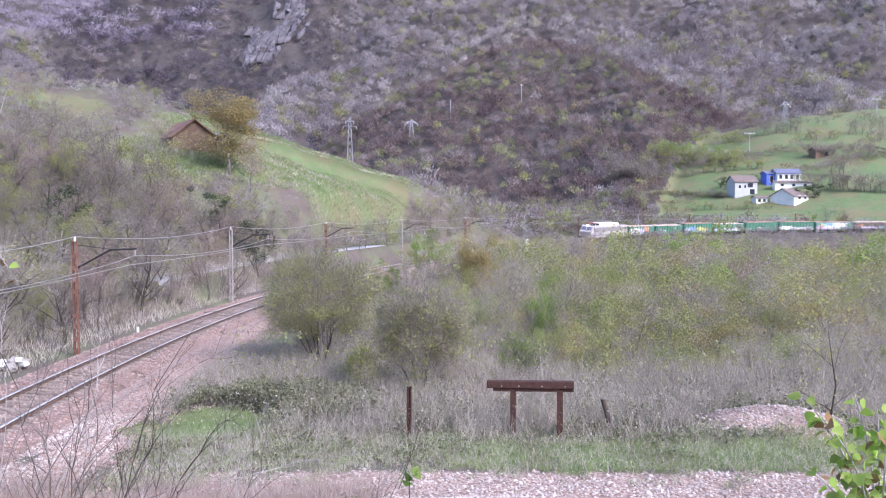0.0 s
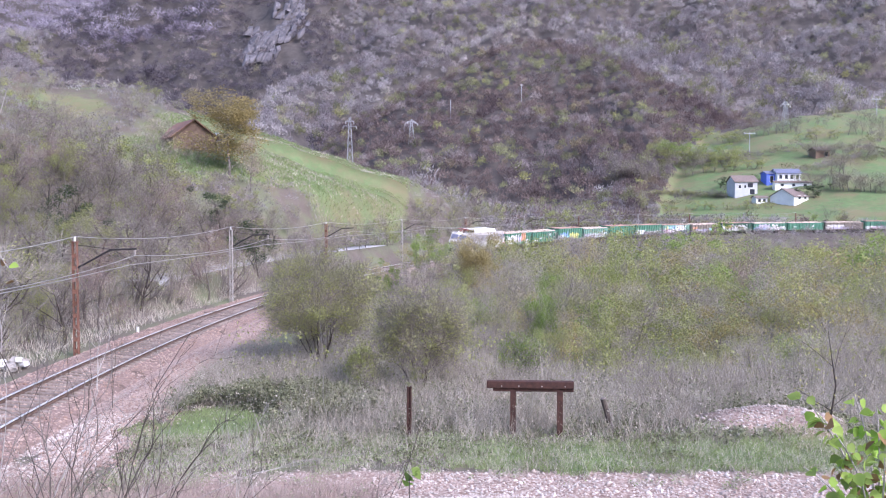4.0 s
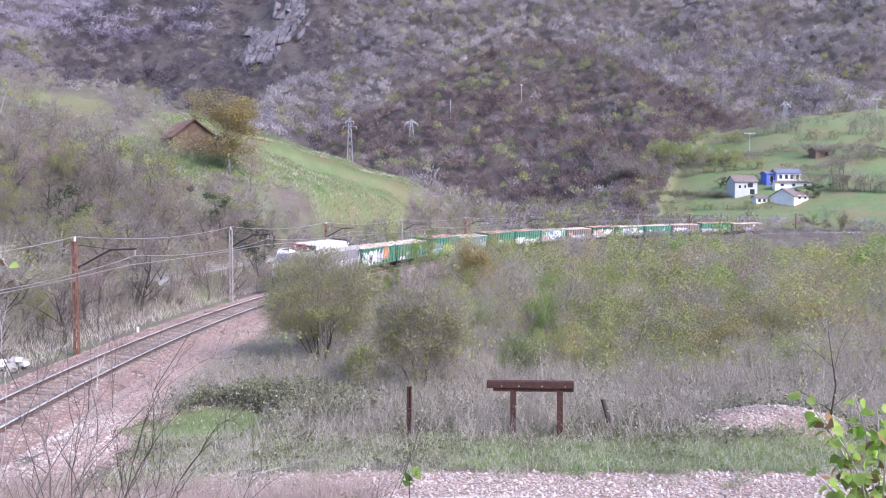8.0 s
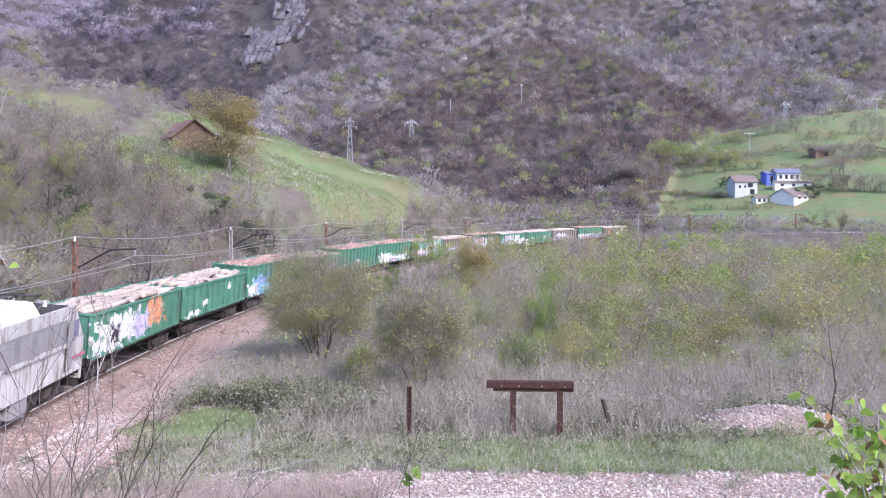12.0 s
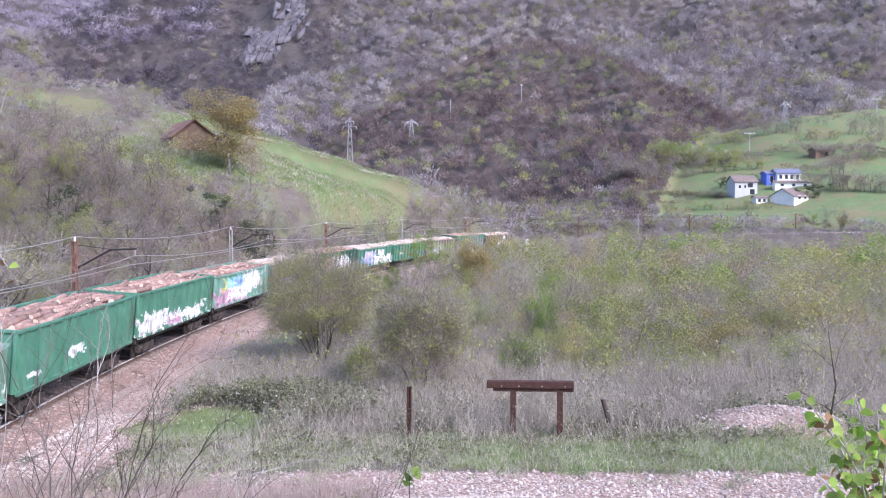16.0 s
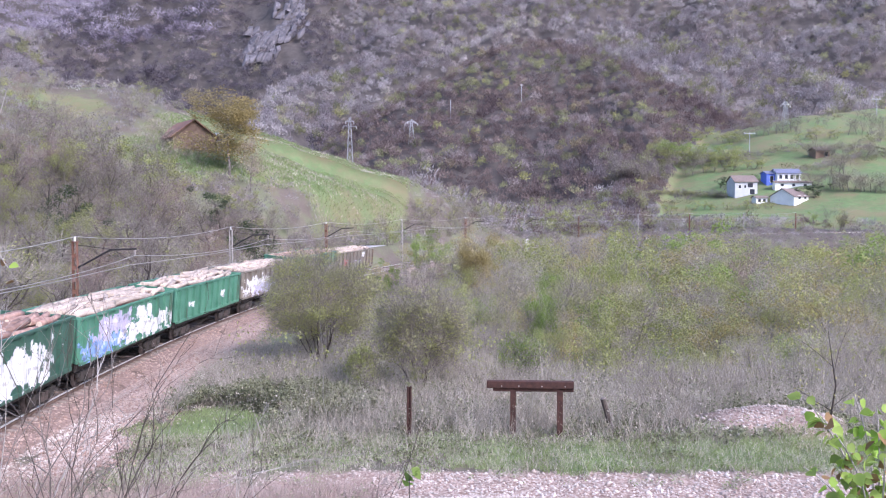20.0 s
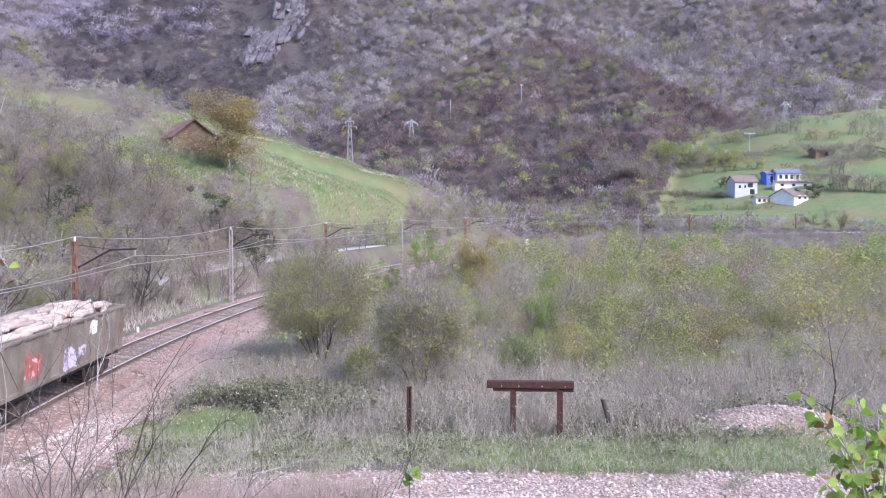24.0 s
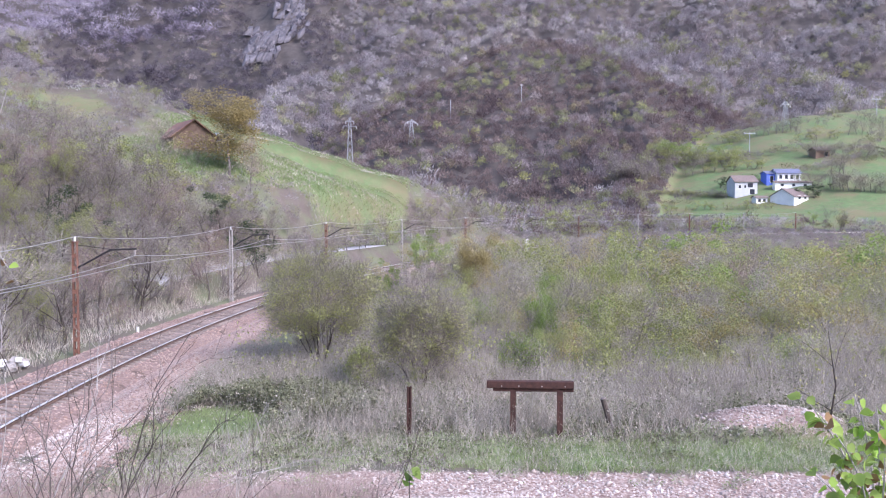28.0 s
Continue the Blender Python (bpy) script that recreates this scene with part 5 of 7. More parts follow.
scatter(240, lambda x, y, d, s, g: (d < -4.6) & seen(x, y) & (g < 0.35) & (x / y < -0.03) & (y < 110) & ((d > -6) | (d < -10.5) | (s < 42)), [("bare_dark", 6), ("bare_red", 2), ("shrub", 2.5), ("olive", 1.8), ("dark", 0.5)], 2.5, 8.0, "trees of the slope beside the line", (-60, 0, 42, 110), 2.2, slope_tops, 70, "slope_thicket")
scatter(270, lambda x, y, d, s, g: (d < -10.5) & seen(x, y) & (g < 0.35) & (x / y < -0.01), [("far_bare", 7), ("bare_red", 0.6), ("far_olive", 2)], 3.0, 8.5, "trees of the upper slope", (-90, 0, 100, 205), 2.6, slope_tops, 20, "upper_slope_thicket")
scatter(290, lambda x, y, d, s, g: (d < -6) & (d > -90) & seen(x, y) & (g < 0.4) & (x / y > -0.13) & (y > 185 - 900 * np.minimum(x / y, 0)), [("far_bare", 6), ("far_olive", 3), ("far_gold", 0.4), ("far_green", 0.5)], 4.0, 9.0, "trees beyond the line", (-40, 130, 150, 340), 3.6, lambda x, y: 7.72 + (0.018 if x / y < 0.17 else -0.008 if x / y < 0.37 else 0.01) * y, 30, "farside_thicket")


scatter(60, lambda x, y, d, s, g: (d > 10) & seen(x, y) & (g < 0.3), [("shrub", 5), ("olive", 2)], 1.0, 2.4, "low shrubs of the yard's edge", (-11, 30, 36, 50), 2.4, low_thicket, 60)

scatter(260, lambda x, y, d, s, g: (d < -6) & seen(x, y) & (g < 0.4) & (x / y > -0.13), [("far_bare", 6), ("far_olive", 3), ("bare_red", 0.5)], 3.5, 7.0, "trees between the line and the slope", (-28, 12, 95, 240), 2.2, slope_tops, 25, "lineside_thicket")
scatter(50, lambda x, y, d, s, g: (d < -4.8) & (d > -11) & seen(x, y), [("shrub", 5), ("bare", 1)], 1.0, 2.2, "shrubs beside the track", (-30, -5, 50, 120), 1.8, slope_tops, 50)


# ---- woods of the far hills ----
def far_crowns(n_pieces, rng):
    """A crown about one metre in radius: a loose rounded mass of fine twig sprays and leaf tufts in a few lobes."""
    lobes = 5
    c = rng.normal(0, 0.24, (lobes, 3)) * np.array([1.0, 1.0, 0.6]) + np.array([0, 0, 0.6])
    q = rng.integers(lobes, size=n_pieces)
    u = rng.normal(size=(n_pieces, 3))
    u /= np.linalg.norm(u, axis=1, keepdims=True)
    u[:, 2] = np.where(u[:, 2] < -0.2, -u[:, 2], u[:, 2])
    p = c[q] + u * rng.uniform(0.15, 1.0, (n_pieces, 1)) ** 0.5 * 0.6
    n = n_pieces // 2
    d = u[:n] * 0.8 + rng.normal(0, 0.35, (n, 3)) + np.array([0, 0, 0.5])
    d /= np.linalg.norm(d, axis=1, keepdims=True)
    sd = np.cross(d, rng.normal(size=(n, 3)))
    sd /= np.linalg.norm(sd, axis=1, keepdims=True)
    a = p[:n]
    v = np.stack([a - sd * 0.04, a + sd * 0.04, a + d * rng.uniform(0.16, 0.32, n)[:, None]], 1).reshape(-1, 3)
    return join([(v, np.arange(3 * n).reshape(-1, 3)), flakes(p[n:], 0.14, rng, u[n:] + np.array([0, 0, 0.3]), 1.2, 0.4)])


def make_woods(name, label, mats, n, area, accept, size, pieces=30, tall=0.8, gap=1.3):
    rng = np.random.default_rng(len(name) + n)
    temps = [far_crowns(pieces, rng) for _ in range(8)]
    gx, gy = np.meshgrid(np.arange(area[0], area[1], size * gap), np.arange(area[2], area[3], size * gap))
    order = rng.permutation(gx.size)
    x, y = (gx.ravel() + rng.uniform(-0.6, 0.6, gx.size) * size)[order], (gy.ravel() + rng.uniform(-0.6, 0.6, gx.size) * size)[order]
    k = np.abs(x) < 0.53 * y + 10
    x, y = x[k], y[k]
    z, g, _ = land(x, y)
    ok = accept(x, y, z, g)
    x, y, z = x[ok][:n], y[ok][:n], z[ok][:n]
    t = rng.integers(8, size=len(x))
    sz = size * np.exp(rng.normal(0, 0.24, len(x)))
    a = rng.uniform(0, 2 * np.pi, len(x))
    pick = (waves(x, y, 90, 77) + rng.normal(0, 0.55, len(x)))
    idx = np.clip(np.digitize(pick, [0.2, 0.65]), 0, len(mats) - 1)
    tone = rng.uniform(0, 1, len(x))
    VS, FS, MI, TN, base = [], [], [], [], 0
    for q in range(8):
        m = t == q
        b, f = temps[q]
        ca, sa, s = np.cos(a[m])[:, None], np.sin(a[m])[:, None], sz[m][:, None]
        vx, vy, vz = b[None, :, 0], b[None, :, 1], b[None, :, 2]
        VS.append(np.stack([(vx * ca - vy * sa) * s + x[m][:, None], (vx * sa + vy * ca) * s + y[m][:, None], (vz * tall + 0.05) * s + z[m][:, None]], -1).reshape(-1, 3))
        k = int(m.sum())
        FS.append((f[None] + (np.arange(k) * len(b))[:, None, None]).reshape(-1, 3) + base)
        MI.append(np.repeat(idx[m], len(f)))
        TN.append(np.repeat(tone[m], len(b)))
        base += k * len(b)
    me = mesh_np(name, np.concatenate(VS), np.concatenate(FS), mats, np.concatenate(MI), smooth=True, attrs={"tone": np.concatenate(TN)})
    tagged(part(name, me), label, "woodland", kind="stuff")


# Mountain mix: mostly wood_grey, paler than the dome's because haze is in its colour.
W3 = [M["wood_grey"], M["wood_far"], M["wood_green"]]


def on_dome(x, y, z):
    return z < np.maximum(crest(x, y, HILL_DOME, 0.62, 0.5)[0], crest(x, y, HILL_LOBE, 0.5, 0.6)[0]) + 7


make_woods("dome_woodland", "grey-brown and russet autumn wood on the rounded hill", [M["wood_dark"], M["wood_far"], M["wood_green"]], 6500, (-80, 200, 290, 650), lambda x, y, z, g: (g < 0.3) & (z > 4) & on_dome(x, y, z), 3.3, 160, 1.2, 1.4)
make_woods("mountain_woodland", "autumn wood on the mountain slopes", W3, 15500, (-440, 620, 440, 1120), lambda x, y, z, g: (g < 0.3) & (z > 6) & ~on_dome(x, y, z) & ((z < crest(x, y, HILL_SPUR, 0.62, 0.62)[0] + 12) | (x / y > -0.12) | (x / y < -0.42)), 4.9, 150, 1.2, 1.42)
# The gully's shade is painted by its darker wood colour.
make_woods("gully_woodland", "wood in the gully below the rock, shade painted in as dark blue-grey", [M["wood_shade"], M["wood_shade"], M["wood_far"]], 4500, (-440, -70, 440, 1090), lambda x, y, z, g: (z > 8) & (x / y > -0.43) & (x / y < -0.12) & (z > crest(x, y, HILL_SPUR, 0.62, 0.62)[0] + 12) & ~((np.abs((x / y) + 0.178 + 0.62 * ((z - 7.7) / y - 0.178)) < 0.02) & ((z - 7.7) / y > 0.148) & ((z - 7.7) / y < 0.212)), 4.6, 130, 1.15, 1.4)
make_woods("foothill_woodland", "half-bare wood at the foot of the hills", [M["wood_far"], M["wood_dark"], M["wood_green"]], 3600, (-150, 60, 195, 520), lambda x, y, z, g: (g < 0.3) & (near_line(x, y)[0] < -14) & (z < 60) & ((z < 5) | ~on_dome(x, y, z)), 2.6, 90, 1.15, 1.25)
make_woods("lineside_woodland", "half-bare brown wood between the line and the hills", [M["wood_grey"], M["wood_green"], M["wood_dark"]], 1500, (-40, 140, 175, 350), lambda x, y, z, g: (g < 0.35) & (near_line(x, y)[0] < -6.5) & (z < 14) & (x / y > -0.1), 2.2, 90, 1.1, 1.25)
# These crowns carry the far haze in their base colour.
make_woods("distant_woodland", "wood on the most distant mountain, haze put in as lilac-grey colour", [M["wood_haze"]], 3000, (-1300, -200, 900, 2500), lambda x, y, z, g: (x / y < -0.25), 10.0, 90, 0.9, 1.2)
make_woods("hedge_woodland", "hedgerow trees and bushes between the meadows", [M["wood_green"], M["wood_far"]], 260, (80, 290, 290, 540), lambda x, y, z, g: (g > 0.5) & ((np.abs((y - 0.35 * x) - 318) < 2.5) | (np.abs((y + 0.2 * x) - 428) < 4) | ((waves(x, y, 45, 50) > 0.75) & (y > 330))), 2.4, 90, 0.9, 1.2)
make_woods("slope_brush", "low tangled brush on the slope beside the line", [M["wood_grey"], M["wood_far"], M["wood_green"]], 8000, (-75, 20, 55, 215), lambda x, y, z, g: (g < 0.5) & (near_line(x, y)[0] < np.where(y > 115, -6, -11)), 1.0, 44, 1.0, 1.5)
make_woods("inner_brush", "low brush beside the far curve of the line", [M["wood_far"], M["wood_grey"], M["wood_green"]], 1300, (20, 150, 150, 345), lambda x, y, z, g: (g < 0.3) & (near_line(x, y)[0] > 5.5) & (z < 4), 1.4, 70, 1.0, 1.3)
make_woods("valley_brush", "low grey-brown brush beneath the trees beside the line", [M["wood_far"], M["wood_green"], M["wood_dark"]], 2600, (-90, 140, 60, 340), lambda x, y, z, g: (g < 0.3) & (np.abs(near_line(x, y)[0]) > 7) & (z < 40) & ((near_line(x, y)[0] < 0) | (y > 62)), 1.1, 50, 0.8, 1.3)


# ---- yard in the foreground ----
def make_bush(name, label, x, y, height, width, leaf, n_leaf, n_twig, seed, stems=7):
    """A bush: dark stems, a rounded dome of fine twigs and small leaves that thin out towards the ground."""
    rng = np.random.default_rng(seed)
    segs, tips = grow(rng, height * 0.8, stems=stems, spread=0.5 * width / height, levels=2, kids=5, thick=0.02)
    t = new(name)
    t.matrix_basis = pose(x, y, ground_z(x, y))
    part("stem", mesh_np("stem", *tubes(segs, 4), M["bark_dark"], smooth=True), parent=t)
    u = rng.normal(size=(150, 3))
    u /= np.linalg.norm(u, axis=1, keepdims=True)
    rad = rng.uniform(0.15, 1.0, (150, 1)) ** 0.45
    c = u * rad * np.array([width / 2 - 0.5, width / 2 - 0.5, height * 0.38]) + np.array([0, 0, height * 0.5])
    c = np.hstack([c, u])
    part("branchwork", mesh_np("branchwork", *haze(c, n_twig, 0.012, 0.14 * height, rng, 150), M["twig_brown"]), parent=t)
    part("foliage", mesh_np("foliage", *leafage(c[c[:, 2] > 0.3 * height], n_leaf, 0.055, 0.13 * height, rng, 120), M[leaf]), parent=t)
    return tagged(t, label, "bush", "bushes of the yard")


make_bush("bush", "broad rounded olive-green willow bush", -6.2, 46.0, 6.6, 7.0, "leaf_olive", 46000, 24000, 1)
make_bush("bush", "half-bare grey-olive bush with dark stems", -0.95, 39.5, 5.2, 5.0, "leaf_olive", 17000, 20000, 2)
make_bush("bush", "small yellow-green bush beside the willow", -3.5, 38.4, 2.6, 2.3, "leaf_spring", 4200, 2500, 3, 5)
make_bush("bush", "low blue-green willow bush at the yard's edge", 3.6, 42.0, 2.8, 3.2, "leaf_green", 4200, 3500, 4, 5)


def ground_cover(n, area, test, rng):
    x, y = rng.uniform(area[0], area[1], n), rng.uniform(area[2], area[3], n)
    z, g, s = land(x, y)
    d, _ = near_line(x, y)
    k = test(x, y, g, s, d) & seen(x, y)
    return np.stack([x, y, z], 1)[k]


def make_cover():
    rng = np.random.default_rng(12)
    tall = lambda x, y, g, s, d: (d > 4.5) & (g < 0.35) & (s < 0.35) & (waves(x, y, 5, 31) + 0.5 * waves(x, y, 1.6, 33) > -0.1) & (y > 29.5 + 0.0 * x + waves(x, y, 6, 32))
    c = ground_cover(42000, (-13, 26, 28, 46), tall, rng)
    v, f = blades(c, 0.8, 0.015, 0.4, rng)
    tagged(part("dry_stalks", mesh_np("dry_stalks", v, f, M["dry"])), "pale dry stalks and seedy grass at the yard's edge", "dry grass", kind="stuff")
    tw = ground_cover(42000, (-13, 28, 31, 50), lambda x, y, g, s, d: (d > 5.5) & (g < 0.3) & (s < 0.3) & (y > 31.5 + waves(x, y, 6, 32)), rng)
    v, f = blades(tw, 1.2, 0.016, 0.65, rng)
    tagged(part("briar_stems", mesh_np("briar_stems", v, f, M["twig"])), "tangle of bare grey briar stems", "briars", kind="stuff")
    far = ground_cover(45000, (-12, 48, 38, 84), lambda x, y, g, s, d: (d > 7) & (waves(x, y, 9, 35) + 0.05 * (x - 10) > -0.2), rng)
    v, f = blades(far, 2.0, 0.03, 0.38, rng)
    tagged(part("reedy_scrub", mesh_np("reedy_scrub", v, f, M["twig"])), "thick stand of bare lilac-grey shoots", "scrub", kind="stuff")
    fl = ground_cover(30000, (-12, 48, 38, 84), lambda x, y, g, s, d: (d > 7) & (waves(x, y, 12, 36) > -0.3), rng)
    fl[:, 2] += rng.uniform(0.2, 2.6, len(fl))
    v, f = flakes(fl, 0.13, rng)
    tagged(part("scrub_leaves", mesh_np("scrub_leaves", v, f, M["leaf_olive"])), "sparse olive leaves left on the scrub", "scrub", kind="stuff")
    b = ground_cover(170000, (-13, 24, 28.5, 44), lambda x, y, g, s, d: (d > 5.5) & (s < 0.45) & (g < 0.5) & (waves(x, y, 5.5, 41) + 0.4 * waves(x, y, 1.5, 43) > -0.3), rng)
    b[:, 2] += rng.uniform(0, 1, len(b)) ** 1.5 * (0.35 + 0.75 * step(b[:, 1], 31, 35)) * (0.4 + 0.6 * waves(b[:, 0], b[:, 1], 4, 42))
    v, f = flakes(b, 0.085, rng, np.array([0, 0, 1.0]), 1.2, 0.6)
    tagged(part("brambles", mesh_np("brambles", v, f, M["bramble"])), "low mounds of dull green bramble leaves", "brambles", kind="stuff")
    bt = ground_cover(60000, (-11, -0.5, 32, 40.5), lambda x, y, g, s, d: (d > 5.5) & ((((x + 6.3) / 4.2) ** 2 + ((y - 36) / 3.2) ** 2) + 0.35 * waves(x, y, 3, 71) < 1) & (g < 0.4), rng)
    top = 1.15 * np.clip(1 - ((bt[:, 0] + 6.3) / 4.6) ** 2 - ((bt[:, 1] - 36) / 3.6) ** 2, 0.1, 1) ** 0.5 * (0.8 + 0.35 * waves(bt[:, 0], bt[:, 1], 1.8, 72))
    bt[:, 2] += top * rng.uniform(0.5, 1.0, len(bt))
    v, f = flakes(bt, 0.085, rng, np.array([0, 0, 1.0]), 1.2, 0.6)
    tagged(part("bramble_thicket", mesh_np("bramble_thicket", v, f, M["bramble"])), "dense dark mound of bramble leaves before the bushes", "brambles", kind="stuff")
    we = ground_cover(70000, (-10, 17, 25.6, 31.5), lambda x, y, g, s, d: (d > 5) & (waves(x, y, 2.2, 73) + 0.6 * waves(x, y, 0.9, 74) - 1.2 * s > -0.5), rng)
    v, f = blades(we[::2], 0.22, 0.014, 0.6, rng)
    tagged(part("dead_weeds", mesh_np("dead_weeds", v, f, M["dry"])), "short withered weeds between grass and gravel", "weeds", kind="stuff")
    wl = we[1::2].copy()
    wl[:, 2] += rng.uniform(0, 0.18, len(wl))
    v, f = flakes(wl, 0.055, rng, np.array([0, 0, 1.0]), 1.2, 0.5)
    tagged(part("weed_leaves", mesh_np("weed_leaves", v, f, M["grass"])), "low green weeds at the edge of the yard", "weeds", kind="stuff")
    pl = ground_cover(9000, (-12, 26, 30.5, 46), lambda x, y, g, s, d: (d > 5.5) & (s < 0.4) & (waves(x, y, 3, 75) > -0.2), rng)
    pl[:, 2] += rng.uniform(0.1, 1.1, len(pl))
    v, f = flakes(pl, 0.06, rng, np.array([0, 0, 1.0]), 1.2, 0.6)
    tagged(part("seed_heads", mesh_np("seed_heads", v, f, M["dry"])), "pale seed heads and withered leaves on the briars", "briars", kind="stuff")
    gr = ground_cover(90000, (-13, 17, 24, 36), lambda x, y, g, s, d: (d > 4.5) & (g + 0.3 * waves(x, y, 2.5, 51) > 0.35), rng)
    v, f = blades(gr, 0.16, 0.018, 0.45, rng)
    tagged(part("grass", mesh_np("grass", v, f, M["grass"])), "short green grass at the edge of the gravel", "grass", kind="stuff")
    nb = ground_cover(30000, (-13, -1.5, 13, 26), lambda x, y, g, s, d: (d > 3.6) & (waves(x, y, 3.5, 61) - 0.12 * (y - 20) - 0.1 * (x + 6) > -0.3), rng)
    v, f = blades(nb, 0.7, 0.012, 0.6, rng)
    tagged(part("bank_brush", mesh_np("bank_brush", v, f, M["twig_red"])), "brown withered brush on the bank below the camera", "brush", kind="stuff")
    nl = nb[::3].copy()
    nl[:, 2] += rng.uniform(0, 0.5, len(nl))
    v, f = flakes(nl, 0.06, rng)
    tagged(part("bank_leaves", mesh_np("bank_leaves", v, f, M["bramble"])), "dull green leaves among the withered brush", "brush", kind="stuff")
    sg = ground_cover(110000, (-46, -4, 95, 200), lambda x, y, g, s, d: (g > 0.45) & (d < -8), rng)
    v, f = blades(sg, 0.4, 0.09, 0.6, rng)
    idx = (waves(sg[:, 0], sg[:, 1], 9, 91) + rng.normal(0, 0.5, len(sg)) > 0.3).astype(int)
    tagged(part("slope_grass", mesh_np("slope_grass", v, f, [M["grass"], M["dry"]], idx)), "rough green and straw-coloured grass on the open slope", "grass", kind="stuff")
    ve = ground_cover(50000, (-36, -10, 24, 110), lambda x, y, g, s, d: (d < -3.6) & (d > -16), rng)
    v, f = blades(ve, 0.5, 0.03, 0.4, rng)
    tagged(part("verge_grass", mesh_np("verge_grass", v, f, M["dry"])), "brown withered grass on the bank beside the track", "dry grass", kind="stuff")


make_cover()


# ---- rusty steel frame and posts in the yard ----
def make_frame():
    x, y = 3.05, 31.6
    z = ground_z(x, y)
    t = tagged(new("buffer_trestle"), "low rusty frame of old steel beams on two posts", "trestle")
    t.matrix_basis = pose(x, y, z, 0, 0, -4)
    part("top_beam", boxes((-1.52, 1.5, -0.16, 0.16, 1.84, 1.94), (-1.52, 1.5, -0.16, -0.12, 1.7, 1.86), bevel=0.01), M["rust"], t)
    part("under_beam", boxes((-1.3, 1.5, -0.1, 0.1, 1.58, 1.69), bevel=0.015), M["rust"], t)
    for px in (-0.6, 1.03):
        part("post", boxes((px - 0.1, px + 0.1, -0.1, -0.08, -0.3, 1.6), (px - 0.1, px + 0.1, 0.08, 0.1, -0.3, 1.6), (px - 0.012, px + 0.012, -0.08, 0.08, -0.3, 1.6)), M["rust"], t)
        part("web_plate", boxes((px - 0.1, px - 0.085, -0.08, 0.08, -0.3, 1.58)), M["rust"], t)
    for bx in (-1.0, -0.4, 0.4, 1.2):
        part("bolt", rod((bx, -0.17, 1.78), (bx, -0.155, 1.78), 0.025, 6), M["mast_grey"], t)
    p = tagged(new("steel_post"), "single upright rusty steel rail post", "post")
    px, py = -1.18, 31.2
    p.matrix_basis = pose(px, py, ground_z(px, py), 0, 0.6, 8)
    for e in (-0.055, 0.055):
        part("flange", boxes((e - 0.025, e + 0.025, -0.06, 0.06, -0.3, 1.83), bevel=0.008), M["rust"], p)
    part("web", boxes((-0.03, 0.03, 0.0, 0.02, -0.3, 1.8)), M["rust"], p)
    s = tagged(new("wooden_stake"), "short dark leaning wooden stake in the dry grass", "stake")
    sx_, sy_ = 6.0, 32.0
    s.matrix_basis = pose(sx_, sy_, ground_z(sx_, sy_), 0, -17, 15)
    part("stake_shaft", rod((0, 0, -0.3), (0, 0, 1.25), 0.085, 9, 0.1), M["bark_dark"], s)
    part("stake_top", rod((0, 0, 1.25), (0, 0, 1.29), 0.1, 9, 0.06), M["bark"], s)


make_frame()


# ---- near branches ----
def leaf_mesh():
    """A broad toothed leaf with a fold along its rib, about 0.1 m long."""
    bm = bmesh.new()
    n = 9
    top, left, right = [], [], []
    for i in range(n):
        u = i / (n - 1)
        w = 0.046 * math.sin(math.pi * (u ** 0.72)) * (1 + 0.08 * (-1) ** i)
        x = u * 0.1
        zc = -0.012 * u * u
        top.append(bm.verts.new((x, 0, zc)))
        left.append(bm.verts.new((x, w, zc + 0.25 * w)))
        right.append(bm.verts.new((x, -w, zc + 0.22 * w)))
    for i in range(n - 1):
        for a, b in ((top, left), (right, top)):
            try:
                bm.faces.new((a[i], a[i + 1], b[i + 1], b[i]))
            except ValueError:
                pass
    bmesh.ops.remove_doubles(bm, verts=bm.verts, dist=0.0005)
    return bm


LEAF = {}
for nm in ("leaf_bright", "leaf_green", "leaf_brown"):
    o = part("leaf", leaf_mesh(), M[nm], smooth=True)
    LEAF[nm] = o.data
    bpy.data.objects.remove(o)


def make_sprig(name, label, base, shoots, leaves, seed, kinds, scale, stem_mat="bark_pale", r=0.008):
    """A leafy shoot: bent stems from the base, leaves set along them."""
    rng = np.random.default_rng(seed)
    t = tagged(new(name), label, "shrub")
    t.matrix_basis = pose(*base)
    for end, bend in shoots:
        end, bend = Vector(end), Vector(bend)
        pts = []
        for i in range(11):
            u = i / 10
            pts.append(end * u + bend * (4 * u * (1 - u)))
        part("stem", mesh_np("stem", *cable(pts, [r * (1 - 0.07 * i) for i in range(11)], 6), M[stem_mat], smooth=True), parent=t)
        for _ in range(leaves):
            u = rng.uniform(0.3, 1.0)
            p = end * u + bend * (4 * u * (1 - u))
            az = rng.uniform(0, 360)
            k = scale * rng.uniform(0.6, 1.2)
            m = Matrix.Translation(p) @ pose(0, 0, 0, 0, 0, az) @ pose(0.02, 0, 0, rng.normal(35, 25), rng.normal(25, 25), 0) @ Matrix.Diagonal((k, k, k, 1))
            part("leaf", LEAF[str(rng.choice(kinds))], parent=t, m=m)
    return t


def at_view(x, y, dist):
    """A place at that distance in the direction given by tangents to the right and down from level."""
    return Vector((x * dist, dist, 7.72 - y * dist))


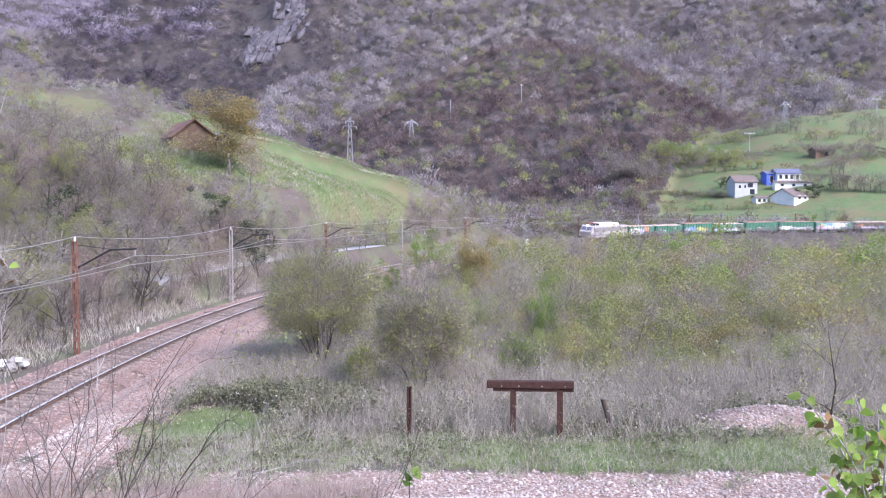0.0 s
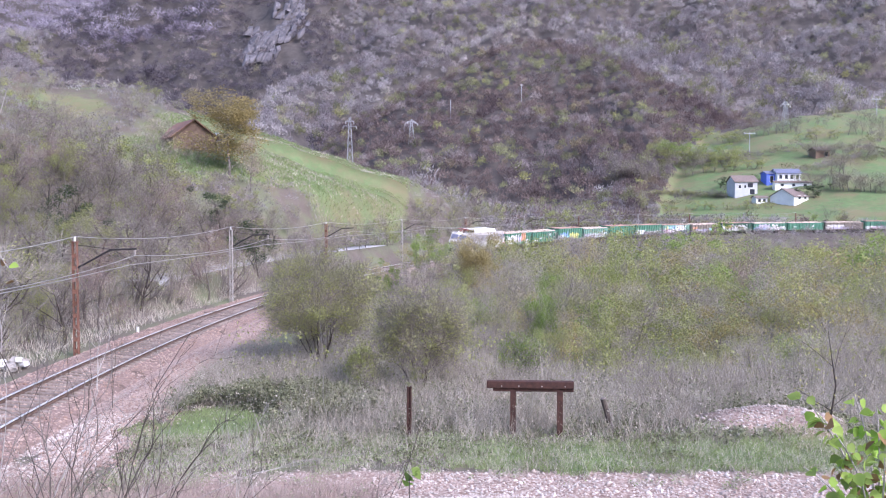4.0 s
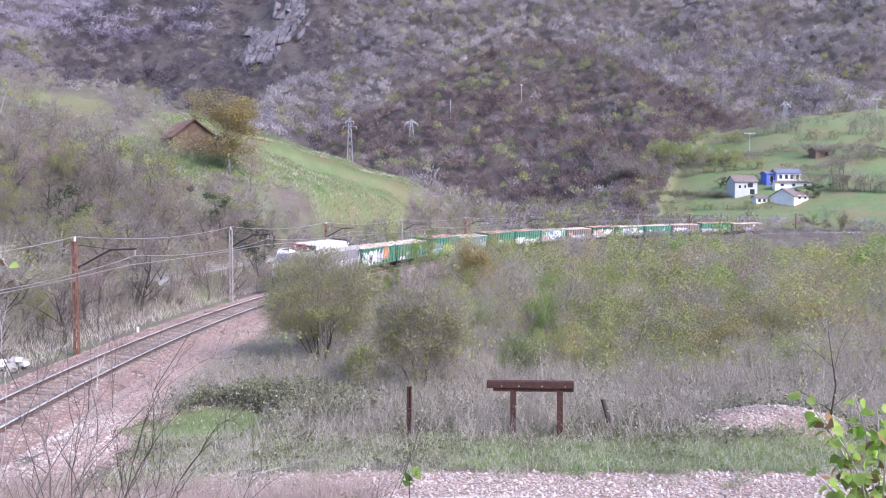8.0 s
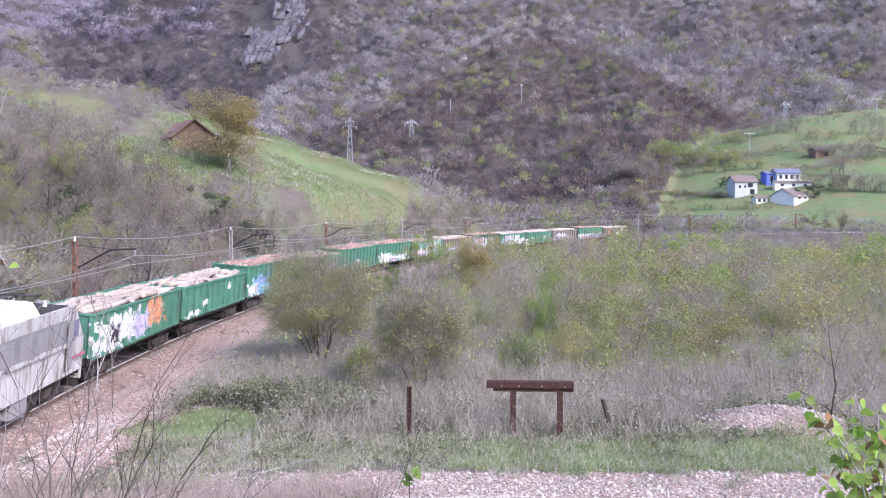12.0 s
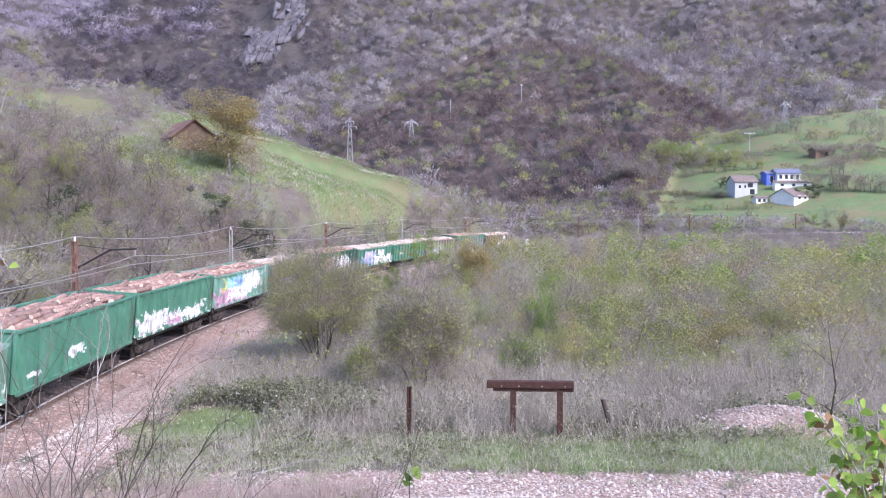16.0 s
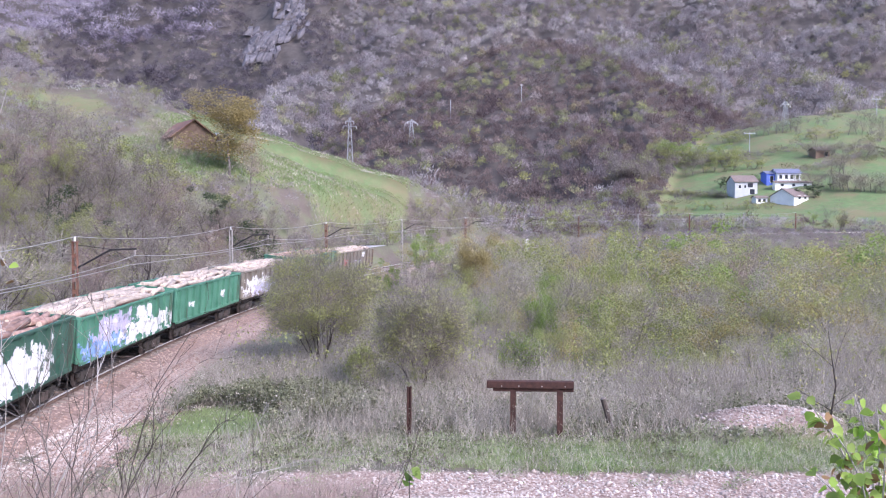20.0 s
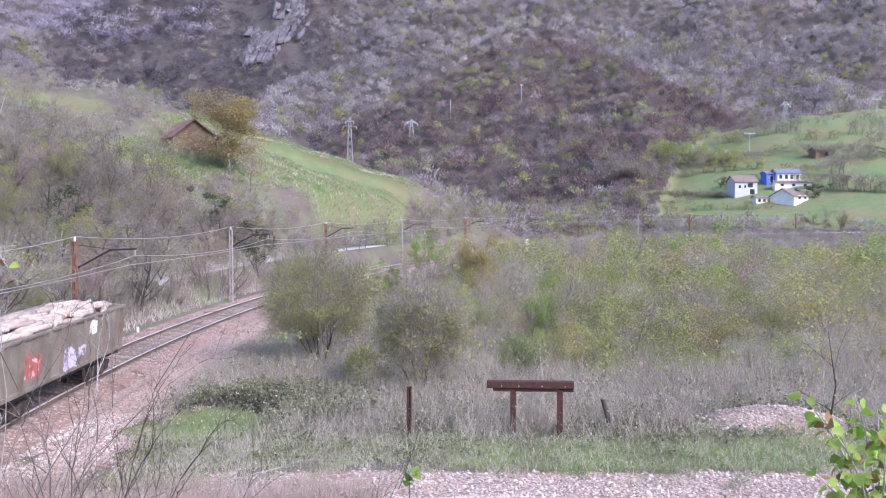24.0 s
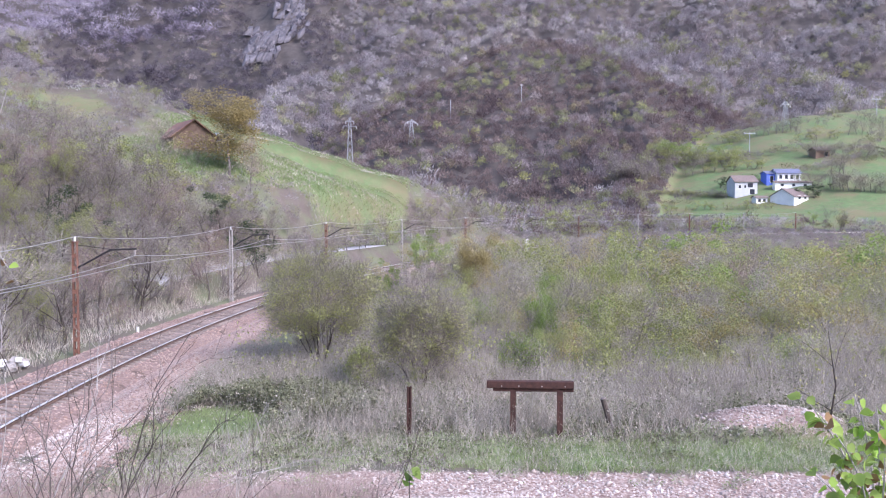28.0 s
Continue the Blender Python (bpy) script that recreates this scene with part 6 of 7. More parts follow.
b = at_view(0.475, 0.36, 4.2)
make_sprig("leafy_shrub", "bright lime-green leafy shoots with a few withered leaves", (b.x, b.y, b.z - 0.4),
           [(at_view(0.392, 0.205, 4.2) - b + Vector((0, 0, 0.4)), (0.12, 0, 0.05)), (at_view(0.42, 0.235, 4.1) - b + Vector((0, 0, 0.4)), (0.1, 0, 0.06)), (at_view(0.455, 0.21, 4.3) - b + Vector((0, 0, 0.4)), (0.06, 0, 0.05)),
            (at_view(0.48, 0.225, 4.2) - b + Vector((0, 0, 0.4)), (0.03, 0, 0.05)), (at_view(0.40, 0.29, 4.0) - b + Vector((0, 0, 0.4)), (0.08, 0, 0.08)), (at_view(0.44, 0.29, 4.2) - b + Vector((0, 0, 0.4)), (0.05, 0, 0.08)),
            (at_view(0.49, 0.28, 4.1) - b + Vector((0, 0, 0.4)), (0.02, 0, 0.08))], 44, 4, ["leaf_bright", "leaf_bright", "leaf_bright", "leaf_bright", "leaf_green", "leaf_green", "leaf_green", "leaf_bright", "leaf_brown"], 0.58)
b = at_view(-0.041, 0.335, 5.5)
make_sprig("seedling", "young seedling with a few broad leaves", (b.x, b.y, b.z - 0.2), [(at_view(-0.038, 0.292, 5.5) - b + Vector((0, 0, 0.2)), (0.01, 0, 0))], 7, 9, ["leaf_bright", "leaf_green"], 0.75, "bark_dark", 0.006)

b = at_view(-0.56, 0.0, 6.0)
make_sprig("overhanging_branch", "thin overhanging branch with a few yellowing leaves", (b.x, b.y, b.z), [(at_view(-0.475, -0.125, 6.0) - b, (0.05, 0, -0.1)), (at_view(-0.48, -0.06, 6.2) - b, (0.03, 0, 0.1)), (at_view(-0.465, 0.09, 6.1) - b, (0.0, 0, 0.12))], 6, 8, ["leaf_bright", "leaf_brown"], 0.7)


def make_bare_sapling(label, base, height, lean, seed, mat, r):
    r = 0.8 * r
    rng = np.random.default_rng(seed)
    segs = []

    def shoot(p, d, length, rad, level):
        n = 7
        for i in range(n):
            d = d + rng.normal(0, 0.16, 3)
            d /= np.linalg.norm(d)
            e = p + d * length / n
            segs.append((*p, *e, rad * (1 - 0.8 * i / n), rad * (1 - 0.8 * (i + 1) / n)))
            if level < 2 and rng.random() < (0.75 if level == 0 else 0.45):
                s = rng.normal(size=3)
                s[2] = abs(s[2])
                nd = d * 0.8 + s / np.linalg.norm(s) * 0.7
                shoot(e, nd / np.linalg.norm(nd), length * rng.uniform(0.3, 0.55), rad * 0.5, level + 1)
            p = e

    d = np.array([lean[0], lean[1], 1.0])
    shoot(np.zeros(3), d / np.linalg.norm(d), height, r, 0)
    t = tagged(new("bare_sapling"), label, "sapling", "bare saplings beside the camera")
    t.matrix_basis = pose(*base)
    part("stem", mesh_np("stem", *tubes(segs[:7], 5), M[mat], smooth=True), parent=t)
    part("branchwork", mesh_np("branchwork", *tubes(segs[7:], 4), M[mat], smooth=True), parent=t)


for k, (bx, by, dist, hgt, ln, mat, r) in enumerate([
    (-0.47, 0.36, 7.0, 1.7, (0.5, 0), "bark", 0.012), (-0.50, 0.34, 6.5, 1.4, (0.35, 0), "bark_pale", 0.009), (-0.44, 0.37, 8.0, 1.6, (0.25, 0), "bark_dark", 0.012), (-0.40, 0.36, 7.5, 1.6, (0.25, 0), "bark_dark", 0.012),
    (-0.37, 0.36, 8.0, 1.5, (0.1, 0), "bark_dark", 0.012), (-0.35, 0.35, 7.5, 1.0, (0.35, 0), "bark_dark", 0.01), (-0.42, 0.36, 6.0, 1.4, (0.05, 0), "bark_dark", 0.008), (-0.49, 0.33, 8.5, 1.7, (0.3, 0), "bark_pale", 0.014),
    (-0.51, 0.30, 8.0, 1.5, (0.15, 0), "bark_pale", 0.014), (-0.29, 0.36, 8.0, 0.9, (0.5, 0), "bark_dark", 0.009), (-0.155, 0.335, 6.0, 0.45, (0.35, 0), "bark_dark", 0.008), (-0.46, 0.36, 5.5, 1.4, (-0.1, 0), "bark", 0.01),
    (-0.50, 0.3, 7.0, 1.5, (-0.05, 0), "bark", 0.012), (-0.22, 0.36, 9.0, 1.2, (0.1, 0), "bark_pale", 0.008), (-0.20, 0.36, 9.5, 1.2, (0.05, 0), "bark_pale", 0.008),
    (-0.50, 0.37, 5.0, 1.3, (0.75, 0.1), "bark_dark", 0.008), (-0.52, 0.33, 5.5, 1.3, (0.9, 0), "bark_dark", 0.007), (-0.48, 0.36, 6.0, 1.2, (0.6, 0.2), "bark_dark", 0.008), (-0.45, 0.37, 5.5, 1.2, (0.45, 0), "bark", 0.007),
    (-0.39, 0.37, 6.2, 1.3, (0.2, 0), "bark_dark", 0.008), (-0.37, 0.37, 6.5, 1.5, (0.3, 0), "bark_dark", 0.009), (-0.34, 0.37, 6.0, 1.0, (0.4, 0), "bark_dark", 0.007), (-0.51, 0.26, 6.0, 1.1, (0.5, 0), "bark", 0.007),
    (-0.53, 0.22, 6.5, 1.0, (0.6, 0), "bark_dark", 0.007), (-0.41, 0.38, 5.2, 1.0, (-0.2, 0), "bark_dark", 0.007), (-0.32, 0.38, 7.0, 0.9, (0.55, 0), "bark_dark", 0.007), (-0.54, 0.12, 6.0, 0.9, (0.5, 0), "bark_pale", 0.007)]):
    b = at_view(bx, by, dist)
    gz = ground_z(b.x, b.y)
    extra = max(0.0, b.z - gz)
    make_bare_sapling("thin leafless sapling with " + ("pale" if "pale" in mat else "dark") + " bark", (b.x, b.y, min(b.z, gz) - 0.05), 0.78 * hgt + extra, ln, 40 + k, mat, r)

# thin yellow-leaved tree at the yard's right edge
t = plant("thin", 13.0, 30.5, 6.0, "", "thin dark tree with a few small yellow leaves", 0.9)


# single trees that stand out in the thicket
for kind, b_, dist, py, wide, label in (("gold", 0.035, 88.0, 412, 0.75, "broad tree with yellow autumn leaves in the thicket"), ("gold", 0.06, 84.0, 440, 0.7, "low tree with yellowing leaves in the thicket"), ("green", 0.112, 62.0, 480, 0.45, "slender bright green tree in the thicket"), ("bare", 0.06, 55.0, 492, 0.7, "leafless tree with pale branches in the thicket"),
                                        ("green", -0.018, 112.0, 392, 0.6, "leafy green tree beside the line"), ("green", 0.085, 43.0, 598, 1.3, "grey-green bush at the yard's edge"), ("olive", 0.2, 95.0, 420, 0.8, "olive-green tree in the thicket"), ("olive", 0.15, 80.0, 425, 0.8, "olive-green tree above the thicket"), ("bare", 0.3, 70.0, 470, 0.9, "grey leafless tree in the thicket")):
    plant(kind, b_ * dist, dist, 7.72 - (py - 363.5) / 1614.5 * dist - ground_z(b_ * dist, dist), "", label, wide)


# ---- house cluster, sheds, pylons ----
WALL_W = surface("white_rendered_wall", (0.72, 0.72, 0.74), (0.82, 0.82, 0.83), 0.6, 0.8)
WALL_G = surface("grey_rendered_wall", (0.45, 0.46, 0.5), (0.55, 0.56, 0.6), 0.6, 0.85)
WALL_B = surface("blue_painted_wall", (0.1, 0.16, 0.62), (0.15, 0.22, 0.72), 0.6, 0.7)
WALL_S = surface("brown_stone_wall", (0.2, 0.13, 0.1), (0.34, 0.24, 0.18), 1.5, 0.9, 0, 0.6, 6)
TILE = surface("terracotta_tile_roof", (0.24, 0.13, 0.10), (0.36, 0.2, 0.15), 1.5, 0.9, 0, 0.5, 6)
TILE_D = surface("weathered_brown_roof", (0.14, 0.11, 0.10), (0.26, 0.2, 0.18), 1.5, 0.9, 0, 0.5, 6)
SLATE = surface("blue_grey_roof", (0.13, 0.14, 0.22), (0.2, 0.21, 0.3), 1.2, 0.6)
PANE = surface("dark_window_pane", (0.03, 0.035, 0.045), (0.06, 0.065, 0.08), 1, 0.1, 0, 0)


def make_house(label, x, y, turn, w, dp, eave, ridge, wall, roof, windows, category="house", lift=0.0, name="house", wing=None):
    """Front faces minus y. windows: (x, sill, width, height) on the front."""
    t = tagged(new(name), label, category, "farm buildings")
    t.matrix_basis = pose(x, y, ground_z(x, y) + lift - 0.3, 0, 0, turn)
    part("wall", boxes((-w / 2, w / 2, -dp / 2, dp / 2, -1.5, eave)), wall, t)
    for e in (-1, 1):
        bm = bmesh.new()
        vs = [bm.verts.new(q) for q in ((e * w / 2 * 0.996, -dp / 2, eave), (e * w / 2 * 0.996, dp / 2, eave), (e * w / 2 * 0.996, 0, ridge - 0.1))]
        vs2 = [bm.verts.new((v.co.x - e * 0.25, v.co.y, v.co.z)) for v in vs]
        bm.faces.new(vs)
        bm.faces.new(vs2)
        for i in range(3):
            bm.faces.new((vs[i], vs[(i + 1) % 3], vs2[(i + 1) % 3], vs2[i]))
        part("gable", bm, wall, t)
        bm = bmesh.new()
        oh = 0.45
        a = [(-w / 2 - oh, e * (dp / 2 + oh), eave - oh * (ridge - eave) / (dp / 2)), (w / 2 + oh, e * (dp / 2 + oh), eave - oh * (ridge - eave) / (dp / 2)), (w / 2 + oh, 0, ridge), (-w / 2 - oh, 0, ridge)]
        lo = [bm.verts.new(q) for q in a]
        hi = [bm.verts.new((q[0], q[1], q[2] + 0.18)) for q in a]
        bm.faces.new(lo)
        bm.faces.new(hi)
        for i in range(4):
            bm.faces.new((lo[i], lo[(i + 1) % 4], hi[(i + 1) % 4], hi[i]))
        part("roof", bm, roof, t)
    for wx, sill, ww, wh in windows:
        f = part("window", boxes((wx - ww / 2 - 0.12, wx + ww / 2 + 0.12, -dp / 2 - 0.05, -dp / 2 + 0.1, sill - 0.12, sill + wh + 0.12)), M["white"], t)
        part("pane", boxes((wx - ww / 2, wx + ww / 2, -dp / 2 - 0.07, -dp / 2 - 0.052, sill, sill + wh)), PANE, f)
    return t


def view_z(py, dist):
    return 7.72 - (py - 363.5) / 1614.5 * dist


def house_at(px, py, **kw):
    x, y, z = meet(px, py)
    return make_house(kw.pop("label"), x, y, **kw)


house_at(0.327, -0.0115, label="grey two-storey farmhouse with a brown tiled roof", turn=8, w=9.0, dp=7, eave=5.2, ridge=7.4, wall=WALL_G, roof=TILE_D, windows=[(-2.6, 2.6, 1.0, 1.2), (1.6, 2.9, 2.2, 1.7), (2.4, 0.3, 2.0, 2.0), (-0.4, 2.7, 0.9, 1.1)])
house_at(0.3745, -0.0255, label="white house with arched windows under a blue-grey roof", turn=4, w=9.5, dp=6.5, eave=3.3, ridge=4.9, wall=WALL_W, roof=SLATE, windows=[(-3.4, 1.1, 1.1, 1.5), (-1.2, 1.1, 1.1, 1.5), (1.0, 1.1, 1.1, 1.5), (3.2, 1.1, 1.1, 1.5)])
house_at(0.3555, -0.0245, label="narrow bright blue wing of the white house", turn=4, w=3.6, dp=5.5, eave=3.7, ridge=4.6, wall=WALL_B, roof=SLATE, windows=[(0.2, 0.3, 1.2, 2.4)], category="house wing", name="house_wing")
house_at(0.382, -0.0195, label="long low white outbuilding with a brown roof edge", turn=3, w=14.5, dp=2.4, eave=2.0, ridge=2.5, wall=WALL_W, roof=TILE_D, windows=[(-4.5, 0.5, 1.2, 0.9), (0.0, 0.5, 1.2, 0.9), (4.5, 0.5, 1.2, 0.9)], category="outbuilding", name="outbuilding")
house_at(0.379, -0.0045, label="low white barn with a brown tiled roof", turn=38, w=9.5, dp=9.5, eave=1.9, ridge=4.6, wall=WALL_W, roof=TILE_D, windows=[(-1.2, 0.9, 1.6, 1.2), (2.6, 0.9, 1.4, 1.2)], category="barn", name="barn")
house_at(0.3465, -0.003, label="small white shed with open bays", turn=12, w=4.6, dp=3, eave=1.9, ridge=2.5, wall=WALL_W, roof=TILE_D, windows=[(-1.0, 0.3, 1.0, 1.1), (1.0, 0.3, 1.0, 1.1)], category="shed", name="shed")
house_at(0.411, 0.0 - 0.0530, label="small stone field barn in the upper meadow", turn=10, w=6.5, dp=5, eave=2.6, ridge=4.0, wall=WALL_S, roof=TILE_D, windows=[(1.5, 0.2, 1.4, 1.8)], category="barn", name="barn")
house_at(-0.281, -0.071, label="small brown stone hut with a tiled roof", turn=-58, w=8.6, dp=6.0, eave=2.0, ridge=4.3, wall=WALL_S, roof=TILE, windows=[], lift=-1.5, category="hut", name="stone_hut")
house_at(-0.259, -0.066, label="lean-to of pale sheets beside the hut", turn=-20, w=5.4, dp=2.4, eave=1.4, ridge=1.7, wall=M["bark"], roof=M["galv"], windows=[], category="lean-to", name="lean_to")
gx, gy, gz = meet(-0.234, -0.03)
t = plant("gold_full", gx, gy, 0.1 * gy, "", "tall tree with golden-brown autumn leaves beside the hut", 1.35)
gx, gy, gz = meet(-0.21, -0.012)
t = plant("bare_red", gx, gy, 0.06 * gy, "", "slim rust-leaved tree on the grassy slope", 0.8)

# hedges and trees of the meadows, set along lines on the ground
for (ax, ay), (bx, by), n, hgt, kind in (((0.208, -0.012), (0.31, -0.007), 26, 2.4, "far_bare"), ((0.21, -0.04), (0.245, -0.05), 6, 4.0, "far_olive"), ((0.25, -0.072), (0.33, -0.068), 14, 5.0, "far_olive"), ((0.33, -0.085), (0.40, -0.075), 9, 3.5, "far_bare"),
                                         ((0.385, -0.09), (0.42, -0.085), 4, 4.0, "far_bare"), ((0.40, -0.052), (0.48, -0.05), 14, 5.5, "far_bare"), ((0.405, -0.018), (0.49, -0.012), 16, 6.0, "far_bare"), ((0.29, -0.035), (0.35, -0.04), 8, 4.0, "far_olive"), ((0.45, -0.095), (0.5, -0.085), 8, 5.0, "far_bare"),
                                         ((0.22, 0.008), (0.36, 0.004), 20, 2.5, "far_olive"), ((0.227, -0.046), (0.32, -0.042), 14, 7.0, "far_olive"), ((0.235, -0.048), (0.32, -0.046), 10, 8.0, "far_green"), ((0.32, -0.073), (0.385, -0.08), 10, 6.0, "far_bare"), ((0.39, -0.07), (0.43, -0.072), 5, 4.5, "far_olive"), ((0.187, -0.018), (0.228, -0.022), 9, 9.0, "far_bare"), ((0.443, -0.077), (0.49, -0.075), 7, 6.0, "far_bare"), ((0.21, -0.0125), (0.31, -0.0085), 60, 1.6, "far_olive"), ((0.265, -0.03), (0.285, -0.035), 3, 7.0, "far_bare"), ((0.425, -0.03), (0.44, -0.032), 3, 7.0, "far_bare"), ((0.30, -0.018), (0.318, -0.022), 3, 3.5, "dark"), ((0.398, -0.006), (0.41, -0.008), 3, 4.0, "dark")):
    for i in range(n):
        u = (i + float(RNG.uniform(-0.3, 0.3))) / max(n - 1, 1)
        hx, hy, hz = meet(ax + u * (bx - ax), ay + u * (by - ay), 250.0)
        plant(kind, hx, hy, hgt * float(RNG.uniform(0.8, 1.5)), "", wide=1.7, joined="meadow_hedges")
flush_joined("meadow_hedges", "half-bare hedgerows between the green meadows")


def make_pylon(x, y, top_z, wide, arm, label, name="lattice_pylon"):
    z = ground_z(x, y)
    h = top_z - z
    t = tagged(new(name), label, "pylon", "power line pylons")
    t.matrix_basis = pose(x, y, z - 0.3, 0, 0, 12)
    half = lambda u: wide / 2 * (1 - 0.78 * u)
    corners = [(-1, -1), (1, -1), (1, 1), (-1, 1)]
    n = 9
    for cx, cy in corners:
        part("leg", mesh_np("leg", *tubes([(cx * half(0), cy * half(0), 0, cx * half(1), cy * half(1), h, 0.09, 0.06)], 4), M["galv"]), parent=t)
    segs = []
    for i in range(n):
        u0, u1 = i / n, (i + 1) / n
        for (ax, ay), (bx, by) in zip(corners, corners[1:] + corners[:1]):
            segs.append((ax * half(u0), ay * half(u0), u0 * h, bx * half(u1), by * half(u1), u1 * h, 0.05, 0.05))
            segs.append((bx * half(u0), by * half(u0), u0 * h, ax * half(u1), ay * half(u1), u1 * h, 0.05, 0.05))
    part("bracing", mesh_np("bracing", *tubes(segs, 3), M["galv"]), parent=t)
    for k, zz in enumerate((0.86, 0.93)):
        a = arm * (1.0 if k == 0 else 0.6)
        part("cross_arm", mesh_np("cross_arm", *tubes([(-a, 0, zz * h, a, 0, zz * h, 0.1, 0.1), (-a, 0, zz * h, 0, 0, zz * h + 0.9, 0.06, 0.06), (a, 0, zz * h, 0, 0, zz * h + 0.9, 0.06, 0.06)], 4), M["galv"]), parent=t)
        for e in (-1, 1):
            part("insulator", rod((e * a, 0, zz * h - 0.1), (e * a, 0, zz * h - 1.1), 0.14, 6), M["white"], t)


for tx, base, top, wide, arm, label in ((-0.1016, 325, 207, 3.4, 3.0, "tall grey lattice power pylon behind the grassy slope"), (-0.0345, 256, 212, 3.0, 3.0, "grey lattice power pylon among the hillside trees"), (0.373, 224, 180, 3.2, 2.6, "grey lattice power pylon above the meadows")):
    qx, qy, qz = meet(tx, (base - 363.5) / 1614.5, 230.0)
    make_pylon(qx, qy, view_z(top, qy), wide, arm, label)


def make_pole(x, y, top_z, arm):
    z = ground_z(x, y)
    t = tagged(new("utility_pole"), "slim pale utility pole with a cross arm", "utility pole", "poles on the hills")
    t.matrix_basis = pose(x, y, z - 0.3)
    h = top_z - z + 0.3
    part("pole_shaft", rod((0, 0, 0), (0, 0, h), 0.24, 6, 0.16), M["galv"], t)
    if arm:
        part("cross_arm", boxes((-arm, arm, -0.12, 0.12, h - 0.3, h)), M["galv"], t)
        for e in (-1, 0, 1):
            part("insulator", rod((e * arm * 0.9, 0, h), (e * arm * 0.9, 0, h + 0.5), 0.14, 6), M["white"], t)


for tx, base, top, arm in ((0.0855, 188, 153, 0.8), (0.0083, 212, 178, 0), (0.3345, 272, 237, 2.4), (0.4725, 208, 177, 2.2)):
    qx, qy, qz = meet(tx, (base - 363.5) / 1614.5, 230.0)
    make_pole(qx, qy, view_z(top, qy), arm)


# ---- trees that stand out in the valley thicket ----
for kind, px, py, dist, wide, lab in (("gold_full", 852, 418, 84, 0.75, "rounded tree turning golden yellow in the valley thicket"), ("green_full", 945, 478, 66, 0.6, "fresh green tree in the valley thicket"), ("lime_full", 1108, 404, 88, 0.55, "yellow-green tree in the valley thicket"), ("green_full", 742, 400, 96, 0.6, "leafy green tree in the valley thicket"),
                                      ("lime_full", 1040, 425, 80, 0.6, "yellow-green tree in the valley thicket"), ("lime_full", 1290, 420, 86, 0.5, "yellow-green tree in the valley thicket"), ("green_full", 690, 446, 74, 0.6, "leafy green tree in the valley thicket"), ("lime_full", 960, 548, 52, 0.8, "low yellow-green willow in the valley thicket"), ("bare", 880, 490, 58, 0.6, "leafless pale grey tree in the valley thicket"), ("bare", 1010, 450, 62, 0.6, "leafless pale grey tree in the valley thicket")):
    tx = (px - 784) / 1614.5 * dist
    plant(kind, tx, dist, 7.72 - (py - 363.5) / 1614.5 * dist - ground_z(tx, dist), "valley thicket trees", lab, wide)
# scrub round the hut
for bx, by, h in ((-0.297, -0.052, 2.6), (-0.29, -0.05, 2.2), (-0.281, -0.047, 2.0), (-0.303, -0.055, 4.5), (-0.312, -0.055, 5.0), (-0.268, -0.044, 1.6)):
    qx, qy, qz = meet(bx, by)
    plant("bare", qx, qy, h, "scrub round the hut", "leafless grey scrub tree beside the hut", 1.2)


# ---- rock face on the mountain ----
def make_rock():
    rng = np.random.default_rng(3)
    kinds = []
    for k in range(5):
        bm = bmesh.new()
        bmesh.ops.create_icosphere(bm, subdivisions=1, radius=1.0)
        for v in bm.verts:
            v.co = v.co + Vector(rng.normal(0, 0.16, 3))
        me = bpy.data.meshes.new("rock")
        bm.to_mesh(me)
        bm.free()
        me.materials.append(M["rock"])
        kinds.append(me)
    t = new("rock_face")
    for k in range(150):
        u, w = rng.uniform(0, 1), rng.normal(0, 0.42)
        px = 445 + 95 * u + w * 20 * (1 - 0.3 * u)
        py = 120 - 95 * u + w * 22
        bx = (px - 784) / 1614.5
        # meet the slope in that direction
        ds = np.arange(560, 1080, 6.0)
        zs, _, _ = land(bx * ds, ds)
        hit = np.where(zs >= 7.72 - (py - 363.5) / 1614.5 * ds)[0]
        if not len(hit):
            continue
        dd = ds[hit[0]]
        s = rng.uniform(3.2, 5.6)
        m = Matrix.Translation((bx * dd, dd - 2, zs[hit[0]] + 3.0)) @ Euler((rng.uniform(-0.5, 0.1), 0.5, rng.uniform(-0.5, 0.5))).to_matrix().to_4x4() @ Matrix.Diagonal((s * rng.uniform(0.5, 0.9), s * 0.5, s * rng.uniform(0.9, 1.6), 1))
        part("rock", kinds[k % 5], parent=t).matrix_basis = m
    tagged(t, "bare grey rock outcrop on the wooded mountain", "rock")


make_rock()


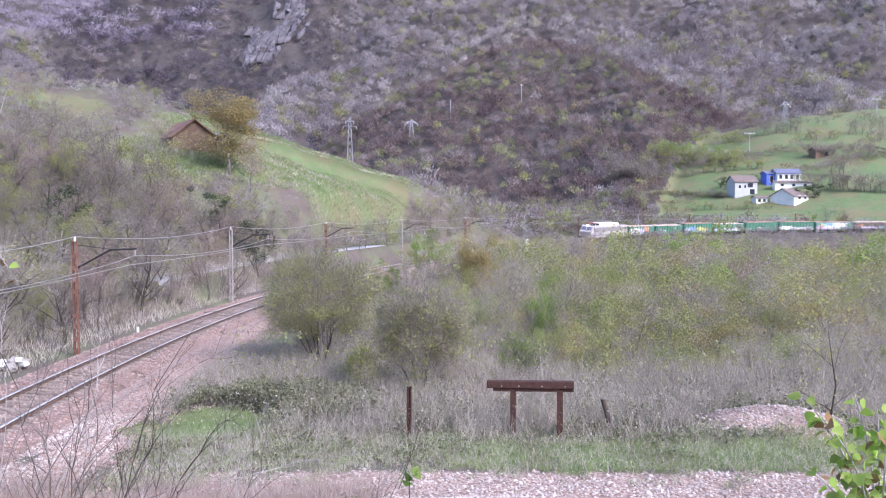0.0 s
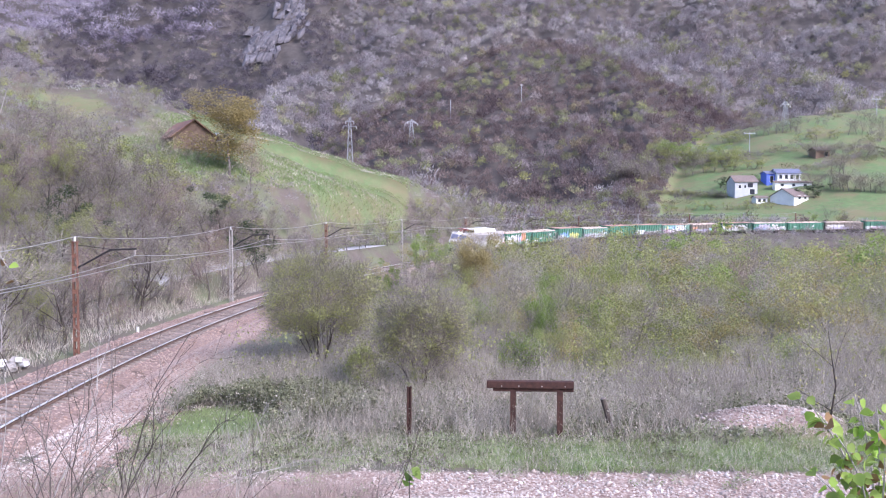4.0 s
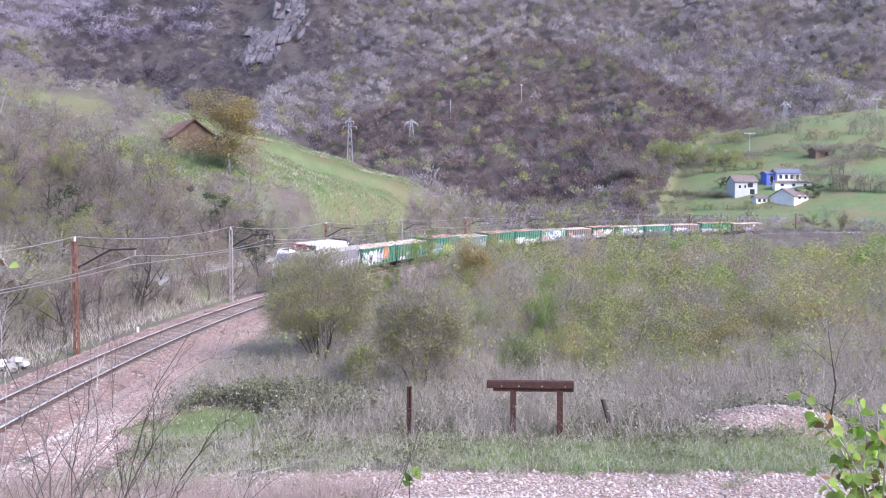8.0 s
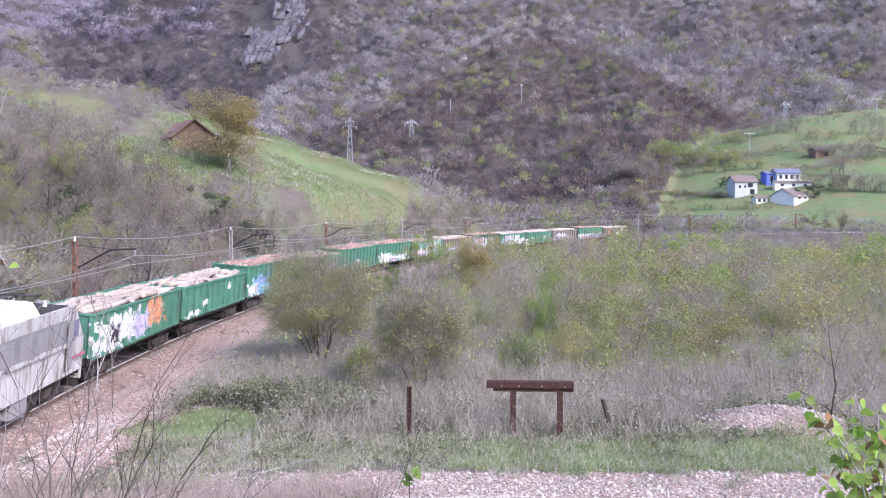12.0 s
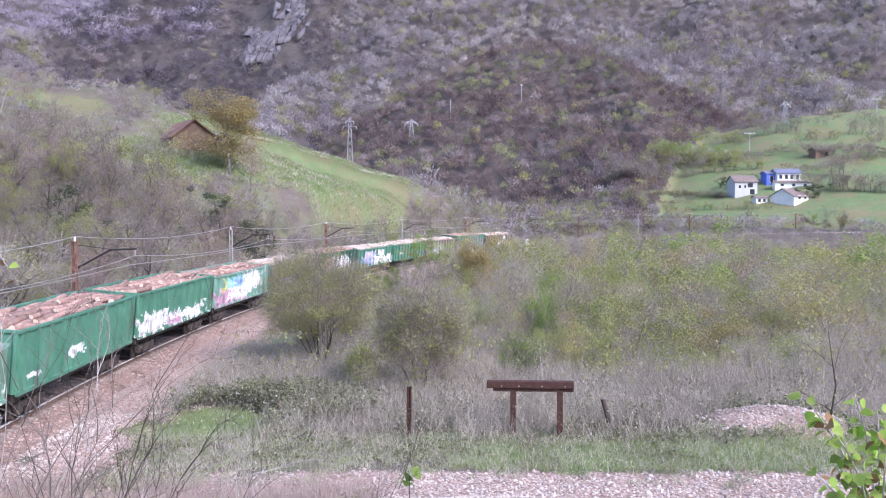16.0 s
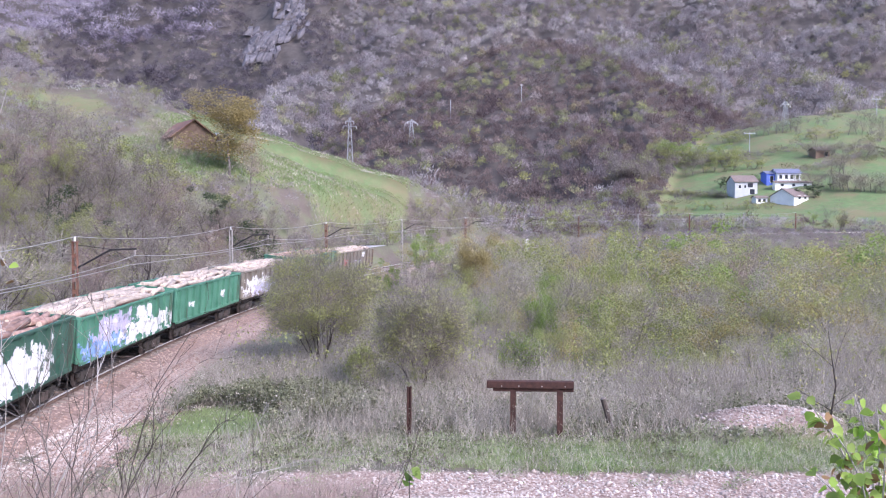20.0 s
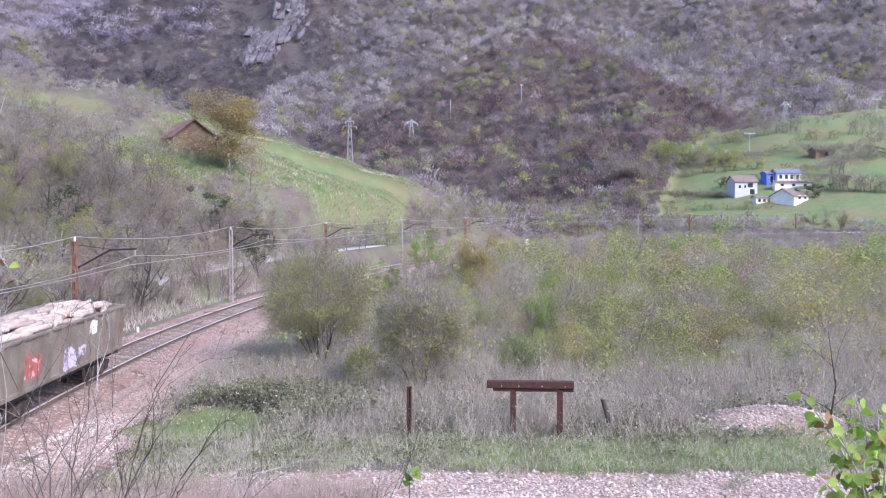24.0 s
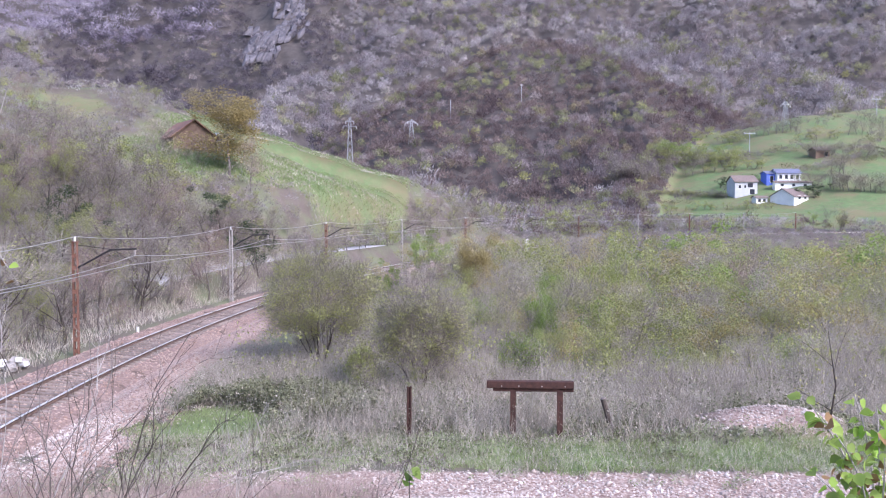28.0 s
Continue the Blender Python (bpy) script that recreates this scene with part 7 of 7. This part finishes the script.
# ---- by the line ----
def make_road():
    """A slab that runs level along the terrace above the line."""
    ss = np.linspace(40, 104, 40)
    A = []
    for q in ss:
        for lat, dz in ((-6.6, 0.06), (-9.6, 0.06), (-9.6, -0.6), (-6.6, -0.6)):
            p = line_point(q, lat, 0, False)
            A.append((p.x, p.y, 1.77 + dz))
    F = [(j * 4 + i, j * 4 + (i + 1) % 4, (j + 1) * 4 + (i + 1) % 4, (j + 1) * 4 + i) for j in range(len(ss) - 1) for i in range(4)]
    tagged(part("road", mesh_np("road", np.array(A), np.array(F), M["concrete"])), "pale narrow road on the bank beside the railway", "road", kind="structure")


make_road()


def make_marker(name, label, x, y, h, w):
    t = tagged(new(name), label, "marker post")
    t.matrix_basis = pose(x, y, ground_z(x, y))
    part("post", boxes((-w / 2, w / 2, -w / 3, w / 3, -0.2, h), bevel=0.02), M["white"], t)
    part("cap", boxes((-w * 0.6, w * 0.6, -w * 0.4, w * 0.4, h, h + 0.06), bevel=0.01), M["mast_grey"], t)


q = line_point(26.5, -2.6, 0, False)
make_marker("marker_post", "short white marker post beside the track", q.x, q.y, 0.75, 0.16)
q = line_point(143, 3.4, 0, False)
make_marker("kilometre_post", "white kilometre post beside the line", q.x, q.y, 2.1, 0.5)



def make_rubble():
    """A heap of pale broken blocks beyond the track."""
    rng = np.random.default_rng(9)
    x, y, z = meet(-0.476, 0.184, 25.0, 80.0)
    t = tagged(new("rubble_heap"), "small heap of whitish broken blocks in the brush", "rubble")
    t.matrix_basis = pose(x, y, z)
    for k in range(16):
        bm = boxes((-0.22, 0.22, -0.16, 0.16, -0.12, 0.12), bevel=0.04)
        for v in bm.verts:
            v.co += Vector(rng.normal(0, 0.025, 3))
        r = 0.75 * math.sqrt(rng.random())
        a = rng.uniform(0, 6.28)
        part("block", bm, M["white"] if k % 2 else M["mast_grey"], t, m=pose(r * math.cos(a), r * math.sin(a), 0.12 + 0.75 * (1 - r) * rng.random(), *rng.uniform(-25, 25, 2), rng.uniform(0, 360)))


make_rubble()
motions()
